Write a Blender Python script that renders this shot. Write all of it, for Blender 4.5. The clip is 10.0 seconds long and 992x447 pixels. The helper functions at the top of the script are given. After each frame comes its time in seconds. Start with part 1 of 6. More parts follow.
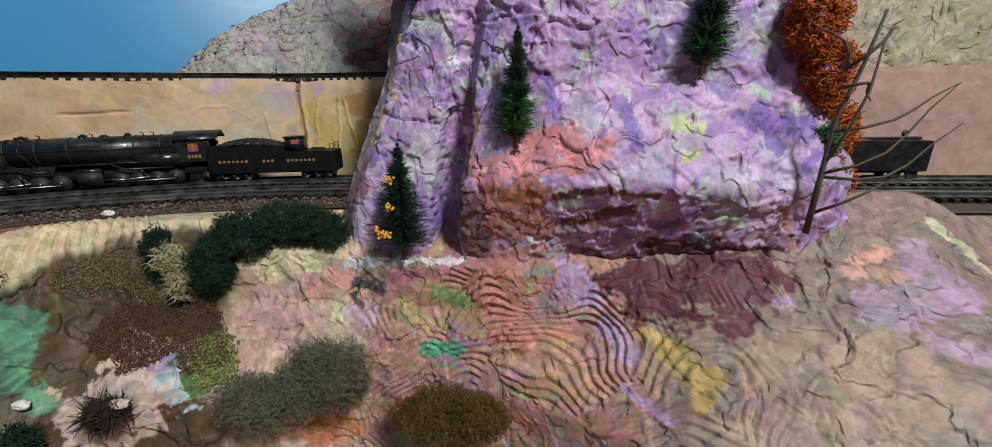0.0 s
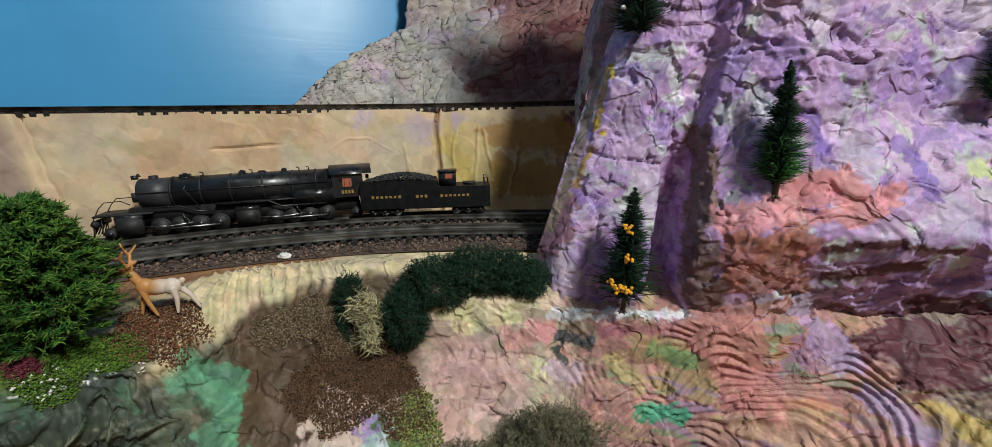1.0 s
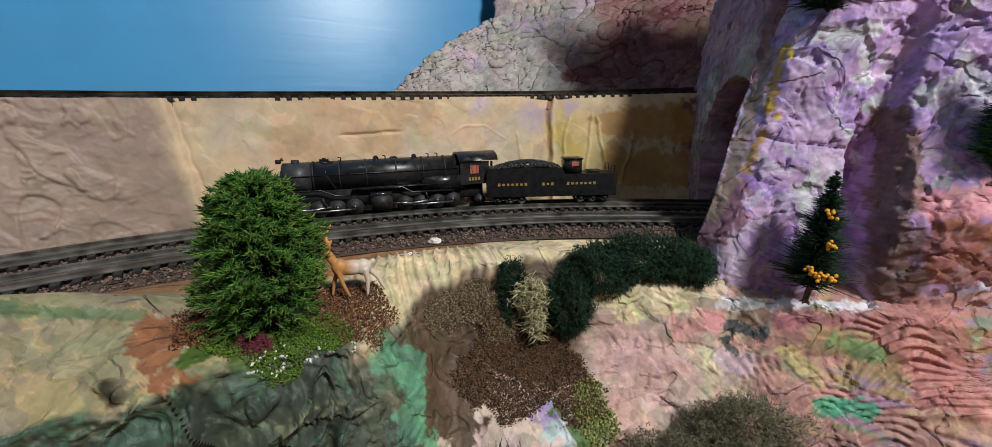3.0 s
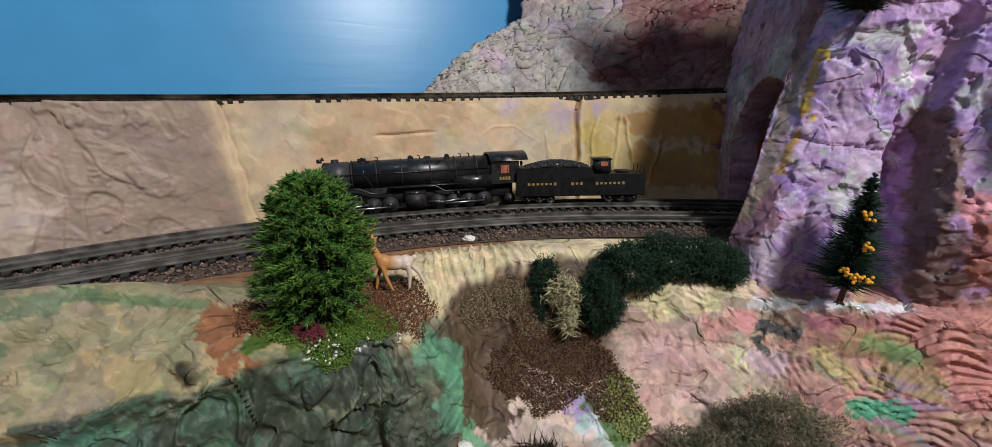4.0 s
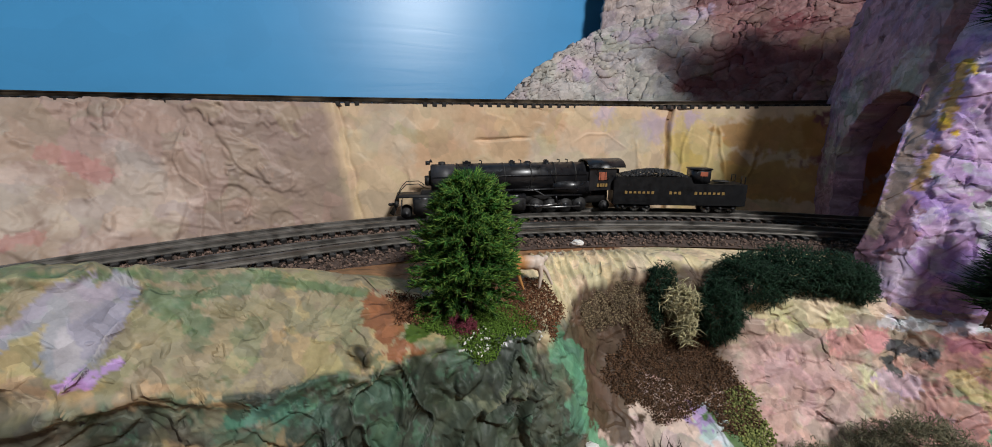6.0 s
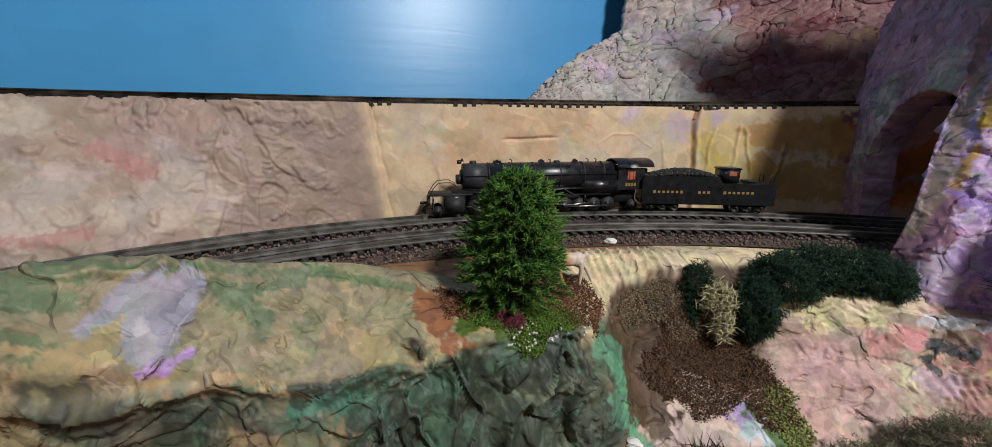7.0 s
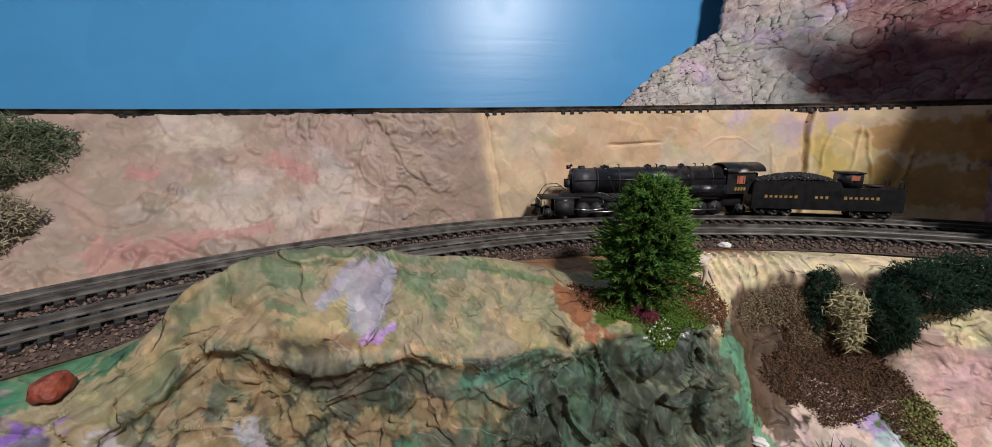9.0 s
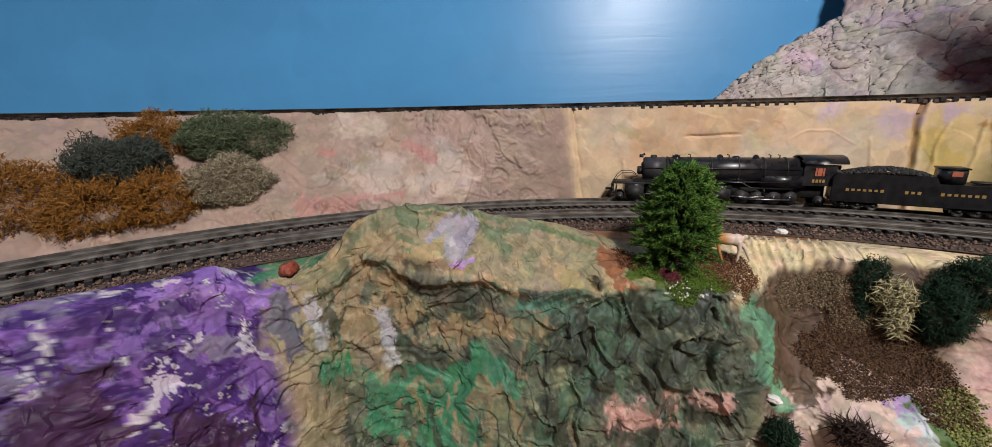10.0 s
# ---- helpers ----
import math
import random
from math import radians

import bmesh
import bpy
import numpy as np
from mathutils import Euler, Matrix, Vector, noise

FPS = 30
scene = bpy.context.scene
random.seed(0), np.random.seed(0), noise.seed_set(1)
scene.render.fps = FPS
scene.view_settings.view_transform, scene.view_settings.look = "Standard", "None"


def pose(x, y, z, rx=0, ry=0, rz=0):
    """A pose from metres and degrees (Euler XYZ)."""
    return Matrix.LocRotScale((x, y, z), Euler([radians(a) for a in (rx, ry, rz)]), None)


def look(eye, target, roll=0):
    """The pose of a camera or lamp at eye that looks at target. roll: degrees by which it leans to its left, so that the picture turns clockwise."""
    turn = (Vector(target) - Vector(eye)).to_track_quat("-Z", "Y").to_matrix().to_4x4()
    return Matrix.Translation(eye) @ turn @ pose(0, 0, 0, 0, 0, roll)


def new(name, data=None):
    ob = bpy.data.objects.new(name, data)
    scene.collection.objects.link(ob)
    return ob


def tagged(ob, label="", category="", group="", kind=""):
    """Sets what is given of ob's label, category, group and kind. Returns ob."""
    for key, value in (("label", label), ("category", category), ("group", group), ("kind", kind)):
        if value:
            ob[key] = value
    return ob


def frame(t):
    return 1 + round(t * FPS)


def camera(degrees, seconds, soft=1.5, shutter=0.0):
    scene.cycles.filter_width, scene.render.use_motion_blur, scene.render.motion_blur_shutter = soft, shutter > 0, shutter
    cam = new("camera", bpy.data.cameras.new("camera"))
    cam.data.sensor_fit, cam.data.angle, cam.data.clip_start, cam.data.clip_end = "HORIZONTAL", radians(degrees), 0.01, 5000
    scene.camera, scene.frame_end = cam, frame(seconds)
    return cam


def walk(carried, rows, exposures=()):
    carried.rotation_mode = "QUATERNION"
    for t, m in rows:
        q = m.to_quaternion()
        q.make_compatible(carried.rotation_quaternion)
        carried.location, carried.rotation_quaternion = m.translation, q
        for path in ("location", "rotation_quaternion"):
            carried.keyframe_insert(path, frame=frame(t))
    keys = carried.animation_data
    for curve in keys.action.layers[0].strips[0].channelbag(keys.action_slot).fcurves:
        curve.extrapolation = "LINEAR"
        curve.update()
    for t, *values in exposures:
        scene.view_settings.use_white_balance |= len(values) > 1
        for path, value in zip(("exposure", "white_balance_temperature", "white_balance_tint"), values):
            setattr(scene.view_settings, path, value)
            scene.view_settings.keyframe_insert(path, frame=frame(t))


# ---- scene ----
EXPOSURES = [(0.0, -0.12, 6100, 2), (1.0, -0.02, 6150, 0), (2.5, 0.06, 6200, 4), (5.0, 0.02, 6150, 8), (8.5, 0.10, 6200, 11), (10.0, 0.14, 6550, 15)]
cam = camera(101.5, 10.0, soft=0.85)
PATH = [
    (0, (0.02842, -0.00148, 0.04426), (-0.15571, 1.90204, -0.54115), -0.92),
    (0.5, (-0.01699, 0.00340, 0.04744), (-0.26871, 1.90499, -0.51875), -0.81),
    (1, (-0.05189, 0.00739, 0.05352), (-0.30487, 1.92421, -0.45813), -1.15),
    (1.5, (-0.07878, 0.00335, 0.05457), (-0.37826, 1.91007, -0.46957), -0.79),
    (2, (-0.09577, 0.00435, 0.05217), (-0.36624, 1.91268, -0.48178), 0.09),
    (2.5, (-0.10610, 0.00288, 0.04918), (-0.39647, 1.91144, -0.47338), -0.56),
    (4, (-0.11602, -0.00501, 0.05083), (-0.51590, 1.88151, -0.47940), -1.20),
    (4.5, (-0.12600, -0.00974, 0.05281), (-0.58936, 1.86318, -0.47397), -1.28),
    (5, (-0.13789, -0.01200, 0.04992), (-0.65526, 1.84197, -0.49333), -0.86),
    (5.5, (-0.14554, -0.01449, 0.05048), (-0.66750, 1.84804, -0.45800), 0.01),
    (7, (-0.16279, -0.02332, 0.04894), (-0.71208, 1.83820, -0.43379), 0.23),
    (7.5, (-0.17065, -0.02595, 0.04985), (-0.76338, 1.82218, -0.43291), 0.41),
    (8, (-0.17752, -0.02962, 0.05158), (-0.81900, 1.80307, -0.42773), 0.06),
    (8.5, (-0.18452, -0.03526, 0.05090), (-0.87602, 1.77668, -0.43768), 0.01),
    (9, (-0.18223, -0.04539, 0.05275), (-1.00498, 1.71366, -0.42563), -0.82),
    (9.5, (-0.15409, -0.05916, 0.05385), (-1.35600, 1.45047, -0.47189), -3.72),
    (10, (-0.14002, -0.07440, 0.05551), (-1.43098, 1.36217, -0.46381), -1.21),
]
walk(cam, [(t, look(eye, target, roll)) for t, eye, target, roll in PATH], EXPOSURES)

# ---- light: one lamp in front and to the right, an added fill, a closed room ----
world = bpy.data.worlds.new("world")
world.use_nodes = True
world.node_tree.nodes["Background"].inputs[0].default_value = (0.9, 0.95, 1.0, 1)
world.node_tree.nodes["Background"].inputs[1].default_value = 0.035
scene.world = world


def area_lamp(name, eye, target, size, watts, color):
    data = bpy.data.lights.new(name, "AREA")
    data.shape, data.size, data.energy, data.color = "DISK", size, watts, color
    ob = new(name, data)
    ob.matrix_world = look(eye, target)
    return ob


area_lamp("lamp_key", (0.455, -0.36, 0.765), (-0.12, 0.15, 0.0), 0.14, 12.2, (1.0, 0.955, 0.91))
# added soft fill from the upper left to open the shadows; no visible source
area_lamp("lamp_fill", (-0.75, -0.75, 1.45), (-0.2, 0.15, 0.0), 0.5, 2.1, (0.88, 0.94, 1.0))


# ---- numeric noise ----
def hash3(i, j, k, seed):
    n = (i.astype(np.int64) * 73856093) ^ (j.astype(np.int64) * 19349663) ^ (k.astype(np.int64) * 83492791) ^ (seed * 2654435761)
    n = (n ^ (n >> 13)) * 1274126177 & 0x7FFFFFFF
    n = (n ^ (n >> 16)) * 668265263 & 0x7FFFFFFF
    return ((n ^ (n >> 15)) & 0xFFFFFF) / float(0xFFFFFF)


def vnoise(P, size, seed=0):
    """Smooth value noise in -1..1 with cells of that size."""
    Q = P / size
    I = np.floor(Q)
    f = Q - I
    f = f * f * f * (f * (6 * f - 15) + 10)
    out = np.zeros(len(P))
    for a in (0, 1):
        for b in (0, 1):
            for c in (0, 1):
                w = (f[:, 0] if a else 1 - f[:, 0]) * (f[:, 1] if b else 1 - f[:, 1]) * (f[:, 2] if c else 1 - f[:, 2])
                out += w * hash3(I[:, 0] + a, I[:, 1] + b, I[:, 2] + c, seed)
    return out * 2 - 1


def fbm(P, size, octaves=4, seed=0, gain=0.5):
    out, amp = np.zeros(len(P)), 1.0
    for n in range(octaves):
        out += amp * vnoise(P, size / 2 ** n, seed + n)
        amp *= gain
    return out


def warp(P, size, amount, seed=0):
    return P + amount * np.stack([fbm(P, size, 2, seed + 11 * n) for n in range(3)], 1)


def cells(P, size, seed=0):
    """Voronoi cells: distance to the nearest and second nearest centre, offset from the centre, and three random numbers per cell."""
    Q = P / size
    I = np.floor(Q)
    best, second = np.full(len(P), 9.0), np.full(len(P), 9.0)
    off, rnd = np.zeros((len(P), 3)), np.zeros((len(P), 3))
    for a in (-1, 0, 1):
        for b in (-1, 0, 1):
            for c in (-1, 0, 1):
                J = I + (a, b, c)
                ctr = J + np.stack([hash3(J[:, 0], J[:, 1], J[:, 2], seed + n) for n in range(3)], 1)
                v = Q - ctr
                d = np.sqrt((v * v).sum(1))
                near = d < best
                second = np.where(near, best, np.minimum(second, d))
                best = np.where(near, d, best)
                off[near] = v[near]
                rnd[near] = np.stack([hash3(J[near, 0], J[near, 1], J[near, 2], seed + 5 + n) for n in range(3)], 1)
    return best, second, off * size, rnd


def knife(P, size, seed=0):
    """Height of plaster laid on with a knife: tilted facets with ridged rims, about -1..1."""
    _, _, off, rnd = cells(warp(P, size * 1.3, size * 0.45, seed), size, seed)
    tilt = ((rnd * 2 - 1) * off).sum(1) / size
    return tilt * 1.6 + (rnd[:, 0] - 0.5) * 0.5


def layers(P, size, count, seed=0):
    """Plaster smeared on in overlapping layers: each rises slowly and breaks off at a sharp curved edge, 0..1."""
    n = count * fbm(warp(P, size * 0.8, size * 0.30, seed), size, 2, seed + 1, 0.4)
    f = n - np.floor(n)
    return f * smooth(1.0, 0.93, f)


def smooth(a, b, x):
    t = np.clip((x - a) / (b - a), 0, 1)
    return t * t * (3 - 2 * t)


def blur(A, n, axis):
    """Box-smooth a grid along one axis, edges held."""
    pad = [(0, 0)] * A.ndim
    pad[axis] = (n, n)
    B = np.pad(A, pad, mode="edge")
    c = np.cumsum(np.insert(B, 0, 0, axis=axis), axis=axis)
    k = 2 * n + 1
    hi = np.take(c, range(k, c.shape[axis]), axis=axis)
    lo = np.take(c, range(0, c.shape[axis] - k), axis=axis)
    return (hi - lo) / k


def grid_normals(G):
    n = np.cross(np.gradient(G, axis=0), np.gradient(G, axis=1))
    return n / np.maximum(np.linalg.norm(n, axis=2, keepdims=True), 1e-9)


def grid_mesh(name, G, paint=None, gloss=None):
    """A mesh from a grid of points (nu, nv, 3) with a paint colour for each point."""
    nu, nv = G.shape[:2]
    i = np.arange(nu * nv).reshape(nu, nv)
    quads = np.stack([i[:-1, :-1], i[1:, :-1], i[1:, 1:], i[:-1, 1:]], -1).reshape(-1, 4)
    me = bpy.data.meshes.new(name)
    me.vertices.add(nu * nv)
    me.vertices.foreach_set("co", G.reshape(-1).astype(np.float32))
    me.loops.add(quads.size)
    me.loops.foreach_set("vertex_index", quads.reshape(-1).astype(np.int32))
    me.polygons.add(len(quads))
    me.polygons.foreach_set("loop_start", (np.arange(len(quads)) * 4).astype(np.int32))
    me.polygons.foreach_set("use_smooth", np.ones(len(quads), bool))
    me.update(calc_edges=True)
    if paint is not None:
        a = me.color_attributes.new("paint", "FLOAT_COLOR", "POINT")
        a.data.foreach_set("color", np.concatenate([np.clip(paint, 0, 1), np.ones((len(paint), 1))], 1).reshape(-1).astype(np.float32))
    return me


def dab(paint, P, color, spots, edge=0.25, seed=0, rough=0.62, strength=1.0):
    """Lay patches of a colour, spots of (x, y, z, radius), with ragged edges."""
    for n, (x, y, z, r) in enumerate(spots):
        d = np.linalg.norm(P - (x, y, z), axis=1)
        near = d < r * 2
        if not near.any():
            continue
        Q = P[near]
        w = d[near] / r + rough * fbm(warp(Q, r, r * 0.3, seed), r * 0.7, 4, seed + n, 0.65)
        m = (smooth(1 + edge * 0.5, 1 - edge * 0.5, w) * strength)[:, None]
        paint[near] = paint[near] * (1 - m) + np.array(color) * m


def brush(paint, P, color, strokes, seed=0, strength=1.0, rough=0.5, edge=0.16):
    """Lay knife strokes of a colour, each from one point to another with a width, with torn edges."""
    for n, q in enumerate(strokes):
        a, b, r = np.array(q[:3]), np.array(q[3:6]), q[6]
        near = np.linalg.norm(P - (a + b) / 2, axis=1) < np.linalg.norm(b - a) / 2 + r * 2.2
        if not near.any():
            continue
        Q = P[near]
        ab = b - a
        t = np.clip(((Q - a) @ ab) / max(ab @ ab, 1e-9), 0, 1)
        d = np.linalg.norm(Q - a - t[:, None] * ab, axis=1) / r
        d += rough * fbm(warp(Q, r * 1.2, r * 0.4, seed), r * 1.1, 4, seed + n, 0.65)
        m = (smooth(1 + edge, 1 - edge, d) * strength)[:, None]
        paint[near] = paint[near] * (1 - m) + np.array(color) * m


def streak(paint, P, color, size, level, seed, where=1.0, soft=0.12, stretch=(1, 1, 1), strength=1.0):
    """Drag a second colour over the first in torn streaks, wherever a warped noise passes the level."""
    here = np.broadcast_to(where, len(P)) > 0.002
    Q = P[here] * np.array(stretch)
    n = fbm(warp(Q, size, size * 0.35, seed), size, 5, seed + 7, 0.6) if level > -2 else np.zeros(len(Q))
    m = (smooth(level, level + soft, n) * np.broadcast_to(where, len(P))[here] * strength)[:, None]
    paint[here] = paint[here] * (1 - m) + np.array(color) * m


def mottle(paint, P, size, amount, seed=0):
    """Uneven paint: each knife mark a little lighter, darker or tinted."""
    _, _, _, rnd = cells(warp(P, size, size * 0.5, seed), size, seed)
    paint *= 1 + amount * (rnd - 0.5) * (0.5, 0.6, 0.7) + amount * (rnd[:, :1] - 0.5)
    paint *= (1 + 0.5 * amount * fbm(P, size * 0.4, 3, seed + 3))[:, None]


# ---- materials ----
def material(name):
    m = bpy.data.materials.new(name)
    m.use_nodes = True
    return m, m.node_tree.nodes, m.node_tree.links, m.node_tree.nodes["Principled BSDF"]


def painted(name, rough=0.5, grain=0.0006, bump=0.35, spec=0.4, speck=0.16, stroke=1.0, flake_edge=0.0):
    """Acrylic paint on plaster: colour from the paint layer, small specks, fine relief."""
    m, nodes, links, bsdf = material(name)
    attr = nodes.new("ShaderNodeAttribute")
    attr.attribute_name = "paint"
    geo = nodes.new("ShaderNodeTexCoord")
    n1 = nodes.new("ShaderNodeTexNoise")
    n1.inputs["Scale"].default_value, n1.inputs["Detail"].default_value, n1.inputs["Roughness"].default_value = 0.25 / grain, 7, 0.68
    links.new(geo.outputs["Object"], n1.inputs["Vector"])
    ramp = nodes.new("ShaderNodeMapRange")
    ramp.inputs[1].default_value, ramp.inputs[2].default_value, ramp.inputs[3].default_value, ramp.inputs[4].default_value = 0.3, 0.7, 1 - speck, 1 + speck
    links.new(n1.outputs["Fac"], ramp.inputs[0])
    mix = nodes.new("ShaderNodeVectorMath")
    mix.operation = "SCALE"
    links.new(attr.outputs["Color"], mix.inputs[0])
    # torn flakes of paint, each of a slightly different tone
    bend = nodes.new("ShaderNodeTexNoise")
    bend.inputs["Scale"].default_value, bend.inputs["Detail"].default_value = 0.14 / grain, 5
    links.new(geo.outputs["Object"], bend.inputs["Vector"])
    push = nodes.new("ShaderNodeVectorMath")
    push.operation = "MULTIPLY_ADD"
    push.inputs[1].default_value = (grain * 6, grain * 6, grain * 6)
    links.new(bend.outputs["Color"], push.inputs[0])
    links.new(geo.outputs["Object"], push.inputs[2])
    flake = nodes.new("ShaderNodeTexVoronoi")
    flake.inputs["Scale"].default_value = 0.16 / grain
    links.new(push.outputs[0], flake.inputs["Vector"])
    tone = nodes.new("ShaderNodeSeparateColor")
    links.new(flake.outputs["Color"], tone.inputs[0])
    tr = nodes.new("ShaderNodeMapRange")
    tr.inputs[3].default_value, tr.inputs[4].default_value = 1 - speck * 1.1, 1 + speck * 1.1
    links.new(tone.outputs[0], tr.inputs[0])
    both = nodes.new("ShaderNodeMath")
    both.operation = "MULTIPLY"
    links.new(ramp.outputs[0], both.inputs[0])
    links.new(tr.outputs[0], both.inputs[1])
    links.new(both.outputs[0], mix.inputs["Scale"])
    links.new(mix.outputs[0], bsdf.inputs["Base Color"])
    # knife strokes: thin curved edges here and there
    seam = nodes.new("ShaderNodeTexNoise")
    seam.inputs["Scale"].default_value, seam.inputs["Detail"].default_value, seam.inputs["Distortion"].default_value = 0.045 / grain, 2.5, 0.6
    links.new(geo.outputs["Object"], seam.inputs["Vector"])
    mid = nodes.new("ShaderNodeMath")
    mid.operation = "SUBTRACT"
    mid.inputs[1].default_value = 0.5
    links.new(seam.outputs["Fac"], mid.inputs[0])
    slit = nodes.new("ShaderNodeMapRange")
    slit.inputs[1].default_value, slit.inputs[2].default_value = -0.030, 0.030
    links.new(mid.outputs[0], slit.inputs[0])
    n2 = nodes.new("ShaderNodeTexNoise")
    n2.noise_type = "RIDGED_MULTIFRACTAL"
    n2.inputs["Scale"].default_value, n2.inputs["Detail"].default_value, n2.inputs["Distortion"].default_value = 0.07 / grain, 6, 1.0
    links.new(geo.outputs["Object"], n2.inputs["Vector"])
    r2 = nodes.new("ShaderNodeMapRange")
    r2.inputs[1].default_value, r2.inputs[2].default_value, r2.inputs[3].default_value, r2.inputs[4].default_value = 0.2, 1.4, rough - 0.15, rough + 0.2
    links.new(n2.outputs["Fac"], r2.inputs[0])
    links.new(r2.outputs[0], bsdf.inputs["Roughness"])
    bsdf.inputs["Specular IOR Level"].default_value = spec
    b = nodes.new("ShaderNodeBump")
    b.inputs["Strength"].default_value, b.inputs["Distance"].default_value = bump, grain * 2
    links.new(n2.outputs["Fac"], b.inputs["Height"])
    b2 = nodes.new("ShaderNodeBump")
    b2.inputs["Strength"].default_value, b2.inputs["Distance"].default_value = min(bump * 1.6, 1), grain * stroke
    links.new(slit.outputs[0], b2.inputs["Height"])
    links.new(b.outputs[0], b2.inputs["Normal"])
    last = b2
    for scale, cut, deep in ((0.018, 7.0, 1.0), (0.055, 6.0, 0.5)):     # thin layers that break off at sharp curved edges
        if not flake_edge:
            break
        lay, many, part_of, b3 = nodes.new("ShaderNodeTexNoise"), nodes.new("ShaderNodeMath"), nodes.new("ShaderNodeMath"), nodes.new("ShaderNodeBump")
        lay.inputs["Scale"].default_value, lay.inputs["Detail"].default_value, lay.inputs["Distortion"].default_value = scale / grain, 2.0, 1.1
        many.operation, part_of.operation = "MULTIPLY", "FRACT"
        many.inputs[1].default_value = cut
        b3.inputs["Strength"].default_value, b3.inputs["Distance"].default_value = flake_edge, grain * deep
        links.new(geo.outputs["Object"], lay.inputs["Vector"])
        links.new(lay.outputs["Fac"], many.inputs[0])
        links.new(many.outputs[0], part_of.inputs[0])
        links.new(part_of.outputs[0], b3.inputs["Height"])
        links.new(last.outputs[0], b3.inputs["Normal"])
        last = b3
    links.new(last.outputs[0], bsdf.inputs["Normal"])
    return m


def plain(name, color, rough=0.5, metal=0.0, vary=0.25, size=0.004, bump=0.15, spec=0.5, by_island=0.0, sss=0.0):
    """One colour with uneven tone, fine relief and, for loose pieces, a tone for each piece."""
    m, nodes, links, bsdf = material(name)
    geo = nodes.new("ShaderNodeTexCoord")
    n1 = nodes.new("ShaderNodeTexNoise")
    n1.inputs["Scale"].default_value, n1.inputs["Detail"].default_value = 1 / size, 7
    links.new(geo.outputs["Object"], n1.inputs["Vector"])
    r = nodes.new("ShaderNodeMapRange")
    r.inputs[1].default_value, r.inputs[2].default_value, r.inputs[3].default_value, r.inputs[4].default_value = 0.3, 0.7, 1 - vary, 1 + vary
    links.new(n1.outputs["Fac"], r.inputs[0])
    factor = r.outputs[0]
    if by_island:
        isl = nodes.new("ShaderNodeNewGeometry")
        r3 = nodes.new("ShaderNodeMapRange")
        r3.inputs[3].default_value, r3.inputs[4].default_value = 1 - by_island, 1 + by_island
        links.new(isl.outputs["Random Per Island"], r3.inputs[0])
        mul = nodes.new("ShaderNodeMath")
        mul.operation = "MULTIPLY"
        links.new(factor, mul.inputs[0])
        links.new(r3.outputs[0], mul.inputs[1])
        factor = mul.outputs[0]
    sc = nodes.new("ShaderNodeVectorMath")
    sc.operation = "SCALE"
    sc.inputs[0].default_value = color
    links.new(factor, sc.inputs["Scale"])
    links.new(sc.outputs[0], bsdf.inputs["Base Color"])
    r2 = nodes.new("ShaderNodeMapRange")
    r2.inputs[1].default_value, r2.inputs[2].default_value, r2.inputs[3].default_value, r2.inputs[4].default_value = 0.3, 0.7, max(rough - 0.1, 0.05), min(rough + 0.12, 1)
    links.new(n1.outputs["Fac"], r2.inputs[0])
    links.new(r2.outputs[0], bsdf.inputs["Roughness"])
    bsdf.inputs["Metallic"].default_value = metal
    bsdf.inputs["Specular IOR Level"].default_value = spec
    if bump:
        b = nodes.new("ShaderNodeBump")
        b.inputs["Strength"].default_value, b.inputs["Distance"].default_value = bump, size * 0.3
        links.new(n1.outputs["Fac"], b.inputs["Height"])
        links.new(b.outputs[0], bsdf.inputs["Normal"])
    return m


MAT_ROCK = painted("painted_plaster", 0.68, 0.0006, 0.5, 0.24, 0.15, 1.5, 0.28)
MAT_WALL = painted("painted_wall_plaster", 0.66, 0.0012, 0.16, 0.3, 0.06, 0.5, 0.12)
MAT_SKY = painted("sky_paint", 0.48, 0.006, 0.02, 0.32, 0.02, 0.0)
MAT_TIE = plain("tie_plastic", (0.014, 0.012, 0.011), 0.5, vary=0.3, size=0.002)
MAT_RAIL = plain("rail_nickel", (0.27, 0.255, 0.235), 0.50, 1.0, vary=0.3, size=0.006, bump=0.05)
MAT_BALLAST = plain("ballast", (0.066, 0.043, 0.034), 0.85, vary=0.45, size=0.0012, bump=0.8)
MAT_GRAIN = plain("ballast_grain", (0.125, 0.082, 0.062), 0.85, vary=0.3, size=0.0015, by_island=0.85)
MAT_WOOD = plain("plywood", (0.33, 0.19, 0.10), 0.65, vary=0.3, size=0.006, bump=0.3)
MAT_ROOM = plain("room_plaster", (0.42, 0.38, 0.33), 0.8, vary=0.1, size=0.3, bump=0.05)
MAT_BLACK = plain("black_enamel", (0.012, 0.012, 0.014), 0.34, vary=0.4, size=0.003, bump=0.06, spec=0.6)
MAT_BLACK_MATT = plain("black_matt", (0.016, 0.015, 0.015), 0.6, vary=0.4, size=0.002, bump=0.1)
MAT_STEEL = plain("wheel_steel", (0.42, 0.41, 0.40), 0.35, 1.0, vary=0.2, size=0.002, bump=0.05)
MAT_GOLD = plain("gold_lettering", (0.30, 0.19, 0.06), 0.45, vary=0.2, size=0.002, bump=0)
MAT_CABRED = plain("cab_lining", (0.38, 0.11, 0.06), 0.5, vary=0.2, size=0.002, bump=0)
MAT_TRUNK = plain("bark", (0.09, 0.055, 0.035), 0.8, vary=0.4, size=0.001, bump=0.5)

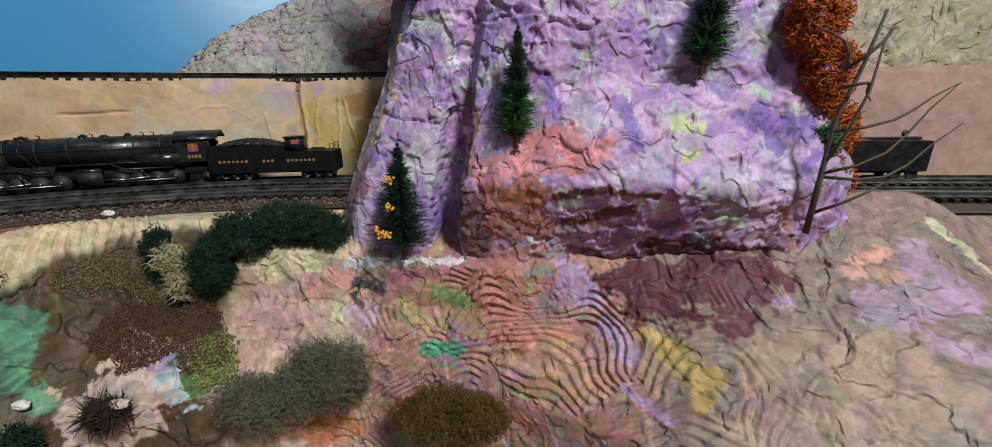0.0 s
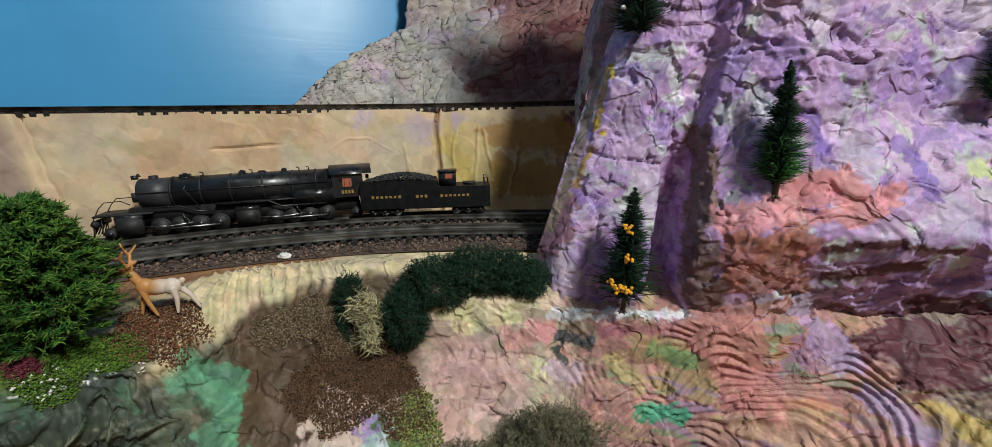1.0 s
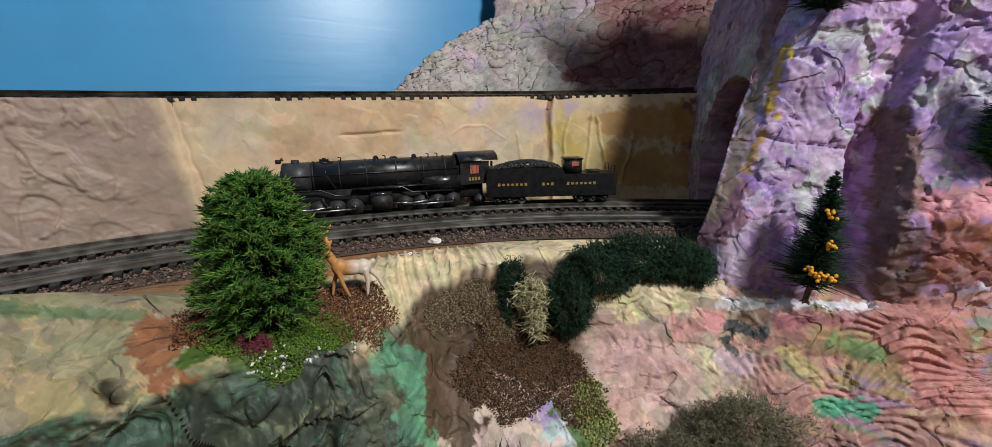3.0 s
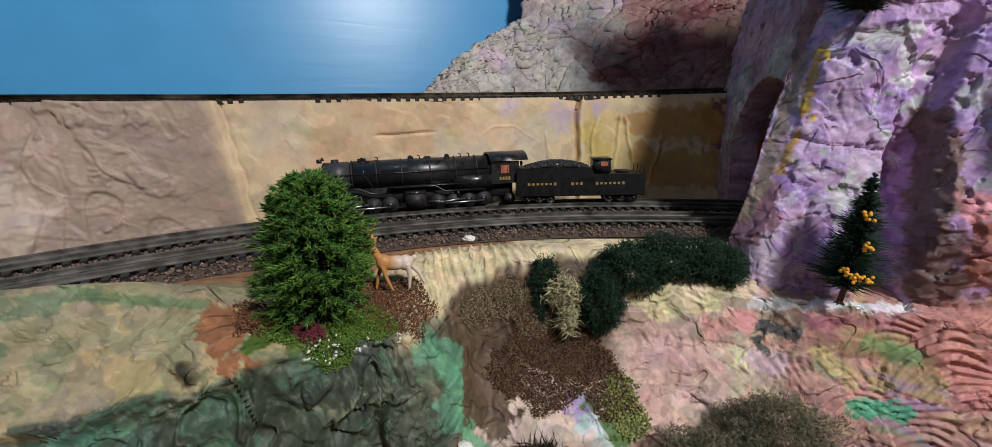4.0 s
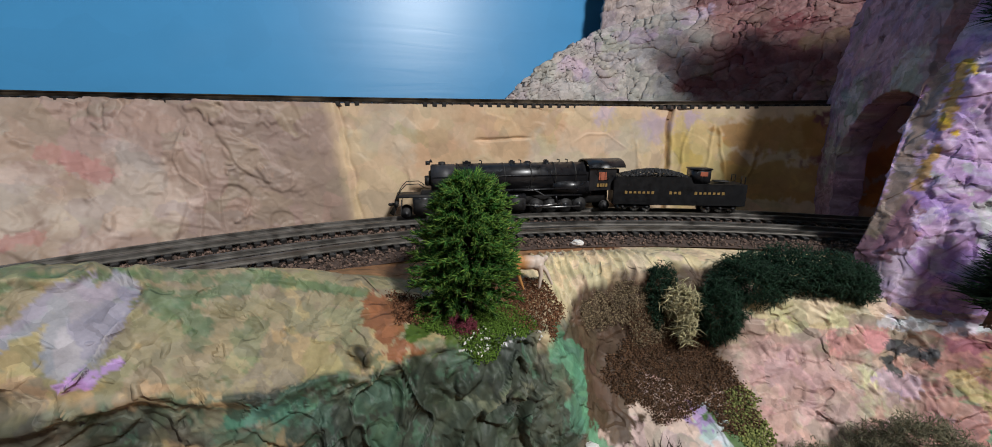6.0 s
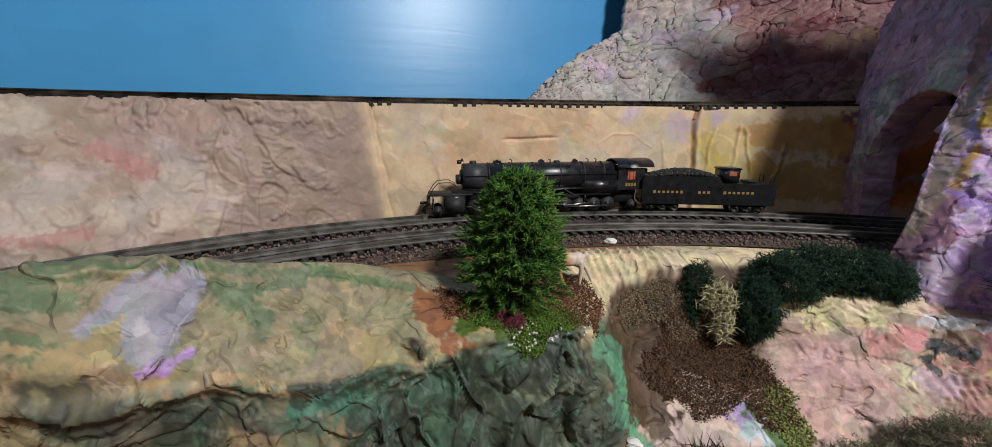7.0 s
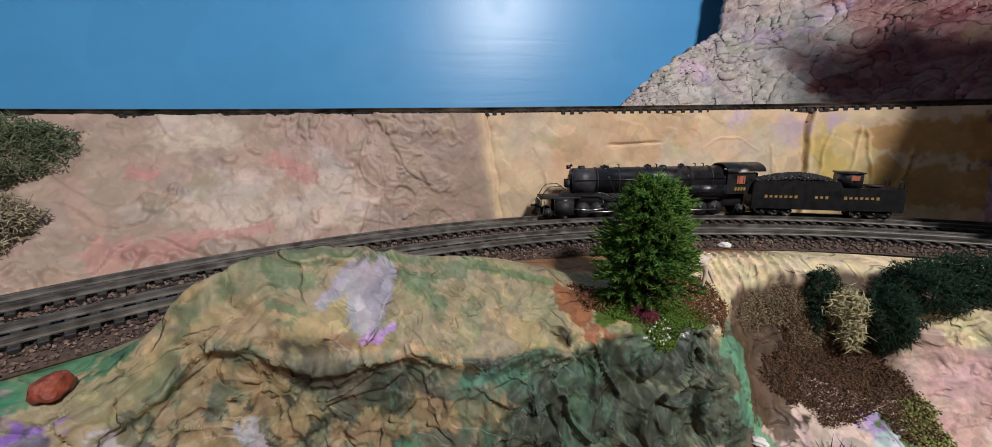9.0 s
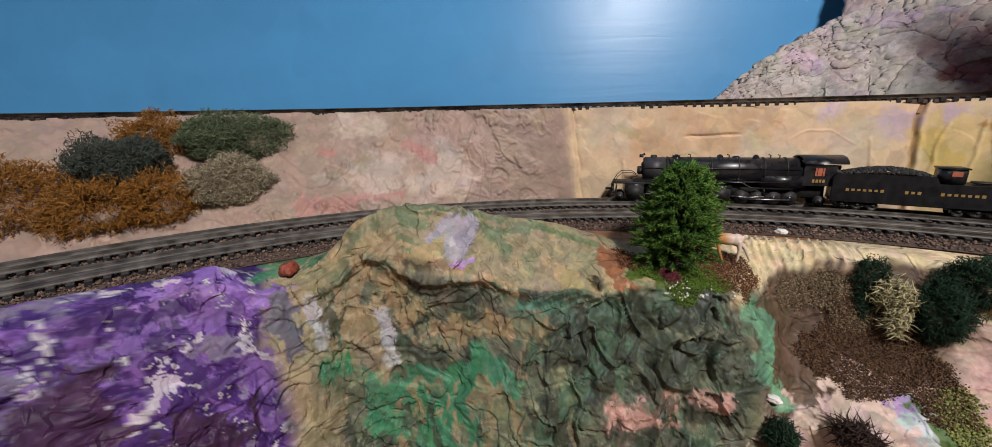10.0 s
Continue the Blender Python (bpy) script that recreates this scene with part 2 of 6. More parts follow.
# ---- plan: the lines along which the layout bends ----
CX, CY = -0.065, -0.096          # centre of the rocky rim
R_RIM = 0.250                    # the rim of the rocks bends round this
TX, TY = -0.0538, -0.1046        # centre of the curved tracks
R_NEAR, R_FAR = 0.2976, 0.328
RAIL_Z = 0.003


def on_curve(s, r):
    """A point on the arc of radius r; s runs along the rim of the rocks, straight on to the right of the arc's end."""
    s, r = np.asarray(s, float), np.asarray(r, float)
    a = np.where(s < 0, -s / R_RIM, 0.0)
    return np.stack([np.where(s < 0, CX - r * np.sin(a), CX + s), CY + r * np.cos(a) + 0 * s], -1)


def sheet(stations, ds, nv, back, low):
    """Cross-sections (s, crest d, z, lip d, z, mid d, z, foot d, z) swept along the rim; d is the distance inward from it."""
    st = np.array(sorted(stations))
    s = np.concatenate([np.arange(st[0, 0], -0.36, ds * 3), np.arange(-0.36, 0.20, ds), np.arange(0.20, st[-1, 0], ds * 3)])
    cols = np.stack([np.interp(s, st[:, 0], st[:, n]) for n in range(1, 9)], 1)
    cols = blur(cols, int(0.004 / ds), 0)
    keys = np.zeros((len(s), 6, 2))
    keys[:, 0] = back
    keys[:, 1:5] = cols.reshape(-1, 4, 2)
    keys[:, 5] = keys[:, 4] + low
    seg = np.linalg.norm(np.diff(keys, axis=1), axis=2)
    acc = np.concatenate([np.zeros((len(s), 1)), np.cumsum(seg, 1)], 1)
    out = np.zeros((len(s), nv, 2))
    for n in range(len(s)):
        v = np.linspace(0, acc[n, -1], nv)
        out[n, :, 0] = np.interp(v, acc[n], keys[n, :, 0])
        out[n, :, 1] = np.interp(v, acc[n], keys[n, :, 1])
    out = blur(out, 2, 1)
    xy = on_curve(np.repeat(s[:, None], nv, 1), R_RIM - out[:, :, 0])
    return s, np.concatenate([xy, out[:, :, 1:]], 2), acc[:, 2] / acc[:, -1]


def structure(name, me, mat, label, category):
    ob = new(name, me)
    me.materials.append(mat)
    return tagged(ob, label, category, kind="structure")


# ---- front rocks below and beside the tracks ----
PURPLE_ROCK = [
    (-0.56, -0.006, 0.002, 0.004, -0.002, 0.020, -0.030, 0.045, -0.075),
    (-0.47, -0.006, 0.003, 0.004, -0.001, 0.016, -0.030, 0.036, -0.075),
    (-0.387, -0.009, 0.004, 0.004, 0.000, 0.014, -0.030, 0.030, -0.075),
    (-0.352, -0.009, 0.001, 0.002, -0.002, 0.012, -0.030, 0.026, -0.075),
    (-0.336, -0.009, 0.003, 0.002, 0.000, 0.010, -0.030, 0.022, -0.075),
    (-0.323, -0.006, -0.006, 0.003, -0.009, 0.009, -0.030, 0.018, -0.075),
]
GREEN_ROCK = [
    (-0.308, -0.004, -0.007, 0.004, -0.009, 0.007, -0.030, 0.014, -0.075),
    (-0.297, -0.006, 0.001, 0.002, -0.004, 0.006, -0.030, 0.014, -0.075),
    (-0.287, -0.003, 0.013, 0.004, 0.004, 0.007, -0.028, 0.015, -0.075),
    (-0.273, 0.000, 0.018, 0.009, 0.001, 0.009, -0.018, 0.016, -0.070),
    (-0.248, 0.003, 0.016, 0.024, -0.002, 0.020, -0.018, 0.026, -0.065),
    (-0.210, 0.005, 0.010, 0.029, -0.012, 0.036, -0.026, 0.044, -0.065),
    (-0.180, 0.008, 0.002, 0.031, -0.011, 0.036, -0.026, 0.045, -0.065),
    (-0.165, 0.000, -0.005, 0.033, -0.011, 0.037, -0.024, 0.045, -0.062),
    (-0.140, -0.005, -0.006, 0.033, -0.012, 0.038, -0.026, 0.045, -0.060),
]
GULLY = [
    (-0.121, -0.006, -0.005, 0.032, -0.015, 0.035, -0.030, 0.044, -0.062),
    (-0.106, -0.008, -0.004, 0.010, -0.014, 0.028, -0.036, 0.042, -0.064),
    (-0.092, -0.008, -0.004, -0.001, -0.010, 0.009, -0.040, 0.034, -0.060),
    (-0.060, -0.010, -0.004, -0.002, -0.010, 0.007, -0.040, 0.036, -0.058),
    (-0.040, -0.008, -0.006, -0.002, -0.014, 0.008, -0.038, 0.034, -0.058),
]
PINK_SLOPE = [
    (-0.029, -0.006, -0.009, 0.002, -0.014, 0.007, -0.036, 0.028, -0.060),
    (0.000, -0.008, -0.010, 0.003, -0.017, 0.007, -0.037, 0.024, -0.060),
    (0.030, -0.008, -0.014, 0.003, -0.019, 0.006, -0.037, 0.018, -0.066),
    (0.055, -0.008, -0.015, 0.003, -0.020, 0.005, -0.040, 0.020, -0.070),
    (0.085, -0.008, -0.012, 0.008, -0.022, 0.010, -0.036, 0.026, -0.066),
    (0.115, -0.006, -0.014, 0.008, -0.022, 0.012, -0.040, 0.040, -0.064),
    (0.150, -0.006, -0.010, 0.015, -0.020, 0.028, -0.034, 0.064, -0.058),
    (0.200, -0.010, 0.008, 0.006, 0.000, 0.030, -0.024, 0.075, -0.056),
    (0.242, -0.012, 0.009, 0.004, -0.004, 0.034, -0.026, 0.080, -0.056),
    (0.285, -0.012, -0.020, 0.004, -0.026, 0.034, -0.036, 0.080, -0.056),
    (0.360, -0.012, -0.030, 0.004, -0.034, 0.040, -0.040, 0.090, -0.056),
]

s_line, G, lip = sheet(PURPLE_ROCK + GREEN_ROCK + GULLY + PINK_SLOPE, 0.00052, 285, (-0.0225, -0.0045), (0.012, -0.06))
N = grid_normals(G)
P0 = G.reshape(-1, 3)
shape = G.shape[:2]
S2 = np.repeat(s_line[:, None], shape[1], 1).reshape(-1)
V2 = np.repeat(np.linspace(0, 1, shape[1])[None], shape[0], 0).reshape(-1)
front = smooth(0.06, 0.16, V2)
gully = smooth(-0.108, -0.095, S2) * smooth(-0.035, -0.048, S2)
comb = smooth(0.012, 0.035, S2) * smooth(0.180, 0.150, S2) * smooth(-0.018, -0.026, P0[:, 2])
folds = smooth(-0.235, -0.19, S2) * smooth(-0.112, -0.125, S2) * smooth(-0.010, -0.022, P0[:, 2])
L2 = np.repeat(lip[:, None], shape[1], 1).reshape(-1)
under = V2 - L2 + 0.022 * fbm(P0, 0.03, 5, 14, 0.6)
green = smooth(-0.312, -0.296, S2) * smooth(-0.100, -0.118, S2)
thick = smooth(-0.4, 0.5, fbm(P0, 0.028, 3, 13))
smear = smooth(-0.25, 0.15, fbm(P0, 0.024, 3, 19))
calm = (1 - 0.8 * green * smooth(0.028, 0.015, under)) * (1 - 0.6 * smooth(0.150, 0.175, S2) * smooth(-0.02, -0.03, P0[:, 2]))
h = 0.0020 * fbm(P0, 0.040, 2, 3) + 0.0010 * knife(P0, 0.021, 7) * calm + (0.0002 + 0.0006 * thick) * knife(P0, 0.008, 9) * calm + 0.0005 * thick * np.maximum(knife(P0 * (1, 1, 0.6), 0.0034, 10), 0)
h += 0.0013 * smear * layers(P0, 0.030, 3.2, 24) * calm + 0.0003 * (1 - smear * 0.6) * layers(P0, 0.014, 2.2, 27) * calm
tear = np.abs(fbm(warp(P0, 0.03, 0.012, 15), 0.045, 2, 16))
h -= 0.0013 * smooth(0.035, 0.0, tear) * smooth(0.0, 0.3, fbm(P0, 0.04, 2, 17))
jag = warp(P0, 0.006, 0.0012, 18)
rift = np.full(len(P0), 9.0)
for a, b in (((-0.236, 0.060, 0.007), (-0.228, 0.063, 0.000)), ((-0.228, 0.063, 0.000), (-0.220, 0.064, -0.003)), ((-0.217, 0.065, -0.007), (-0.211, 0.067, -0.012)), ((-0.211, 0.067, -0.012), (-0.213, 0.065, -0.018))):
    a, b = np.array(a), np.array(b)
    t = np.clip(((jag - a) @ (b - a)) / ((b - a) @ (b - a)), 0, 1)
    rift = np.minimum(rift, np.linalg.norm(jag - a - t[:, None] * (b - a), axis=1))
rift = smooth(0.0030, 0.0006, rift)
h -= 0.0022 * rift ** 2
h -= 0.0034 * np.exp(-((under - 0.033) / 0.014) ** 2) * green * smooth(-0.16, -0.18, S2)
h *= 1 - 0.6 * gully
Pw = warp(P0, 0.02, 0.006, 21)
h -= 0.0034 * smooth(0.06, 0.0, np.abs(fbm(Pw * (1, 1, 0.45), 0.022, 2, 5))) * folds
h += 0.0050 * np.abs(fbm(Pw * (1, 1, 0.35), 0.012, 3, 6)) * folds
# combed plaster: arcs of narrow furrows, turned in each patch
_, _, off, rnd = cells(warp(P0, 0.03, 0.008, 31), 0.034, 33)
ang = (rnd[:, 0] - 0.2) * 1.9
u = off[:, 0] * np.cos(ang) + off[:, 2] * np.sin(ang)
v = -off[:, 0] * np.sin(ang) + off[:, 2] * np.cos(ang)
furrow = np.sin((v + 9.0 * u * u) * 2 * math.pi / 0.0030 + 2 * vnoise(P0, 0.012, 4))
h = h * (1 - 0.55 * comb) + comb * (0.00065 * furrow * smooth(0.2, 0.45, rnd[:, 2] + 0.25 * vnoise(P0, 0.02, 8)))
shelf = smooth(-0.125, -0.112, S2) * smooth(-0.062, -0.075, S2) * smooth(0.03, 0.06, V2) * smooth(0.36, 0.28, V2)
strokes = 0.0022 * shelf * (1 - np.abs(np.sin((P0[:, 0] * 0.85 + P0[:, 1] * 0.55 + 0.004 * vnoise(P0, 0.02, 12)) * math.pi / 0.0042)) ** 0.7)
G1 = (P0 + N.reshape(-1, 3) * (h * front)[:, None] + strokes[:, None] * (0, 0, 1)).reshape(*shape, 3)
FRONT = G1
P = G1.reshape(-1, 3)


def zone(a, b, w=0.006):
    j = 0.006 * fbm(P, 0.02, 3, 55)
    return (smooth(a - w, a + w, S2 + j) * smooth(b + w, b - w, S2 + j))[:, None]


paint = np.tile(np.array((0.42, 0.33, 0.27)), (len(P), 1))
for a, b, color in ((-0.7, -0.322, (0.060, 0.027, 0.140)), (-0.322, -0.108, (0.285, 0.245, 0.150)), (-0.108, -0.034, (0.10, 0.066, 0.042)),
                    (-0.034, 0.022, (0.48, 0.35, 0.29)), (0.022, 0.13, (0.38, 0.21, 0.19)), (0.13, 0.5, (0.26, 0.195, 0.165))):
    m = zone(a, b)
    paint = paint * (1 - m) + np.array(color) * m
purple = smooth(-0.318, -0.328, S2)
streak(paint, P, (0.20, 0.17, 0.26), 0.016, 0.16, 310, purple, stretch=(1, 1, 1.6), strength=0.8)
streak(paint, P, (0.055, 0.022, 0.13), 0.020, 0.16, 320, purple)
streak(paint, P, (0.16, 0.08, 0.29), 0.011, 0.22, 330, purple)
streak(paint, P, (0.50, 0.47, 0.52), 0.006, 0.62, 340, purple, 0.06, strength=0.8)
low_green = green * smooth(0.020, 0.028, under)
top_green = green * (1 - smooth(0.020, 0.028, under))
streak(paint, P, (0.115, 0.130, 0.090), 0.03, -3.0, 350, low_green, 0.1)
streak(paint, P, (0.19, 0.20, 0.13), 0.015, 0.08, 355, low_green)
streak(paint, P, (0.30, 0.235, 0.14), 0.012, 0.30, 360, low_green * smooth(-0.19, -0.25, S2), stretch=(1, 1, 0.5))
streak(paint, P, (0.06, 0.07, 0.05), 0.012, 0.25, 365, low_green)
streak(paint, P, (0.17, 0.22, 0.115), 0.020, -0.15, 370, top_green * smooth(0.35, 0.10, V2 / np.maximum(L2, 0.01)))
streak(paint, P, (0.20, 0.21, 0.12), 0.014, 0.28, 375, top_green)
streak(paint, P, (0.40, 0.31, 0.165), 0.010, 0.34, 380, top_green)
streak(paint, P, (0.14, 0.165, 0.09), 0.022, -0.25, 383, top_green * smooth(-0.225, -0.265, S2), soft=0.5, strength=0.85)
pinky = smooth(-0.036, -0.028, S2) * smooth(0.15, 0.10, S2)
streak(paint, P, (0.56, 0.50, 0.33), 0.016, 0.15, 390, pinky * smooth(0.04, 0.0, S2), strength=0.6)
streak(paint, P, (0.55, 0.28, 0.25), 0.014, 0.25, 395, pinky, strength=0.6)
streak(paint, P, (0.42, 0.32, 0.15), 0.020, 0.22, 400, pinky * smooth(0.02, 0.05, S2), stretch=(0.6, 1, 2.0), strength=0.6)
streak(paint, P, (0.30, 0.20, 0.34), 0.016, 0.24, 405, pinky * smooth(0.02, 0.05, S2), stretch=(0.6, 1, 2.0), strength=0.6)
streak(paint, P, (0.20, 0.30, 0.18), 0.014, 0.38, 410, pinky * smooth(0.02, 0.04, S2), stretch=(0.6, 1, 2.0), strength=0.6)
streak(paint, P, (0.42, 0.17, 0.12), 0.016, 0.30, 415, pinky * smooth(0.06, 0.08, S2), stretch=(0.6, 1, 2.0), strength=0.6)
cream = smooth(-0.128, -0.116, S2) * smooth(0.02, 0.0, S2) * smooth(1.25, 1.0, V2 / np.maximum(L2, 0.02) + 0.15 * fbm(P, 0.012, 3, 57) + 1.2 * smooth(-0.085, -0.06, S2) * smooth(0.0, -0.04, S2) * 0.3)
wood = smooth(-0.235, -0.215, S2) * smooth(-0.072, -0.078, S2) * smooth(0.24, 0.20, V2 / np.maximum(L2, 0.02) - 0.12 * smooth(-0.118, -0.13, S2))
dab(paint, P, (0.24, 0.105, 0.05), [(-0.2126, 0.0806, -0.0082, 0.0076), (-0.174, 0.1203, -0.0094, 0.0104), (-0.2025, 0.0718, -0.0101, 0.0041), (-0.1651, 0.1309, -0.0085, 0.0052)], seed=390)  # rust_soil
dab(paint, P, (0.07, 0.11, 0.02), [(-0.1964, 0.0843, -0.0116, 0.0085), (-0.1845, 0.0967, -0.0125, 0.0086), (-0.1864, 0.083, -0.0133, 0.0044)], seed=400)  # turf
dab(paint, P, (0.58, 0.44, 0.38), [(-0.1195, 0.1145, -0.056, 0.0143), (-0.1277, 0.1117, -0.0572, 0.007)], seed=450)  # shell_pink
dab(paint, P, (0.45, 0.53, 0.51), [(-0.1043, 0.1188, -0.0553, 0.0083)], seed=460)  # pale_aqua
dab(paint, P, (0.40, 0.28, 0.50), [(-0.1135, 0.1208, -0.0525, 0.0047)], seed=470)  # violet
dab(paint, P, (0.05, 0.02, 0.06), [(-0.3009, -0.0864, -0.0336, 0.0158), (-0.2912, -0.0554, -0.0499, 0.0116)], seed=450)  # night_plum
dab(paint, P, (0.24, 0.14, 0.40), [(-0.31, -0.0378, 0.0017, 0.0074), (-0.3104, -0.0562, 0.0019, 0.0073), (-0.3018, -0.0247, -0.0082, 0.0057)], seed=460)  # lilac
dab(paint, P, (0.045, 0.185, 0.095), [(-0.3201, -0.0122, -0.005, 0.0081), (-0.3133, -0.0235, -0.0047, 0.0042), (-0.3075, -0.0039, -0.003, 0.0042)], seed=470, strength=0.8)  # emerald
dab(paint, P, (0.66, 0.64, 0.62), [(-0.3072, -0.0443, 0.0022, 0.0019), (-0.3367, -0.0653, -0.0011, 0.0019), (-0.3051, -0.0307, -0.0037, 0.0023)], seed=480)  # off_white
dab(paint, P, (0.50, 0.22, 0.12), [(-0.0541, 0.1288, -0.0851, 0.0107)], seed=590)  # burnt_orange
dab(paint, P, (0.58, 0.44, 0.38), [(-0.1205, 0.1109, -0.06, 0.0152), (-0.1361, 0.1054, -0.0707, 0.013), (-0.074, 0.1337, -0.0509, 0.007)], seed=600)  # shell_pink
dab(paint, P, (0.45, 0.53, 0.51), [(-0.1023, 0.1182, -0.056, 0.0075)], seed=610)  # pale_aqua
dab(paint, P, (0.10, 0.17, 0.06), [(-0.0972, 0.1228, -0.0535, 0.0104)], seed=630)  # moss
dab(paint, P, (0.12, 0.045, 0.055), [(0.078, 0.142, -0.022, 0.013), (0.094, 0.140, -0.022, 0.014), (0.108, 0.140, -0.022, 0.010), (0.062, 0.144, -0.022, 0.008)], seed=881)  # maroon: shadow beneath the cliff's overhang, painted on the ground
brush(paint, P, (0.105, 0.165, 0.085), [(-0.2822, 0.0224, 0.0169, -0.2635, 0.0468, 0.0130, 0.0023), (-0.2637, 0.0470, 0.0134, -0.2410, 0.0696, 0.0064, 0.0021), (-0.2404, 0.0688, 0.0058, -0.2213, 0.0820, -0.0011, 0.0017), (-0.2794, 0.0222, 0.0132, -0.2719, 0.0270, 0.0110, 0.0021), (-0.2571, 0.0476, 0.0084, -0.2469, 0.0517, 0.0001, 0.0032), (-0.2776, 0.0184, 0.0076, -0.2716, 0.0204, 0.0040, 0.0023), (-0.2528, 0.0524, 0.0058, -0.2464, 0.0630, 0.0054, 0.0021)], 11, 0.75)  # crest_green
brush(paint, P, (0.330, 0.310, 0.355), [(-0.2679, 0.0266, 0.0063, -0.2665, 0.0351, 0.0119, 0.0018), (-0.2664, 0.0308, 0.0089, -0.2660, 0.0376, 0.0129, 0.0024), (-0.2576, 0.0297, 0.0003, -0.2647, 0.0378, 0.0115, 0.0034), (-0.2558, 0.0316, -0.0005, -0.2630, 0.0443, 0.0115, 0.0035), (-0.2564, 0.0360, 0.0032, -0.2604, 0.0455, 0.0097, 0.0020)], 20, 1.00)  # lavender
brush(paint, P, (0.480, 0.290, 0.600), [(-0.2560, 0.0280, -0.0029, -0.2541, 0.0316, -0.0021, 0.0015), (-0.2535, 0.0300, -0.0035, -0.2525, 0.0361, -0.0019, 0.0010)], 29, 1.00)  # bright_lilac
brush(paint, P, (0.085, 0.190, 0.130), [(-0.2338, 0.0472, -0.0201, -0.2221, 0.0528, -0.0205, 0.0032)], 38, 1.00)  # mint
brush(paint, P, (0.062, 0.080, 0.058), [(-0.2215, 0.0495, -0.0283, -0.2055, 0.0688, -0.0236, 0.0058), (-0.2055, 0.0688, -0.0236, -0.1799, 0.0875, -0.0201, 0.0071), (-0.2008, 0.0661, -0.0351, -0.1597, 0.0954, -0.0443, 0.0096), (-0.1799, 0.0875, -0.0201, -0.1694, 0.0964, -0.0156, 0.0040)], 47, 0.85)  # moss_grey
brush(paint, P, (0.105, 0.225, 0.140), [(-0.1690, 0.1022, -0.0140, -0.1565, 0.1174, -0.0337, 0.0035), (-0.1577, 0.1140, -0.0319, -0.1544, 0.1015, -0.0478, 0.0044), (-0.1684, 0.1077, -0.0131, -0.1635, 0.1076, -0.0242, 0.0026)], 56, 1.00)  # jade
brush(paint, P, (0.085, 0.080, 0.058), [(-0.2753, 0.0153, -0.0027, -0.2680, 0.0207, -0.0157, 0.0049), (-0.2646, 0.0205, -0.0078, -0.2581, 0.0306, -0.0216, 0.0052), (-0.2556, 0.0331, -0.0213, -0.2422, 0.0425, -0.0276, 0.0046)], 65, 0.80)  # umber_green: shadow under the overhanging lip, laid on as colour
brush(paint, P, (0.420, 0.310, 0.170), [(-0.2767, 0.0176, 0.0052, -0.2668, 0.0235, 0.0020, 0.0010), (-0.2469, 0.0364, -0.0069, -0.2330, 0.0468, -0.0169, 0.0015), (-0.2662, 0.0231, 0.0012, -0.2585, 0.0264, -0.0039, 0.0011)], 74, 0.90)  # tan_lip
brush(paint, P, (0.045, 0.200, 0.105), [(-0.2903, -0.0126, -0.0466, -0.2876, -0.0021, -0.0418, 0.0058), (-0.2740, 0.0115, -0.0686, -0.2470, 0.0327, -0.0547, 0.0125), (-0.2614, 0.0180, -0.0826, -0.2401, 0.0327, -0.0703, 0.0097), (-0.2810, 0.0016, -0.0533, -0.2801, 0.0014, -0.0786, 0.0041)], 83, 0.90)  # emerald
brush(paint, P, (0.290, 0.225, 0.125), [(-0.2825, 0.0119, 0.0037, -0.2753, 0.0163, -0.0274, 0.0064), (-0.2618, 0.0257, -0.0327, -0.2275, 0.0472, -0.0297, 0.0058), (-0.2896, 0.0036, -0.0039, -0.2856, 0.0111, 0.0060, 0.0037)], 92, 0.85)  # tan_face
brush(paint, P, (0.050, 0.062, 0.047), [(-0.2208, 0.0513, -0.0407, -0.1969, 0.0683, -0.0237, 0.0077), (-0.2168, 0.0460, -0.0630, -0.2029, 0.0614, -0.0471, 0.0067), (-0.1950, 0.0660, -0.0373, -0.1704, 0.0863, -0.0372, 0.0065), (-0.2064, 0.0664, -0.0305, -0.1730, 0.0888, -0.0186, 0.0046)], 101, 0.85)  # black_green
brush(paint, P, (0.360, 0.360, 0.380), [(-0.2955, -0.0139, -0.0163, -0.2922, -0.0132, -0.0338, 0.0028), (-0.2812, 0.0093, -0.0266, -0.2787, 0.0096, -0.0471, 0.0035)], 110, 1.00)  # grey_lilac
brush(paint, P, (0.110, 0.110, 0.140), [(-0.2995, -0.0241, -0.0136, -0.2946, -0.0233, -0.0300, 0.0049)], 119, 1.00)  # slate
brush(paint, P, (0.430, 0.270, 0.220), [(-0.1958, 0.0634, -0.0674, -0.1839, 0.0753, -0.0609, 0.0073), (-0.1726, 0.0801, -0.0549, -0.1635, 0.0852, -0.0563, 0.0035)], 128, 1.00)  # rose_clay
brush(paint, P, (0.150, 0.360, 0.220), [(-0.1661, 0.1033, -0.0192, -0.1561, 0.1099, -0.0371, 0.0039), (-0.1566, 0.1019, -0.0407, -0.1470, 0.1042, -0.0594, 0.0038)], 137, 0.80)  # celadon
brush(paint, P, (0.520, 0.340, 0.305), [(-0.0841, 0.1426, -0.0390, -0.0672, 0.1372, -0.0499, 0.0094), (-0.0866, 0.1321, -0.0534, -0.0803, 0.1262, -0.0610, 0.0050), (-0.0624, 0.1402, -0.0462, -0.0743, 0.1316, -0.0570, 0.0046)], 146, 0.80)  # shell_rose
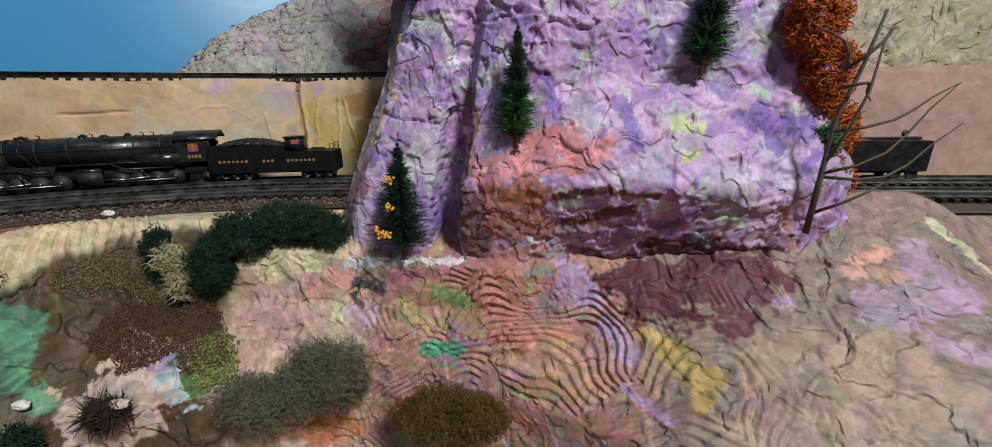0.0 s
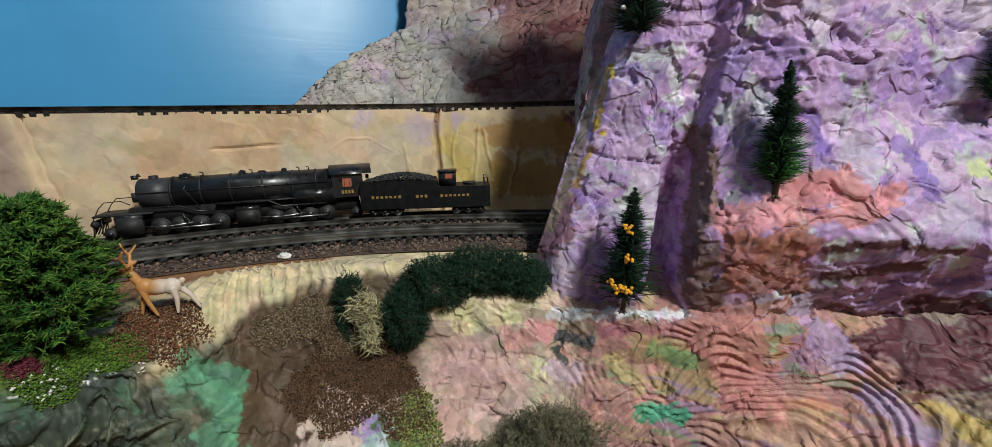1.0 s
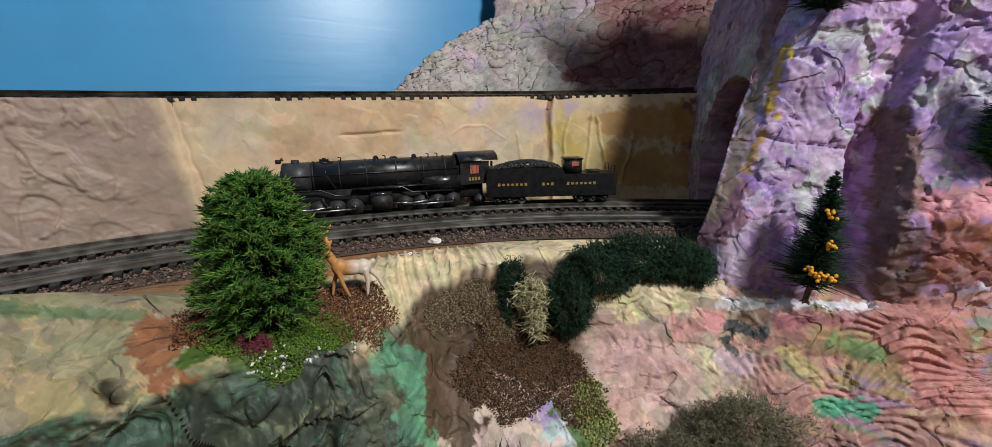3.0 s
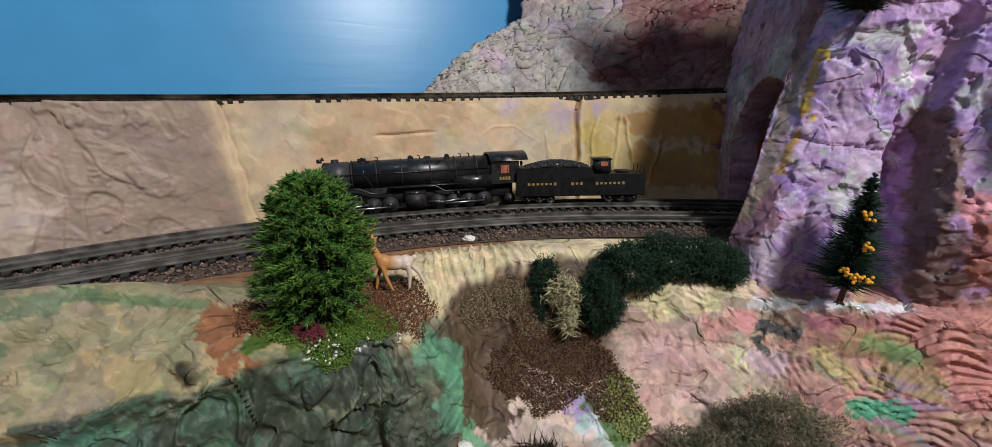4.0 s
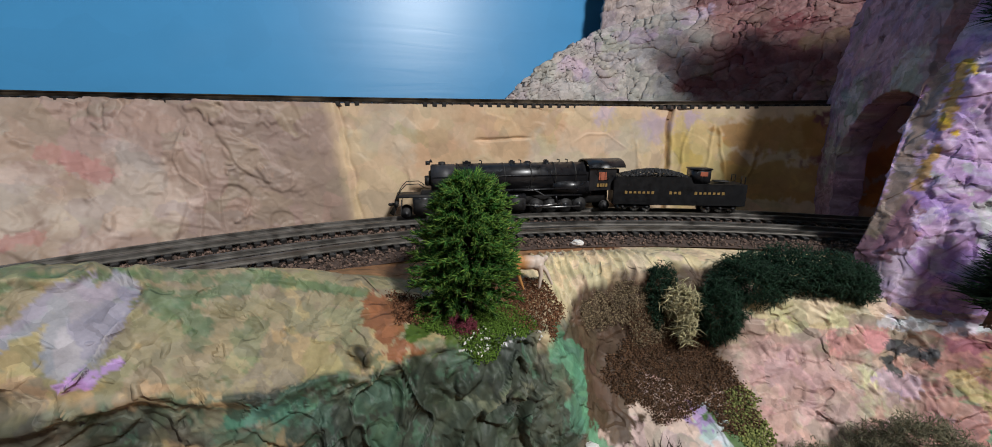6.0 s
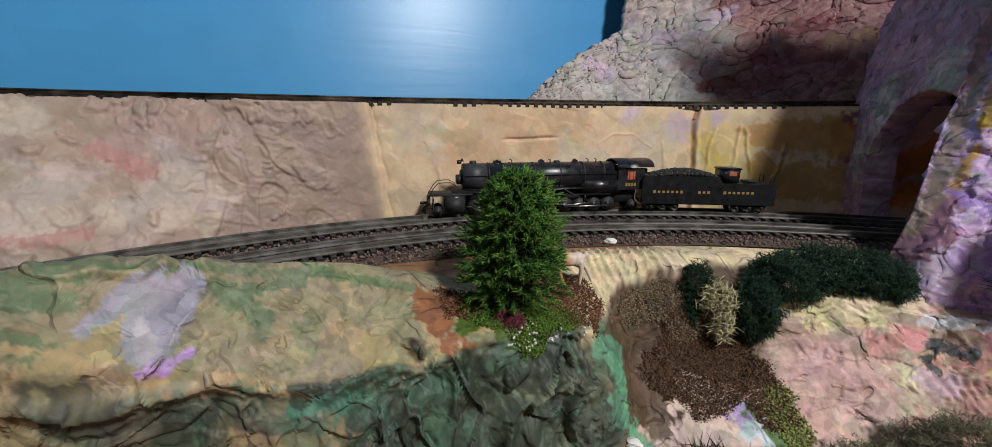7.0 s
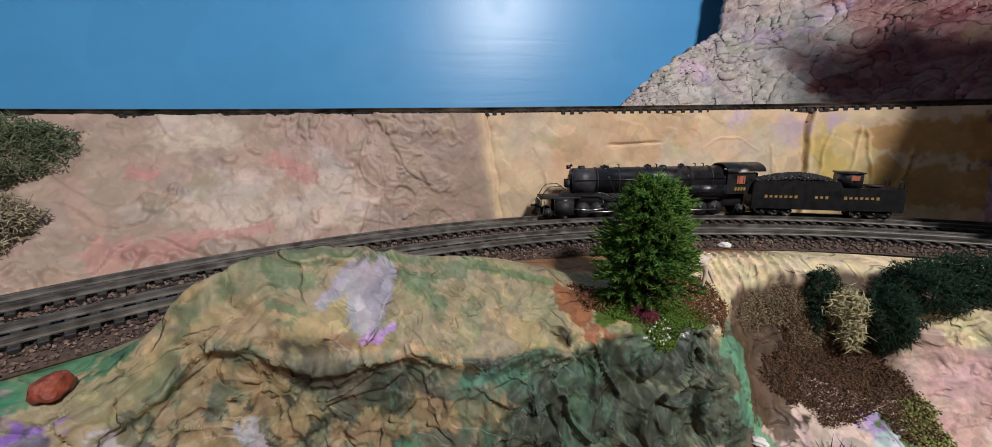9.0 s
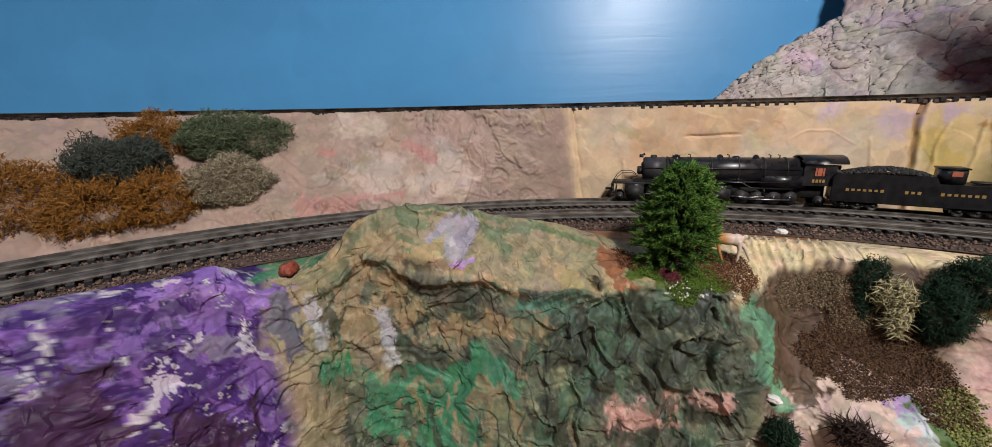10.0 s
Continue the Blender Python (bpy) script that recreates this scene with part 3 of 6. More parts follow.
brush(paint, P, (0.630, 0.550, 0.340), [(-0.0915, 0.1498, -0.0194, -0.0739, 0.1509, -0.0184, 0.0048), (-0.0854, 0.1483, -0.0263, -0.0645, 0.1505, -0.0213, 0.0031), (-0.0598, 0.1457, -0.0395, -0.0546, 0.1458, -0.0418, 0.0031)], 155, 1.00)  # butter
brush(paint, P, (0.640, 0.320, 0.300), [(-0.0641, 0.1484, -0.0307, -0.0522, 0.1512, -0.0282, 0.0043)], 164, 1.00)  # coral_patch
brush(paint, P, (0.085, 0.085, 0.085), [(-0.0467, 0.1503, -0.0294, -0.0350, 0.1487, -0.0312, 0.0026), (-0.0486, 0.1495, -0.0350, -0.0456, 0.1480, -0.0397, 0.0019)], 173, 1.00)  # ash
brush(paint, P, (0.500, 0.360, 0.420), [(-0.0488, 0.1465, -0.0417, -0.0407, 0.1465, -0.0437, 0.0038)], 182, 1.00)  # lavender_pink
brush(paint, P, (0.330, 0.130, 0.170), [(-0.0297, 0.1501, -0.0265, -0.0047, 0.1490, -0.0240, 0.0027)], 191, 0.80)  # wine_comb
brush(paint, P, (0.500, 0.400, 0.190), [(-0.0275, 0.1487, -0.0381, -0.0169, 0.1459, -0.0458, 0.0030)], 200, 0.80)  # yellow_comb
brush(paint, P, (0.210, 0.320, 0.140), [(-0.0111, 0.1495, -0.0319, 0.0009, 0.1479, -0.0356, 0.0030)], 209, 0.80)  # green_comb
brush(paint, P, (0.070, 0.330, 0.190), [(-0.0158, 0.1418, -0.0547, -0.0031, 0.1405, -0.0535, 0.0029)], 218, 0.90)  # sea_green
brush(paint, P, (0.550, 0.300, 0.270), [(0.0078, 0.1465, -0.0298, 0.0180, 0.1449, -0.0329, 0.0057), (0.0131, 0.1421, -0.0414, 0.0224, 0.1399, -0.0438, 0.0056)], 227, 0.90)  # salmon
brush(paint, P, (0.660, 0.640, 0.680), [(-0.0505, 0.1520, -0.0211, 0.0003, 0.1535, -0.0200, 0.0021)], 236, 1.00)  # chalk
brush(paint, P, (0.460, 0.340, 0.120), [(0.0770, 0.1235, -0.0405, 0.0849, 0.1133, -0.0436, 0.0055), (0.0812, 0.1094, -0.0490, 0.0868, 0.1137, -0.0426, 0.0032), (0.0676, 0.1340, -0.0374, 0.0732, 0.1292, -0.0394, 0.0028)], 245, 0.85)  # ochre_comb
brush(paint, P, (0.400, 0.280, 0.460), [(0.0558, 0.1381, -0.0391, 0.0645, 0.1280, -0.0442, 0.0038), (0.0600, 0.1193, -0.0516, 0.0724, 0.1073, -0.0538, 0.0017), (0.0427, 0.1467, -0.0209, 0.0501, 0.1440, -0.0302, 0.0049)], 254, 0.85)  # lilac_comb
brush(paint, P, (0.500, 0.290, 0.220), [(0.0183, 0.1359, -0.0520, 0.0426, 0.1314, -0.0510, 0.0049), (0.0470, 0.1288, -0.0516, 0.0549, 0.1200, -0.0546, 0.0037), (0.0957, 0.1097, -0.0436, 0.1040, 0.1154, -0.0370, 0.0022)], 263, 0.85)  # terracotta
brush(paint, P, (0.420, 0.290, 0.410), [(0.1409, 0.1255, -0.0211, 0.1577, 0.1284, -0.0192, 0.0073), (0.1609, 0.1424, -0.0089, 0.1669, 0.1310, -0.0175, 0.0059), (0.1507, 0.1163, -0.0286, 0.1631, 0.1137, -0.0306, 0.0038), (0.1023, 0.1327, -0.0227, 0.1152, 0.1298, -0.0232, 0.0022)], 272, 0.80)  # lilac_skirt
brush(paint, P, (0.580, 0.320, 0.250), [(0.1360, 0.1357, -0.0137, 0.1504, 0.1348, -0.0148, 0.0023), (0.1386, 0.1391, -0.0104, 0.1506, 0.1423, -0.0086, 0.0022)], 281, 0.90)  # peach_skirt
brush(paint, P, (0.600, 0.550, 0.360), [(0.1726, 0.1541, -0.0008, 0.1726, 0.1541, -0.0008, 0.0016), (0.1726, 0.1541, -0.0008, 0.1872, 0.1432, -0.0162, 0.0020)], 290, 1.00)  # cream_ridge
brush(paint, P, (0.130, 0.050, 0.060), [(0.0667, 0.1374, -0.0315, 0.0784, 0.1366, -0.0255, 0.0051), (0.0916, 0.1383, -0.0209, 0.1063, 0.1325, -0.0225, 0.0036)], 299, 0.90)  # maroon_cave: more of the overhang's shadow, as ground colour
brush(paint, P, (0.46, 0.195, 0.175), [(0.0055, 0.1476, -0.0245, 0.0155, 0.1420, -0.0398, 0.0074), (0.0168, 0.1464, -0.0230, 0.0252, 0.1394, -0.0419, 0.0072), (0.0052, 0.1539, -0.0179, 0.0296, 0.1522, -0.0180, 0.0031)], 38, 0.85)  # salmon_slab
brush(paint, P, (0.500, 0.315, 0.280), [(-0.0899, 0.1423, -0.0394, -0.0858, 0.1254, -0.0610, 0.0060), (-0.0760, 0.1408, -0.0426, -0.0617, 0.1458, -0.0391, 0.0062)], 47, 0.70)  # rose_slope
brush(paint, P, (0.380, 0.280, 0.220), [(0.1095, 0.1157, -0.0357, 0.1451, 0.1040, -0.0380, 0.0113), (0.0857, 0.0992, -0.0510, 0.1251, 0.0968, -0.0457, 0.0072)], 56, 0.80)  # taupe_plain
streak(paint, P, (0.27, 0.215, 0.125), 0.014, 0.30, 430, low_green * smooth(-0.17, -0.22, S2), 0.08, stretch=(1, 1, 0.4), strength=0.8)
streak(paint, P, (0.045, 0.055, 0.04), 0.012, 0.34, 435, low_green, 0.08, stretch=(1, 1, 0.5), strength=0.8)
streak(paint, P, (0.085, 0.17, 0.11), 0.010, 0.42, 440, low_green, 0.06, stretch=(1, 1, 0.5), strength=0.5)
brush(paint, P, (0.700, 0.700, 0.680), [(-0.1845, 0.0850, -0.0152, -0.1793, 0.0891, -0.0155, 0.0004), (-0.1793, 0.0891, -0.0155, -0.1729, 0.0926, -0.0145, 0.0005), (-0.1895, 0.0804, -0.0148, -0.1879, 0.0821, -0.0145, 0.0003), (-0.1737, 0.0985, -0.0142, -0.1695, 0.1015, -0.0144, 0.0005), (-0.1680, 0.1085, -0.0123, -0.1674, 0.1139, -0.0115, 0.0007)], 11, 1.00)  # white_edge
streak(paint, P, (0.60, 0.49, 0.31), 0.02, -3.0, 420, cream, 0.1)
streak(paint, P, (0.30, 0.155, 0.075), 0.02, -3.0, 425, wood, 0.1)
# crevice shade multiplied into the colour at the bottom of the rifts
paint *= (1 - 0.85 * rift ** 4)[:, None]
mottle(paint, P, 0.007, 0.2, 61)
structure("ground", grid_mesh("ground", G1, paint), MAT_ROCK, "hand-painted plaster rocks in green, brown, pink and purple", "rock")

# ---- purple mountain: a leaning shell over the tunnel ----
MOUNTAIN_FRONT = [   # x, foot y, y at z 0.015, y at z 0.05, y at the top
    (-0.056, 0.166, 0.171, 0.186, 0.215),
    (-0.048, 0.158, 0.163, 0.176, 0.190),
    (-0.030, 0.157, 0.161, 0.170, 0.182),
    (-0.0160, 0.157, 0.161, 0.170, 0.184),
    (-0.0130, 0.172, 0.177, 0.172, 0.184),
    (-0.0030, 0.172, 0.177, 0.171, 0.183),
    (0.0005, 0.156, 0.151, 0.164, 0.182),
    (0.019, 0.152, 0.143, 0.159, 0.180),
    (0.034, 0.152, 0.141, 0.155, 0.178),
    (0.050, 0.154, 0.138, 0.155, 0.178),
    (0.070, 0.154, 0.136, 0.159, 0.180),
    (0.100, 0.150, 0.138, 0.158, 0.182),
    (0.125, 0.146, 0.144, 0.160, 0.186),
    (0.142, 0.152, 0.156, 0.172, 0.195),
    (0.150, 0.190, 0.195, 0.200, 0.215),
]
mf = np.array(MOUNTAIN_FRONT)
ux = np.arange(-0.056, 0.150, 0.00052)
zz = np.concatenate([np.arange(-0.026, 0.110, 0.00056), np.arange(0.110, 0.235, 0.0014)])
Y = np.stack([np.interp(ux, mf[:, 0], mf[:, n]) for n in (1, 2, 3, 4)], 1)
Y = blur(Y, 3, 0)
YY = np.stack([np.interp(zz, (-0.016, 0.015, 0.050, 0.235), row) for row in Y])
YY = blur(YY, 4, 1)
lean = 0.34 * np.clip(zz, 0, 0.10)                     # the left edge leans to the right with height
ug = np.repeat(ux[:, None], len(zz), 1) + lean[None] * smooth(0.03, -0.05, ux)[:, None] * 0.95
G = np.stack([ug, YY, np.repeat(zz[None], len(ux), 0)], 2)
N = grid_normals(G)
N *= np.sign(-N[:, :, 1:2].mean())
N = blur(blur(N, 7, 0), 7, 1)
N /= np.linalg.norm(N, axis=2, keepdims=True)
P0 = G.reshape(-1, 3)
thick = smooth(-0.3, 0.5, fbm(P0, 0.03, 3, 70))
h = 0.0022 * fbm(P0, 0.050, 2, 71) + 0.0007 * knife(P0, 0.024, 72) + (0.0002 + 0.0004 * thick) * knife(P0, 0.0075, 73) + 0.0004 * thick * np.maximum(knife(P0 * (1, 1, 0.7), 0.0030, 74), 0)
h += 0.0010 * smooth(-0.2, 0.2, fbm(P0, 0.03, 3, 78)) * layers(P0, 0.034, 2.4, 79) + 0.0002 * layers(P0, 0.012, 2.0, 80)
pit = fbm(warp(P0, 0.01, 0.003, 81), 0.0075, 3, 82, 0.6)
h -= 0.0012 * smooth(0.62, 0.85, pit)
crack = np.abs(fbm(warp(P0, 0.03, 0.01, 75) * (0.6, 1, 1.3), 0.03, 2, 76))
h -= 0.0014 * smooth(0.03, 0.0, crack) * smooth(0.0, 0.35, fbm(P0, 0.05, 2, 77))
h *= 0.35 + 0.65 * smooth(-0.056, -0.044, np.repeat(ux, len(zz)))
G1 = (P0 + N.reshape(-1, 3) * h[:, None]).reshape(G.shape)
P = G1.reshape(-1, 3)
paint = np.tile(np.array((0.43, 0.275, 0.50)), (len(P), 1))
streak(paint, P, (0.27, 0.18, 0.46), 0.030, 0.15, 500, soft=0.45, strength=0.45)
streak(paint, P, (0.49, 0.34, 0.53), 0.022, 0.15, 510, soft=0.25)
streak(paint, P, (0.52, 0.50, 0.56), 0.016, 0.40, 520, strength=0.45)
streak(paint, P, (0.20, 0.12, 0.38), 0.012, 0.55, 530, strength=0.6)
streak(paint, P, (0.46, 0.50, 0.46), 0.010, 0.66, 540, strength=0.7)
dab(paint, P, (0.24, 0.13, 0.18), [(-0.0513, 0.1658, 0.0082, 0.0093), (-0.0566, 0.1666, -0.0002, 0.0079), (-0.0471, 0.1674, 0.0179, 0.0058)], seed=830)  # plum
brush(paint, P, (0.510, 0.330, 0.550), [(-0.0246, 0.1719, 0.0456, -0.0168, 0.1656, 0.0335, 0.0070), (-0.0265, 0.1739, 0.0626, -0.0215, 0.1723, 0.0547, 0.0037), (0.0018, 0.1731, 0.0769, 0.0064, 0.1723, 0.0807, 0.0044)], 308, 0.70)  # pale_lilac
brush(paint, P, (0.270, 0.205, 0.165), [(-0.0480, 0.1691, 0.0175, -0.0358, 0.1842, 0.0561, 0.0030), (-0.0512, 0.1682, 0.0093, -0.0459, 0.1709, 0.0223, 0.0025), (-0.0371, 0.1816, 0.0488, -0.0322, 0.1860, 0.0693, 0.0028)], 317, 0.95)  # grey_side
brush(paint, P, (0.430, 0.250, 0.050), [(-0.0336, 0.1757, 0.0489, -0.0292, 0.1814, 0.0711, 0.0019), (-0.0410, 0.1693, 0.0265, -0.0358, 0.1728, 0.0407, 0.0017)], 326, 0.90)  # ochre
brush(paint, P, (0.620, 0.430, 0.050), [(-0.0277, 0.1810, 0.0721, -0.0279, 0.1772, 0.0677, 0.0010), (-0.0334, 0.1770, 0.0513, -0.0304, 0.1735, 0.0462, 0.0010)], 335, 1.00)  # yellow
brush(paint, P, (0.640, 0.610, 0.680), [(-0.0205, 0.1746, 0.0742, -0.0051, 0.1708, 0.0747, 0.0020), (-0.0072, 0.1721, 0.0708, -0.0040, 0.1705, 0.0579, 0.0025), (0.0005, 0.1735, 0.0666, -0.0035, 0.1706, 0.0579, 0.0014), (0.0145, 0.1624, 0.0654, 0.0209, 0.1597, 0.0535, 0.0025), (0.0153, 0.1656, 0.0792, 0.0163, 0.1663, 0.0849, 0.0023), (-0.0102, 0.1663, 0.0404, 0.0004, 0.1766, 0.0295, 0.0019)], 344, 0.90)  # frost
brush(paint, P, (0.370, 0.240, 0.540), [(-0.0222, 0.1742, 0.0702, -0.0184, 0.1725, 0.0684, 0.0025), (0.0105, 0.1668, 0.0718, 0.0120, 0.1628, 0.0616, 0.0038), (0.0217, 0.1630, 0.0749, 0.0259, 0.1585, 0.0649, 0.0040)], 353, 0.80)  # mid_lilac
brush(paint, P, (0.200, 0.125, 0.120), [(0.0021, 0.1709, 0.0436, -0.0002, 0.1628, 0.0181, 0.0041), (0.0043, 0.1654, 0.0439, 0.0024, 0.1518, 0.0208, 0.0037), (0.0009, 0.1548, 0.0178, 0.0054, 0.1508, -0.0109, 0.0053)], 362, 1.00)  # groove_brown: brown recess, with the shade inside it painted in
brush(paint, P, (0.620, 0.250, 0.270), [(0.0257, 0.1484, 0.0281, 0.0376, 0.1479, 0.0305, 0.0039), (0.0240, 0.1446, 0.0196, 0.0352, 0.1435, 0.0215, 0.0023)], 371, 0.90)  # coral
brush(paint, P, (0.600, 0.250, 0.250), [(0.0251, 0.1473, 0.0254, 0.0407, 0.1456, 0.0293, 0.0054), (0.0418, 0.1423, 0.0215, 0.0536, 0.1438, 0.0283, 0.0035)], 380, 0.90)  # coral_red
brush(paint, P, (0.360, 0.150, 0.110), [(0.0111, 0.1456, 0.0121, 0.0321, 0.1424, 0.0101, 0.0042), (0.0137, 0.1462, -0.0009, 0.0300, 0.1448, 0.0022, 0.0043)], 389, 0.90)  # brick
brush(paint, P, (0.550, 0.290, 0.250), [(0.0098, 0.1510, -0.0167, 0.0303, 0.1503, -0.0146, 0.0036), (0.1156, 0.1435, 0.0051, 0.1222, 0.1445, -0.0105, 0.0018)], 398, 0.90)  # salmon_foot
brush(paint, P, (0.125, 0.050, 0.060), [(0.0366, 0.1417, 0.0102, 0.0536, 0.1380, 0.0139, 0.0018), (0.0419, 0.1461, -0.0005, 0.0633, 0.1406, 0.0061, 0.0025), (0.0547, 0.1381, 0.0134, 0.0707, 0.1382, 0.0113, 0.0013), (0.0745, 0.1512, -0.0140, 0.0891, 0.1475, -0.0085, 0.0068), (0.0941, 0.1476, -0.0122, 0.1174, 0.1454, -0.0109, 0.0033), (0.0429, 0.1525, -0.0139, 0.0678, 0.1525, -0.0174, 0.0023)], 407, 0.95)  # maroon: shadow on the cliff's undercut foot, put into its colour
brush(paint, P, (0.190, 0.110, 0.400), [(0.0996, 0.1509, 0.0360, 0.1243, 0.1499, 0.0326, 0.0039), (0.1061, 0.1527, 0.0397, 0.1109, 0.1455, 0.0257, 0.0028), (0.0586, 0.1530, 0.0429, 0.0643, 0.1439, 0.0283, 0.0027), (0.0320, 0.1549, 0.0520, 0.0363, 0.1524, 0.0411, 0.0025), (0.1187, 0.1422, 0.0194, 0.1231, 0.1455, 0.0252, 0.0023)], 416, 0.80)  # deep_purple
brush(paint, P, (0.520, 0.550, 0.280), [(0.0780, 0.1483, 0.0351, 0.0860, 0.1478, 0.0338, 0.0024), (0.0791, 0.1415, 0.0242, 0.0833, 0.1432, 0.0257, 0.0015)], 425, 0.90)  # acid_green
brush(paint, P, (0.460, 0.550, 0.470), [(0.1046, 0.1561, 0.0465, 0.1088, 0.1554, 0.0443, 0.0022), (0.0941, 0.1422, 0.0041, 0.1008, 0.1421, 0.0014, 0.0027)], 434, 0.80)  # pale_green
brush(paint, P, (0.270, 0.300, 0.400), [(0.0879, 0.1454, -0.0053, 0.0932, 0.1466, -0.0081, 0.0021)], 443, 0.90)  # slate_blue
brush(paint, P, (0.600, 0.250, 0.260), [(0.0078, 0.1482, 0.0184, 0.0247, 0.1455, 0.0214, 0.0052)], 11, 0.85)  # coral_face
brush(paint, P, (0.360, 0.150, 0.110), [(0.0137, 0.1457, 0.0077, 0.0266, 0.1433, 0.0100, 0.0056), (0.0122, 0.1481, -0.0054, 0.0348, 0.1484, -0.0043, 0.0038)], 20, 0.85)  # brick_face
brush(paint, P, (0.190, 0.120, 0.115), [(0.0027, 0.1644, 0.0328, -0.0001, 0.1564, 0.0163, 0.0057), (-0.0005, 0.1573, 0.0161, 0.0038, 0.1510, -0.0106, 0.0066)], 29, 1.00)  # groove_brown again, widening the painted shade in the recess
mottle(paint, P, 0.008, 0.18, 83)
lift = smooth(0.6, 1.5, knife(P0, 0.006, 73) + 0.6 * fbm(P0, 0.01, 3, 84))[:, None] * 0.16
paint = paint * (1 - lift) + np.array((0.62, 0.56, 0.66)) * lift
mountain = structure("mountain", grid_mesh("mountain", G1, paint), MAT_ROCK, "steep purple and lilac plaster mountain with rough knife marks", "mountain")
sol = mountain.modifiers.new("thick", "SOLIDIFY")
sol.thickness, sol.offset = 0.006, -1 if N[0, 0, 1] < 0 else 1


# ---- tunnel portal: a rock wall across the tracks with an arched opening ----
def portal():
    x0, x1 = -0.037, -0.028
    ys, zs = np.linspace(0.166, 0.262, 110), np.linspace(-0.004, 0.175, 190)
    yc, rad, spring = 0.202, 0.035, 0.028
    bm = bmesh.new()
    idx = {}
    Pq = np.array([(x0, y, z) for y in ys for z in zs])
    hh = 0.0012 * fbm(Pq, 0.03, 3, 91) + 0.0006 * knife(Pq, 0.016, 92) + 0.0003 * knife(Pq, 0.005, 93) + 0.0007 * layers(Pq, 0.03, 2.5, 95)
    lean_x = 0.16 * np.clip(Pq[:, 2] - 0.06, 0, 1)
    begin = 0.178 + 0.13 * np.clip(Pq[:, 2], 0, 1)
    Pq[:, 1] = 0.262 - (0.262 - Pq[:, 1]) * (0.262 - begin) / 0.096
    for n, (x, y, z) in enumerate(Pq):
        idx[divmod(n, len(zs))] = bm.verts.new((x - hh[n] + lean_x[n], y, z))
    span = lambda y, z: 0.262 - (0.262 - y) * (0.262 - 0.178 - 0.13 * max(z, 0)) / 0.096
    inside = lambda y, z: abs(span(y, z) - yc) < rad and (z < spring or (span(y, z) - yc) ** 2 + (z - spring) ** 2 < rad ** 2)
    for a in range(len(ys) - 1):
        for b in range(len(zs) - 1):
            if not inside((ys[a] + ys[a + 1]) / 2, (zs[b] + zs[b + 1]) / 2):
                bm.faces.new((idx[a, b], idx[a, b + 1], idx[a + 1, b + 1], idx[a + 1, b]))
    bmesh.ops.delete(bm, geom=[v for v in bm.verts if not v.link_faces], context="VERTS")
    for v in bm.verts:                                  # draw the opening's rim onto a clean arch
        dy, dz = v.co.y - yc, v.co.z - spring
        if v.is_boundary and v.co.z < spring + rad + 0.003 and abs(dy) < rad + 0.004 and v.co.z > zs[0] + 1e-4:
            wob = 0.0006 * noise.noise(v.co * 160)
            if dz < 0:
                v.co.y = yc + math.copysign(rad + wob, dy)
            else:
                k = (rad + wob) / math.hypot(dy, dz)
                v.co.y, v.co.z = yc + dy * k, spring + dz * k
    rim = [e for e in bm.edges if e.is_boundary]
    made = bmesh.ops.extrude_edge_only(bm, edges=rim)["geom"]
    bmesh.ops.translate(bm, verts=[g for g in made if isinstance(g, bmesh.types.BMVert)], vec=(x1 - x0 + 0.004, 0, 0))
    bmesh.ops.recalc_face_normals(bm, faces=bm.faces)
    for f in bm.faces:
        f.smooth = True
    me = bpy.data.meshes.new("wall_portal")
    bm.to_mesh(me)
    bm.free()
    co = np.zeros(len(me.vertices) * 3, np.float32)
    me.vertices.foreach_get("co", co)
    P = co.reshape(-1, 3).astype(float)
    paint = np.tile(np.array((0.33, 0.195, 0.235)), (len(P), 1))
    dab(paint, P, (0.36, 0.29, 0.28), [(-0.03, 0.16, 0.06, 0.02), (-0.037, 0.24, 0.06, 0.014), (-0.037, 0.243, 0.03, 0.010), (-0.037, 0.20, 0.068, 0.01)])
    mottle(paint, P, 0.010, 0.35, 94)
    a = me.color_attributes.new("paint", "FLOAT_COLOR", "POINT")
    a.data.foreach_set("color", np.concatenate([np.clip(paint, 0, 1), np.ones((len(P), 1))], 1).reshape(-1).astype(np.float32))
    return structure("wall_portal", me, MAT_ROCK, "mauve plaster tunnel portal with a rough arched opening", "tunnel portal")


portal()

# ---- retaining wall behind the tracks, turning into a bank on the left ----
WALL = [   # foot x, y; top x, y
    (0.42, 0.258, 0.42, 0.262),
    (-0.02, 0.253, -0.02, 0.257),
    (-0.119, 0.250, -0.119, 0.254),
    (-0.203, 0.207, -0.203, 0.211),
    (-0.289, 0.160, -0.285, 0.167),
    (-0.327, 0.112, -0.326, 0.133),
    (-0.356, 0.064, -0.370, 0.107),
    (-0.384, 0.012, -0.422, 0.056),
    (-0.400, -0.050, -0.474, -0.020),
    (-0.406, -0.120, -0.514, -0.100),
    (-0.400, -0.260, -0.555, -0.260),
]
w = np.array(WALL)
acc = np.concatenate([[0], np.cumsum(np.linalg.norm(np.diff(w[:, :2], axis=0), axis=1))])
uu = np.arange(0, acc[-1], 0.0007)
ww = np.stack([np.interp(uu, acc, w[:, n]) for n in range(4)], 1)
ww[690:] = blur(ww, 11, 0)[690:]
tz = np.linspace(0, 1, 104)
G = np.zeros((len(uu), len(tz), 3))
for n, t in enumerate(tz):
    G[:, n, :2] = ww[:, :2] * (1 - t) + ww[:, 2:] * t
    G[:, n, 2] = -0.006 + t * 0.0645
right_foot = smooth(0.05, 0.12, ww[:, 0])
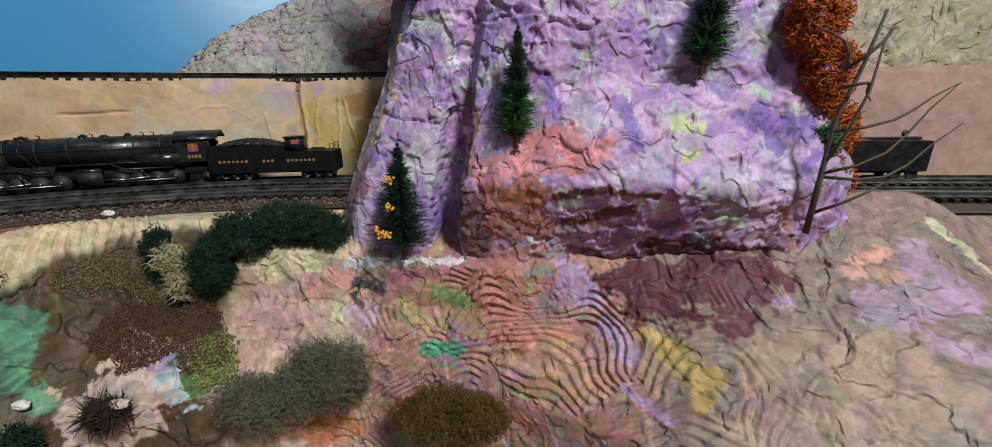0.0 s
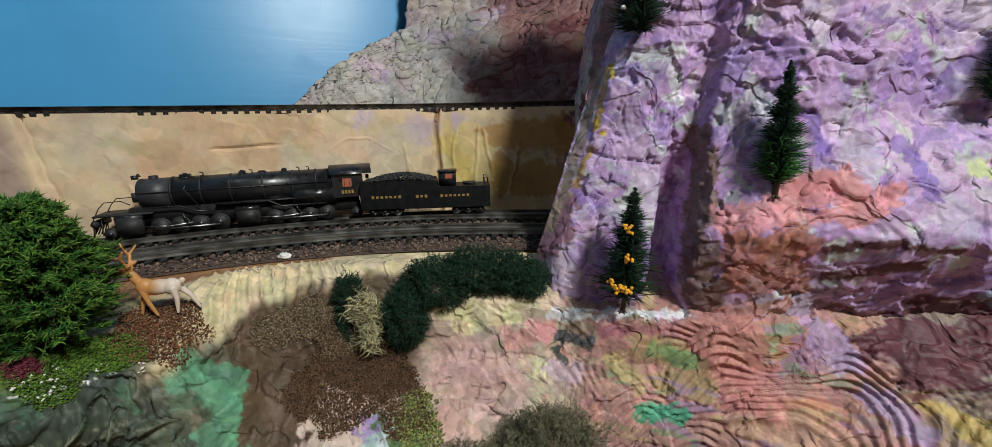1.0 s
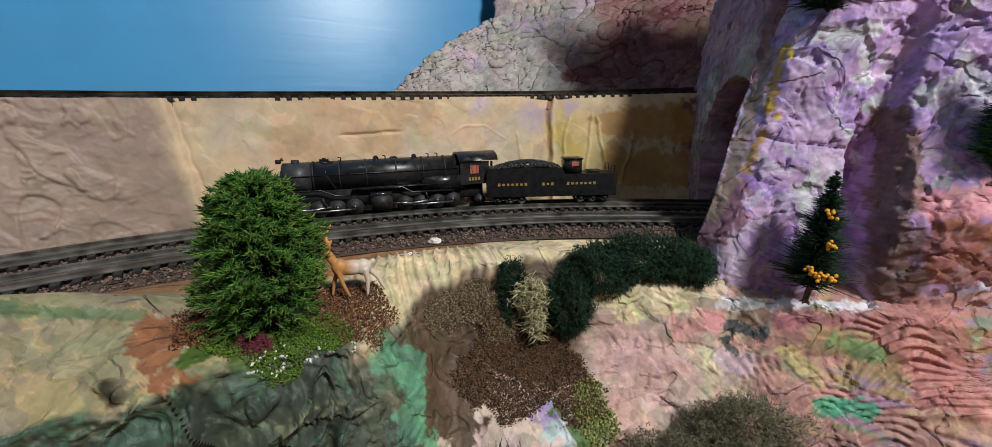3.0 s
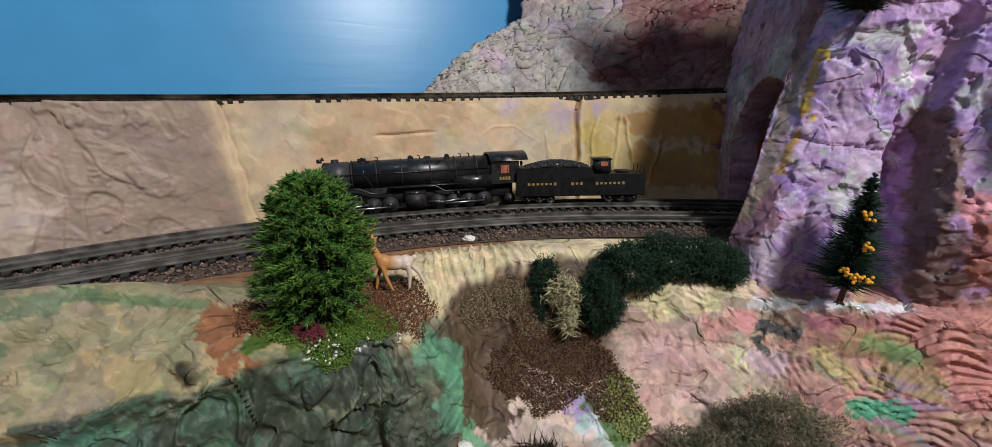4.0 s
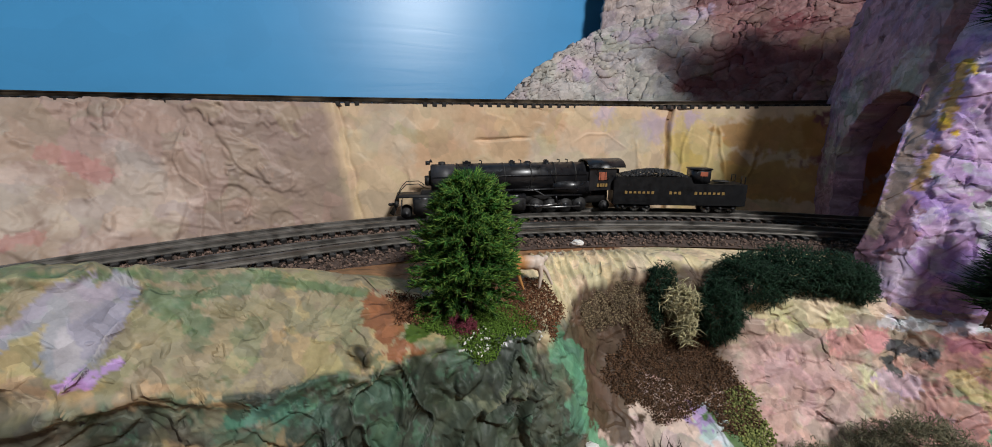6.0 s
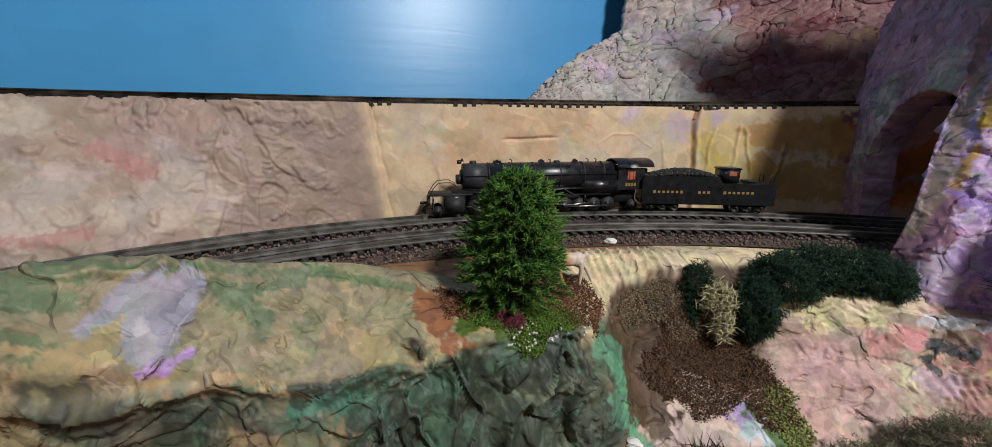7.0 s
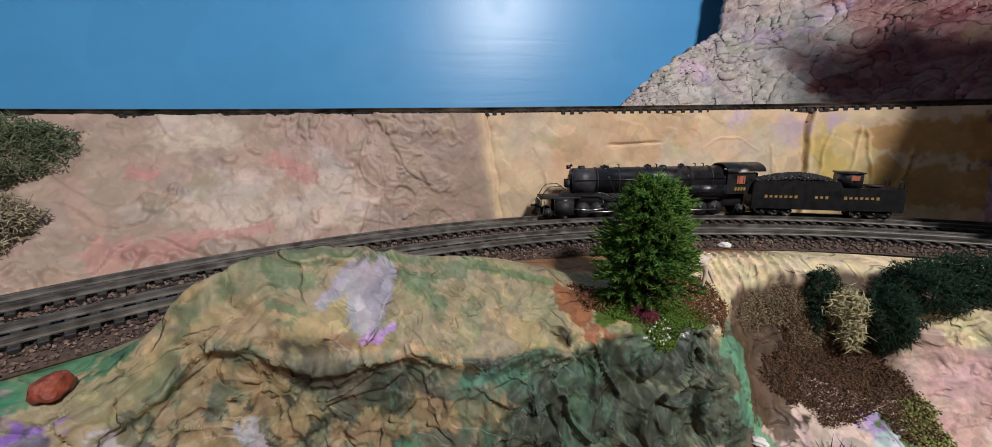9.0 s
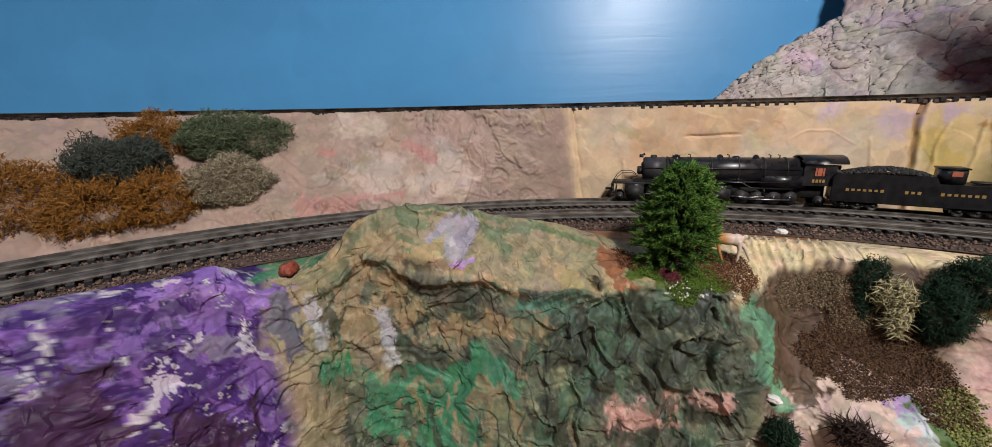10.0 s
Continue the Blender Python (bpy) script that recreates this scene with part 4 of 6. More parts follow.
G[:, :, 2] -= 0.018 * right_foot[:, None] * (1 - tz)[None]
P0 = G.reshape(-1, 3)
N = grid_normals(G)
N *= np.sign(-N[460, 30, 1])
rough_w = smooth(-0.28, -0.33, P0[:, 0])
h = 0.0005 * fbm(P0, 0.03, 3, 101) + (0.00012 + 0.0003 * rough_w) * knife(P0, 0.017, 102) + 0.0003 * rough_w * knife(P0, 0.005, 103)
h += rough_w * smooth(-0.1, 0.15, fbm(P0, 0.05, 3, 109)) * (0.0014 * layers(P0 * (1, 1, 0.7), 0.045, 2.6, 110) + 0.0005 * layers(P0, 0.016, 2.2, 113))
h += 0.0016 * rough_w * smooth(0.62, 0.9, fbm(warp(P0, 0.012, 0.004, 116), 0.011, 3, 117, 0.6))
scar = np.abs(fbm(warp(P0, 0.03, 0.012, 104) * (1.3, 1.3, 0.5), 0.045, 2, 105))
h += 0.0008 * smooth(0.020, 0.0, scar) * smooth(0.1, 0.35, fbm(P0, 0.05, 2, 106)) * (0.5 + rough_w)
wob = 0.0012 * fbm(P0, 0.012, 2, 108)
groove = np.exp(-((P0[:, 0] + 0.119 + wob) / 0.0011) ** 2)
h += 0.0012 * np.exp(-((P0[:, 0] + 0.1165 + wob) / 0.0012) ** 2) - 0.0016 * groove
edge_l = P0[:, 0] + 0.287 + 0.14 * (P0[:, 2] - 0.05) + wob
h += 0.0022 * smooth(0.003, -0.001, edge_l) * smooth(-0.030, -0.004, edge_l) - 0.0012 * np.exp(-((edge_l - 0.0016) / 0.0010) ** 2)
slot = np.exp(-((P0[:, 2] - 0.0405 - 0.05 * (P0[:, 0] + 0.21) + wob * 0.5) / 0.0006) ** 2) * smooth(-0.226, -0.220, P0[:, 0]) * smooth(-0.194, -0.202, P0[:, 0])
h -= 0.0016 * slot
for x0, lean_s, z0, z1 in ((-0.128, 0.35, 0.012, 0.045), (-0.134, -0.2, 0.020, 0.040), (-0.238, 0.30, 0.006, 0.030), (-0.252, -0.25, 0.004, 0.026), (-0.206, 0.30, 0.004, 0.022), (-0.098, 0.12, 0.006, 0.050), (-0.084, -0.15, 0.004, 0.048), (-0.075, 0.15, 0.004, 0.040), (-0.112, 0.2, 0.018, 0.048)):
    q = P0[:, 0] - x0 - lean_s * (P0[:, 2] - z0) + wob
    h += 0.0009 * np.exp(-(q / 0.0007) ** 2) * smooth(z0, z0 + 0.004, P0[:, 2]) * smooth(z1, z1 - 0.004, P0[:, 2])
G1 = (P0 + N.reshape(-1, 3) * h[:, None]).reshape(G.shape)
P = G1.reshape(-1, 3)
paint = np.tile(np.array((0.63, 0.475, 0.31)), (len(P), 1))
m = smooth(-0.282, -0.288, P[:, 0] + 0.15 * (P[:, 2] - 0.03))[:, None]
paint = paint * (1 - m) + np.array((0.36, 0.265, 0.212)) * m
m = smooth(0.02, 0.06, P[:, 0])[:, None]
paint = paint * (1 - m) + np.array((0.46, 0.30, 0.26)) * m
dab(paint, P, (0.62, 0.48, 0.23), [(-0.0989, 0.2521, 0.021, 0.0196), (-0.1034, 0.2534, 0.0414, 0.011)], seed=900, edge=0.9)  # straw
dab(paint, P, (0.54, 0.42, 0.44), [(-0.1564, 0.2342, 0.0543, 0.0059), (-0.1292, 0.2478, 0.0471, 0.0085), (-0.1074, 0.2542, 0.0523, 0.0047)], seed=920, edge=0.9)  # heather
dab(paint, P, (0.60, 0.41, 0.25), [(-0.241, 0.1891, 0.0287, 0.0166), (-0.219, 0.2011, 0.042, 0.0164), (-0.194, 0.215, 0.043, 0.0144)], seed=930, edge=0.9)  # peach
dab(paint, P, (0.60, 0.49, 0.35), [(-0.1829, 0.2192, 0.0189, 0.0181), (-0.1466, 0.2377, 0.0278, 0.0135), (-0.2674, 0.1752, 0.0446, 0.0148)], seed=940, edge=0.9)  # oat
dab(paint, P, (0.22, 0.09, 0.09), [(-0.0386, 0.2548, 0.0322, 0.0087), (-0.0421, 0.2555, 0.0475, 0.0077)], seed=950, edge=0.9)  # oxblood
dab(paint, P, (0.50, 0.40, 0.33), [(-0.3441, 0.1014, 0.0203, 0.017), (-0.3702, 0.0701, 0.0178, 0.0129), (-0.3964, 0.071, 0.0496, 0.0138)], seed=990, edge=0.9)  # ivory
brush(paint, P, (0.420, 0.220, 0.190), [(-0.3661, 0.0919, 0.0370, -0.3517, 0.0994, 0.0283, 0.0037), (-0.3849, 0.0254, 0.0057, -0.3713, 0.0439, 0.0038, 0.0053), (-0.3740, 0.0458, 0.0073, -0.3558, 0.0754, 0.0070, 0.0027), (-0.4005, 0.0465, 0.0346, -0.3944, 0.0527, 0.0332, 0.0029)], 452, 0.80)  # dusty_pink
brush(paint, P, (0.380, 0.320, 0.280), [(-0.3788, 0.0614, 0.0244, -0.3664, 0.0773, 0.0227, 0.0057), (-0.3906, 0.0397, 0.0201, -0.3807, 0.0489, 0.0166, 0.0037), (-0.3530, 0.1056, 0.0399, -0.3407, 0.1109, 0.0311, 0.0047)], 461, 0.60)  # grey_wash
brush(paint, P, (0.620, 0.450, 0.130), [(-0.1120, 0.2527, 0.0363, -0.1002, 0.2519, 0.0152, 0.0052)], 470, 0.70)  # straw
brush(paint, P, (0.460, 0.250, 0.070), [(-0.0821, 0.2541, 0.0411, -0.0381, 0.2558, 0.0417, 0.0104), (-0.0783, 0.2527, 0.0163, -0.0334, 0.2541, 0.0151, 0.0106)], 479, 0.80)  # amber, deepened to carry the mountain's shadow on the wall
brush(paint, P, (0.600, 0.280, 0.050), [(-0.0123, 0.2552, 0.0274, 0.0015, 0.2554, 0.0346, 0.0089), (-0.0094, 0.2543, 0.0101, -0.0057, 0.2546, 0.0137, 0.0056)], 488, 0.95)  # tunnel_orange: warm light on the wall inside the arch, painted in
m = (groove * 0.8)[:, None]
paint = paint * (1 - m) + np.array((0.33, 0.19, 0.06)) * m
mottle(paint, P, 0.012, 0.13, 107)
structure("wall_north", grid_mesh("wall_north", G1, paint), MAT_WALL, "beige and pink painted plaster retaining wall with knife scars", "wall")

# upper deck behind the wall, up to the backdrop
top = ww[:, 2:]
bm = bmesh.new()
DECK = [(-0.8, -0.6), (-0.98, -0.15), (-0.74, 0.10), (-0.45, 0.27), (-0.10, 0.43), (0.30, 0.66), (0.45, 0.62)]
ring = [bm.verts.new((x, y, 0.0575)) for x, y in top[::16] + np.array((0.0, 0.0005))] + [bm.verts.new((x, y, 0.0575)) for x, y in DECK]
bm.faces.new(ring)
bmesh.ops.recalc_face_normals(bm, faces=bm.faces)
if bm.faces[:][0].normal.z < 0:
    bmesh.ops.reverse_faces(bm, faces=bm.faces)
made = bmesh.ops.extrude_face_region(bm, geom=bm.faces[:])["geom"]
bmesh.ops.translate(bm, verts=[g for g in made if isinstance(g, bmesh.types.BMVert)], vec=(0, 0, -0.006))
bmesh.ops.recalc_face_normals(bm, faces=bm.faces)
me = bpy.data.meshes.new("deck_upper")
bm.to_mesh(me)
bm.free()
structure("deck_upper", me, MAT_WOOD, "plywood upper deck carrying the high track", "deck")


# ---- painted sky backdrop, bent round the layout ----
SKY = [(0.75, 1.02), (0.30, 0.715), (-0.02, 0.480), (-0.17, 0.368), (-0.42, 0.182), (-0.62, 0.035), (-0.77, -0.11), (-0.86, -0.32), (-0.88, -0.75)]
w = np.array(SKY)
acc = np.concatenate([[0], np.cumsum(np.linalg.norm(np.diff(w, axis=0), axis=1))])
uu = np.arange(0, acc[-1], 0.012)
xy = blur(np.stack([np.interp(uu, acc, w[:, n]) for n in (0, 1)], 1), 3, 0)
zz = np.arange(0.0, 0.70, 0.012)
SKY_LEAN = 0.16
nrm = np.gradient(xy, axis=0)
nrm = np.stack([nrm[:, 1], -nrm[:, 0]], 1)
nrm /= np.linalg.norm(nrm, axis=1, keepdims=True)
nrm *= np.sign((np.array((-0.15, 0.0)) - xy)[:, :1] * nrm[:, :1] + (np.array((-0.15, 0.0)) - xy)[:, 1:] * nrm[:, 1:])
G = np.zeros((len(xy), len(zz), 3))
G[:, :, :2] = xy[:, None] - nrm[:, None] * (SKY_LEAN * zz)[None, :, None]
G[:, :, 2] = zz + 0.03
P = G.reshape(-1, 3)
paint = np.tile(np.array((0.065, 0.275, 0.56)), (len(P), 1))
m = smooth(0.5, 0.0, P[:, 2])[:, None] * 0.5
paint = paint * (1 - m) + np.array((0.085, 0.33, 0.62)) * m
paint *= (1 + 0.08 * fbm(P * (1, 1, 4), 0.2, 4, 121))[:, None]
# faint sideways strokes of the wide brush, in relief
nodes, links = MAT_SKY.node_tree.nodes, MAT_SKY.node_tree.links
tc, mp, nz, bp = nodes.new("ShaderNodeTexCoord"), nodes.new("ShaderNodeMapping"), nodes.new("ShaderNodeTexNoise"), nodes.new("ShaderNodeBump")
mp.inputs["Rotation"].default_value, mp.inputs["Scale"].default_value = (0.35, 0.20, 0), (12, 12, 120)
nz.inputs["Scale"].default_value, nz.inputs["Detail"].default_value, nz.inputs["Distortion"].default_value = 1.0, 4, 0.7
bp.inputs["Strength"].default_value, bp.inputs["Distance"].default_value = 0.05, 0.0016
links.new(tc.outputs["Object"], mp.inputs["Vector"])
links.new(mp.outputs[0], nz.inputs["Vector"])
links.new(nz.outputs["Fac"], bp.inputs["Height"])
links.new(bp.outputs[0], nodes["Principled BSDF"].inputs["Normal"])
sky = structure("backdrop", grid_mesh("backdrop", G, paint), MAT_SKY, "glossy blue painted sky backdrop board", "backdrop")
sol = sky.modifiers.new("thick", "SOLIDIFY")
sol.thickness, sol.offset = 0.006, 0

# ---- grey and maroon rock relief in front of the sky ----
def relief_peak(name, pts, lean, seed, base, label, stained=1.0):
    """A rock slab standing on the upper deck: outline of (x, y, height) along its foot, leaning back."""
    q = np.array(pts)
    acc = np.concatenate([[0], np.cumsum(np.linalg.norm(np.diff(q[:, :2], axis=0), axis=1))])
    uu = np.arange(0, acc[-1], 0.0014)
    c = np.stack([np.interp(uu, acc, q[:, n]) for n in range(3)], 1)
    c[:, 2] += 0.0012 * np.array([noise.noise((t * 60, seed, 0)) for t in uu])
    vv = np.linspace(0, 1, 90)
    G = np.zeros((len(uu), 90, 3))
    for n, v in enumerate(vv):
        G[:, n, 0] = c[:, 0] + 0.25 * lean * c[:, 2] * v
        G[:, n, 1] = c[:, 1] + lean * c[:, 2] * v
        G[:, n, 2] = 0.0555 + c[:, 2] * v
    P0 = G.reshape(-1, 3)
    N = grid_normals(G)
    N *= np.sign(-N[5, 5, 1])
    h = 0.0028 * fbm(P0, 0.06, 2, seed) + 0.0008 * knife(P0, 0.034, seed + 1) + 0.0005 * knife(P0, 0.011, seed + 2) + 0.0018 * layers(P0, 0.04, 3.0, seed + 8)
    h -= 0.0008 * smooth(0.03, 0.0, np.abs(fbm(warp(P0, 0.03, 0.012, seed + 3), 0.04, 2, seed + 4)))
    G1 = (P0 + N.reshape(-1, 3) * h[:, None]).reshape(G.shape)
    P = G1.reshape(-1, 3)
    paint = np.tile(np.array(base), (len(P), 1))
    if stained:
        # maroon paint to the right, darkened to include the shadow lying on it
        m = smooth(-0.122, -0.098, P[:, 0] + 0.02 * fbm(P, 0.03, 3, seed + 5))[:, None] * 0.85
        paint = paint * (1 - m) + np.array((0.175, 0.062, 0.062)) * m
        brush(paint, P, (0.460, 0.360, 0.440), [(-0.1888, 0.3109, 0.0929, -0.1746, 0.3148, 0.0875, 0.0072), (-0.1522, 0.3317, 0.1117, -0.1134, 0.3307, 0.1140, 0.0057), (-0.1053, 0.3345, 0.1229, -0.0925, 0.3381, 0.1280, 0.0056)], 497, 0.80)  # lilac_wash
        brush(paint, P, (0.520, 0.480, 0.470), [(-0.2078, 0.2971, 0.0775, -0.1736, 0.3113, 0.0743, 0.0053), (-0.1388, 0.3226, 0.0971, -0.1288, 0.3157, 0.0862, 0.0047)], 506, 0.70)  # chalk_wash
        brush(paint, P, (0.140, 0.042, 0.047), [(-0.1076, 0.3073, 0.0728, -0.0630, 0.3060, 0.0792, 0.0074), (-0.0685, 0.3168, 0.0928, -0.0348, 0.3116, 0.0947, 0.0094), (-0.0533, 0.3268, 0.1141, -0.0232, 0.3244, 0.1196, 0.0068), (-0.0354, 0.2999, 0.0748, -0.0223, 0.3050, 0.0857, 0.0044)], 515, 0.90)  # oxblood paint, its depth partly the soft shadow there
        brush(paint, P, (0.220, 0.130, 0.080), [(-0.0306, 0.3150, 0.1028, -0.0123, 0.3142, 0.1055, 0.0074), (-0.0254, 0.2995, 0.0746, -0.0146, 0.3003, 0.0774, 0.0044)], 524, 0.85)  # brown_wash
    mottle(paint, P, 0.014, 0.18, seed + 7)
    ob = structure(name, grid_mesh(name, G1, paint), MAT_ROCK, label, "rock relief")
    sol = ob.modifiers.new("thick", "SOLIDIFY")
    sol.thickness, sol.offset = 0.008, 0
    return ob


relief_peak("mountain_backdrop", [(-0.233, 0.290, 0.003), (-0.228, 0.291, 0.013), (-0.217, 0.291, 0.027), (-0.206, 0.292, 0.0385), (-0.192, 0.297, 0.052), (-0.178, 0.304, 0.0615), (-0.160, 0.306, 0.066), (-0.130, 0.306, 0.070), (-0.08, 0.302, 0.082), (0.02, 0.287, 0.09)], 0.55, 201, (0.40, 0.36, 0.34), "grey plaster rock hump with lilac dabs")
relief_peak("mountain_backdrop", [(-0.171, 0.340, 0.17), (-0.15, 0.342, 0.20), (-0.10, 0.345, 0.22), (0.06, 0.32, 0.22)], 0.22, 231, (0.38, 0.31, 0.30), "tall grey and maroon plaster rock face")
relief_peak("wall_far_right", [(0.13, 0.335, 0.20), (0.25, 0.325, 0.21), (0.60, 0.32, 0.21)], 0.06, 261, (0.40, 0.36, 0.27), "khaki painted plaster wall beyond the high track", 0.0)


# ---- tracks ----
def ribbon(name, path, section):
    """Sweep a closed section of (across, up) along a path of (x, y, z)."""
    path = np.asarray(path, float)
    t = np.gradient(path[:, :2], axis=0)
    t /= np.linalg.norm(t, axis=1, keepdims=True)
    side = np.stack([t[:, 1], -t[:, 0]], 1)
    k = len(section)
    co, faces = [], []
    for p, sd in zip(path, side):
        co += [(p[0] + a * sd[0], p[1] + a * sd[1], p[2] + b) for a, b in section]
    for n in range(len(path) - 1):
        for a in range(k):
            b = (a + 1) % k
            faces.append((n * k + a, n * k + b, n * k + k + b, n * k + k + a))
    faces += [tuple(range(k)), tuple(range(len(co) - k, len(co)))[::-1]]
    me = bpy.data.meshes.new(name)
    me.from_pydata(co, [], faces)
    me.validate()
    return me


def offset_path(path, d):
    t = np.gradient(path[:, :2], axis=0)
    t /= np.linalg.norm(t, axis=1, keepdims=True)
    q = path.copy()
    q[:, 0] += d * t[:, 1]
    q[:, 1] -= d * t[:, 0]
    return q


tie_mesh = bpy.data.meshes.new("tie")
bm = bmesh.new()
bmesh.ops.create_cube(bm, size=1, matrix=Matrix.Diagonal((0.0024, 0.0190, 0.0024, 1)))
bmesh.ops.bevel(bm, geom=bm.edges[:], offset=0.0002, segments=1, affect="EDGES")
bm.to_mesh(tie_mesh)
bm.free()
tie_mesh.materials.append(MAT_TIE)
RAIL = [(-0.0009, 0.0), (0.0009, 0.0), (0.0009, 0.0003), (0.0003, 0.0006), (0.0003, 0.0015), (0.0006, 0.0017), (0.0006, 0.0023), (-0.0006, 0.0023), (-0.0006, 0.0017), (-0.0003, 0.0015), (-0.0003, 0.0006), (-0.0009, 0.0003)]


GAUGE = 0.0104


def track(path, label, spacing=0.0050, metal=None):
    """Sectional model track: two rails on ties, railhead at the path's height."""
    base = tagged(new("track"), label, "track")
    acc = np.concatenate([[0], np.cumsum(np.linalg.norm(np.diff(path, axis=0), axis=1))])
    foot = path.copy()
    foot[:, 2] -= 0.0023
    for d in (-GAUGE / 2, GAUGE / 2):
        me = ribbon("rail", offset_path(foot, d), RAIL)
        me.materials.append(metal or MAT_RAIL)
        new("rail", me).parent = base
    t = np.gradient(path[:, :2], axis=0)
    for a in np.arange(0.002, acc[-1], spacing):
        p = [np.interp(a, acc, path[:, n]) for n in range(3)]
        d = [np.interp(a, acc, t[:, n]) for n in range(2)]
        ob = new("tie", tie_mesh)
        ob.matrix_basis = pose(p[0], p[1], p[2] - 0.0034, 0, 0, math.degrees(math.atan2(d[1], d[0])) + random.uniform(-1.0, 1.0))
        ob.parent = base
    return base


def arc(r, z, s0, s1, step=0.003):
    """Track centre line: an arc about the tracks' centre, then straight on to the right."""
    s = np.arange(s0, s1, step)
    a = np.where(s < 0, -s / r, 0.0)
    return np.stack([np.where(s < 0, TX - r * np.sin(a), TX + s), TY + r * np.cos(a), np.full(len(s), z)], 1)


near_path, far_path = arc(R_NEAR, RAIL_Z, -0.56, 0.42), arc(R_FAR, RAIL_Z, -0.58, 0.42)
track(near_path, "inner curved model railway track with black ties")
track(far_path, "outer curved model railway track with black ties")
t0 = ww[:, 2:][::7]
inward = np.gradient(t0, axis=0)
inward /= np.linalg.norm(inward, axis=1, keepdims=True)
up_path = np.concatenate([t0 + np.stack([inward[:, 1], -inward[:, 0]], 1) * -0.0095 * np.sign(1), np.full((len(t0), 1), 0.0618)], 1)
if np.dot(up_path[150, :2] - t0[150], (0, 1)) < 0:
    up_path[:, :2] = 2 * t0 - up_path[:, :2]
up_path[:, :2] = blur(up_path[:, :2], 3, 0)
up_path = up_path[up_path[:, 0] < -0.02]
track(up_path, "high model railway track along the top of the wall", 0.0050, plain("rail_dark", (0.10, 0.08, 0.06), 0.38, 1.0, vary=0.4, size=0.008, bump=0.05))

BED = [(-0.0146, -0.0070), (0.0146, -0.0070), (0.0105, -0.0042), (0.0, -0.0042), (-0.0105, -0.0042)]
for n, pth in enumerate((near_path, far_path)):
    me = ribbon("ballast_bed", pth, BED)
    structure("ballast_bed", me, MAT_BALLAST, "brown granite ballast bed under the curved track", "ballast")
me = ribbon("ballast_bed", up_path, [(-0.0092, -0.0048), (0.0092, -0.0048), (0.0086, -0.0029), (-0.0086, -0.0029)])
structure("ballast_bed", me, MAT_BALLAST, "dark ballast under the high track", "ballast")


def grains(name, pts, size, mat, label, category, seed=0):
    """Loose crumbs lying at given points, one joined mesh."""
    rng = np.random.default_rng(seed)
    n = len(pts)
    base = np.array([(1, 0, 0), (-0.8, 0.2, 0), (0, 1, 0), (0.1, -0.9, 0), (0, 0, 0.9), (0, 0.1, -0.7)])
    tri = np.array([(0, 2, 4), (2, 1, 4), (1, 3, 4), (3, 0, 4), (2, 0, 5), (1, 2, 5), (3, 1, 5), (0, 3, 5)])
    k = rng.uniform(0.5, 1.2, (n, 1, 1)) * size
    v = base[None] * (1 + rng.uniform(-0.35, 0.35, (n, 6, 3)))
    a = rng.uniform(0, 6.28, n)
    b = rng.uniform(-0.7, 0.7, n)
    ca, sa, cb, sb = np.cos(a)[:, None], np.sin(a)[:, None], np.cos(b)[:, None], np.sin(b)[:, None]
    x, y, z = v[:, :, 0], v[:, :, 1], v[:, :, 2]
    y, z = y * cb - z * sb, y * sb + z * cb
    x, y = x * ca - y * sa, x * sa + y * ca
    co = (np.stack([x, y, z], 2) * k + np.asarray(pts)[:, None]).reshape(-1, 3)
    f = (tri[None] + (np.arange(n) * 6)[:, None, None]).reshape(-1, 3)
    me = bpy.data.meshes.new(name)
    me.from_pydata(co.tolist(), [], f.tolist())
    me.materials.append(mat)
    return tagged(new(name, me), label, category, kind="stuff")


rng = np.random.default_rng(5)
for pth, count, width in ((near_path, 19000, 0.0142), (far_path, 19000, 0.0142)):
    vis = pth[(pth[:, 0] < 0.02)]
    k = rng.integers(0, len(vis) - 1, count)
    f = rng.uniform(0, 1, (count, 1))
    p = vis[k] * (1 - f) + vis[k + 1] * f
    t = vis[k + 1] - vis[k]
    t /= np.linalg.norm(t, axis=1, keepdims=True)
    a = rng.uniform(-width, width, count)
    keep = np.abs(np.abs(a) - GAUGE / 2) > 0.0009
    p[:, 0] += a * t[:, 1]
    p[:, 1] -= a * t[:, 0]
    p[:, 2] += -0.0037 - 0.0032 * np.clip((np.abs(a) - 0.0105) / 0.0045, 0, 1.2) * (width > 0.01)
    grains("ballast_stones", p[keep], 0.00072, MAT_GRAIN, "brown crushed ballast stones between the rails", "ballast", seed=count)

# plywood under the tracks, with its bare front edge
me = ribbon("roadbed_board", arc(0.3128, 0.0, -0.56, 0.42), [(-0.0300, -0.016), (0.0290, -0.016), (0.0290, -0.0035), (-0.0300, -0.0035)])
structure("roadbed_board", me, MAT_WOOD, "bare plywood roadbed under the two curved tracks", "board")

# ---- table below and room around ----
def box(name, size, at, mat, label, category):
    bm = bmesh.new()
    bmesh.ops.create_cube(bm, size=1, matrix=Matrix.Translation(at) @ Matrix.Diagonal((*size, 1)))
    me = bpy.data.meshes.new(name)
    bm.to_mesh(me)
    bm.free()
    return structure(name, me, mat, label, category)


box("floor", (4.2, 4.2, 0.05), (0, 0, -1.025), MAT_WOOD, "plain wooden room floor", "floor")
box("layout_table", (1.75, 1.45, 0.04), (-0.10, 0.08, -0.158), MAT_WOOD, "plain wooden table carrying the layout", "table")
box("table_base", (1.3, 1.0, 0.822), (-0.10, 0.10, -0.589), MAT_WOOD, "plain wooden base under the layout table", "table base")
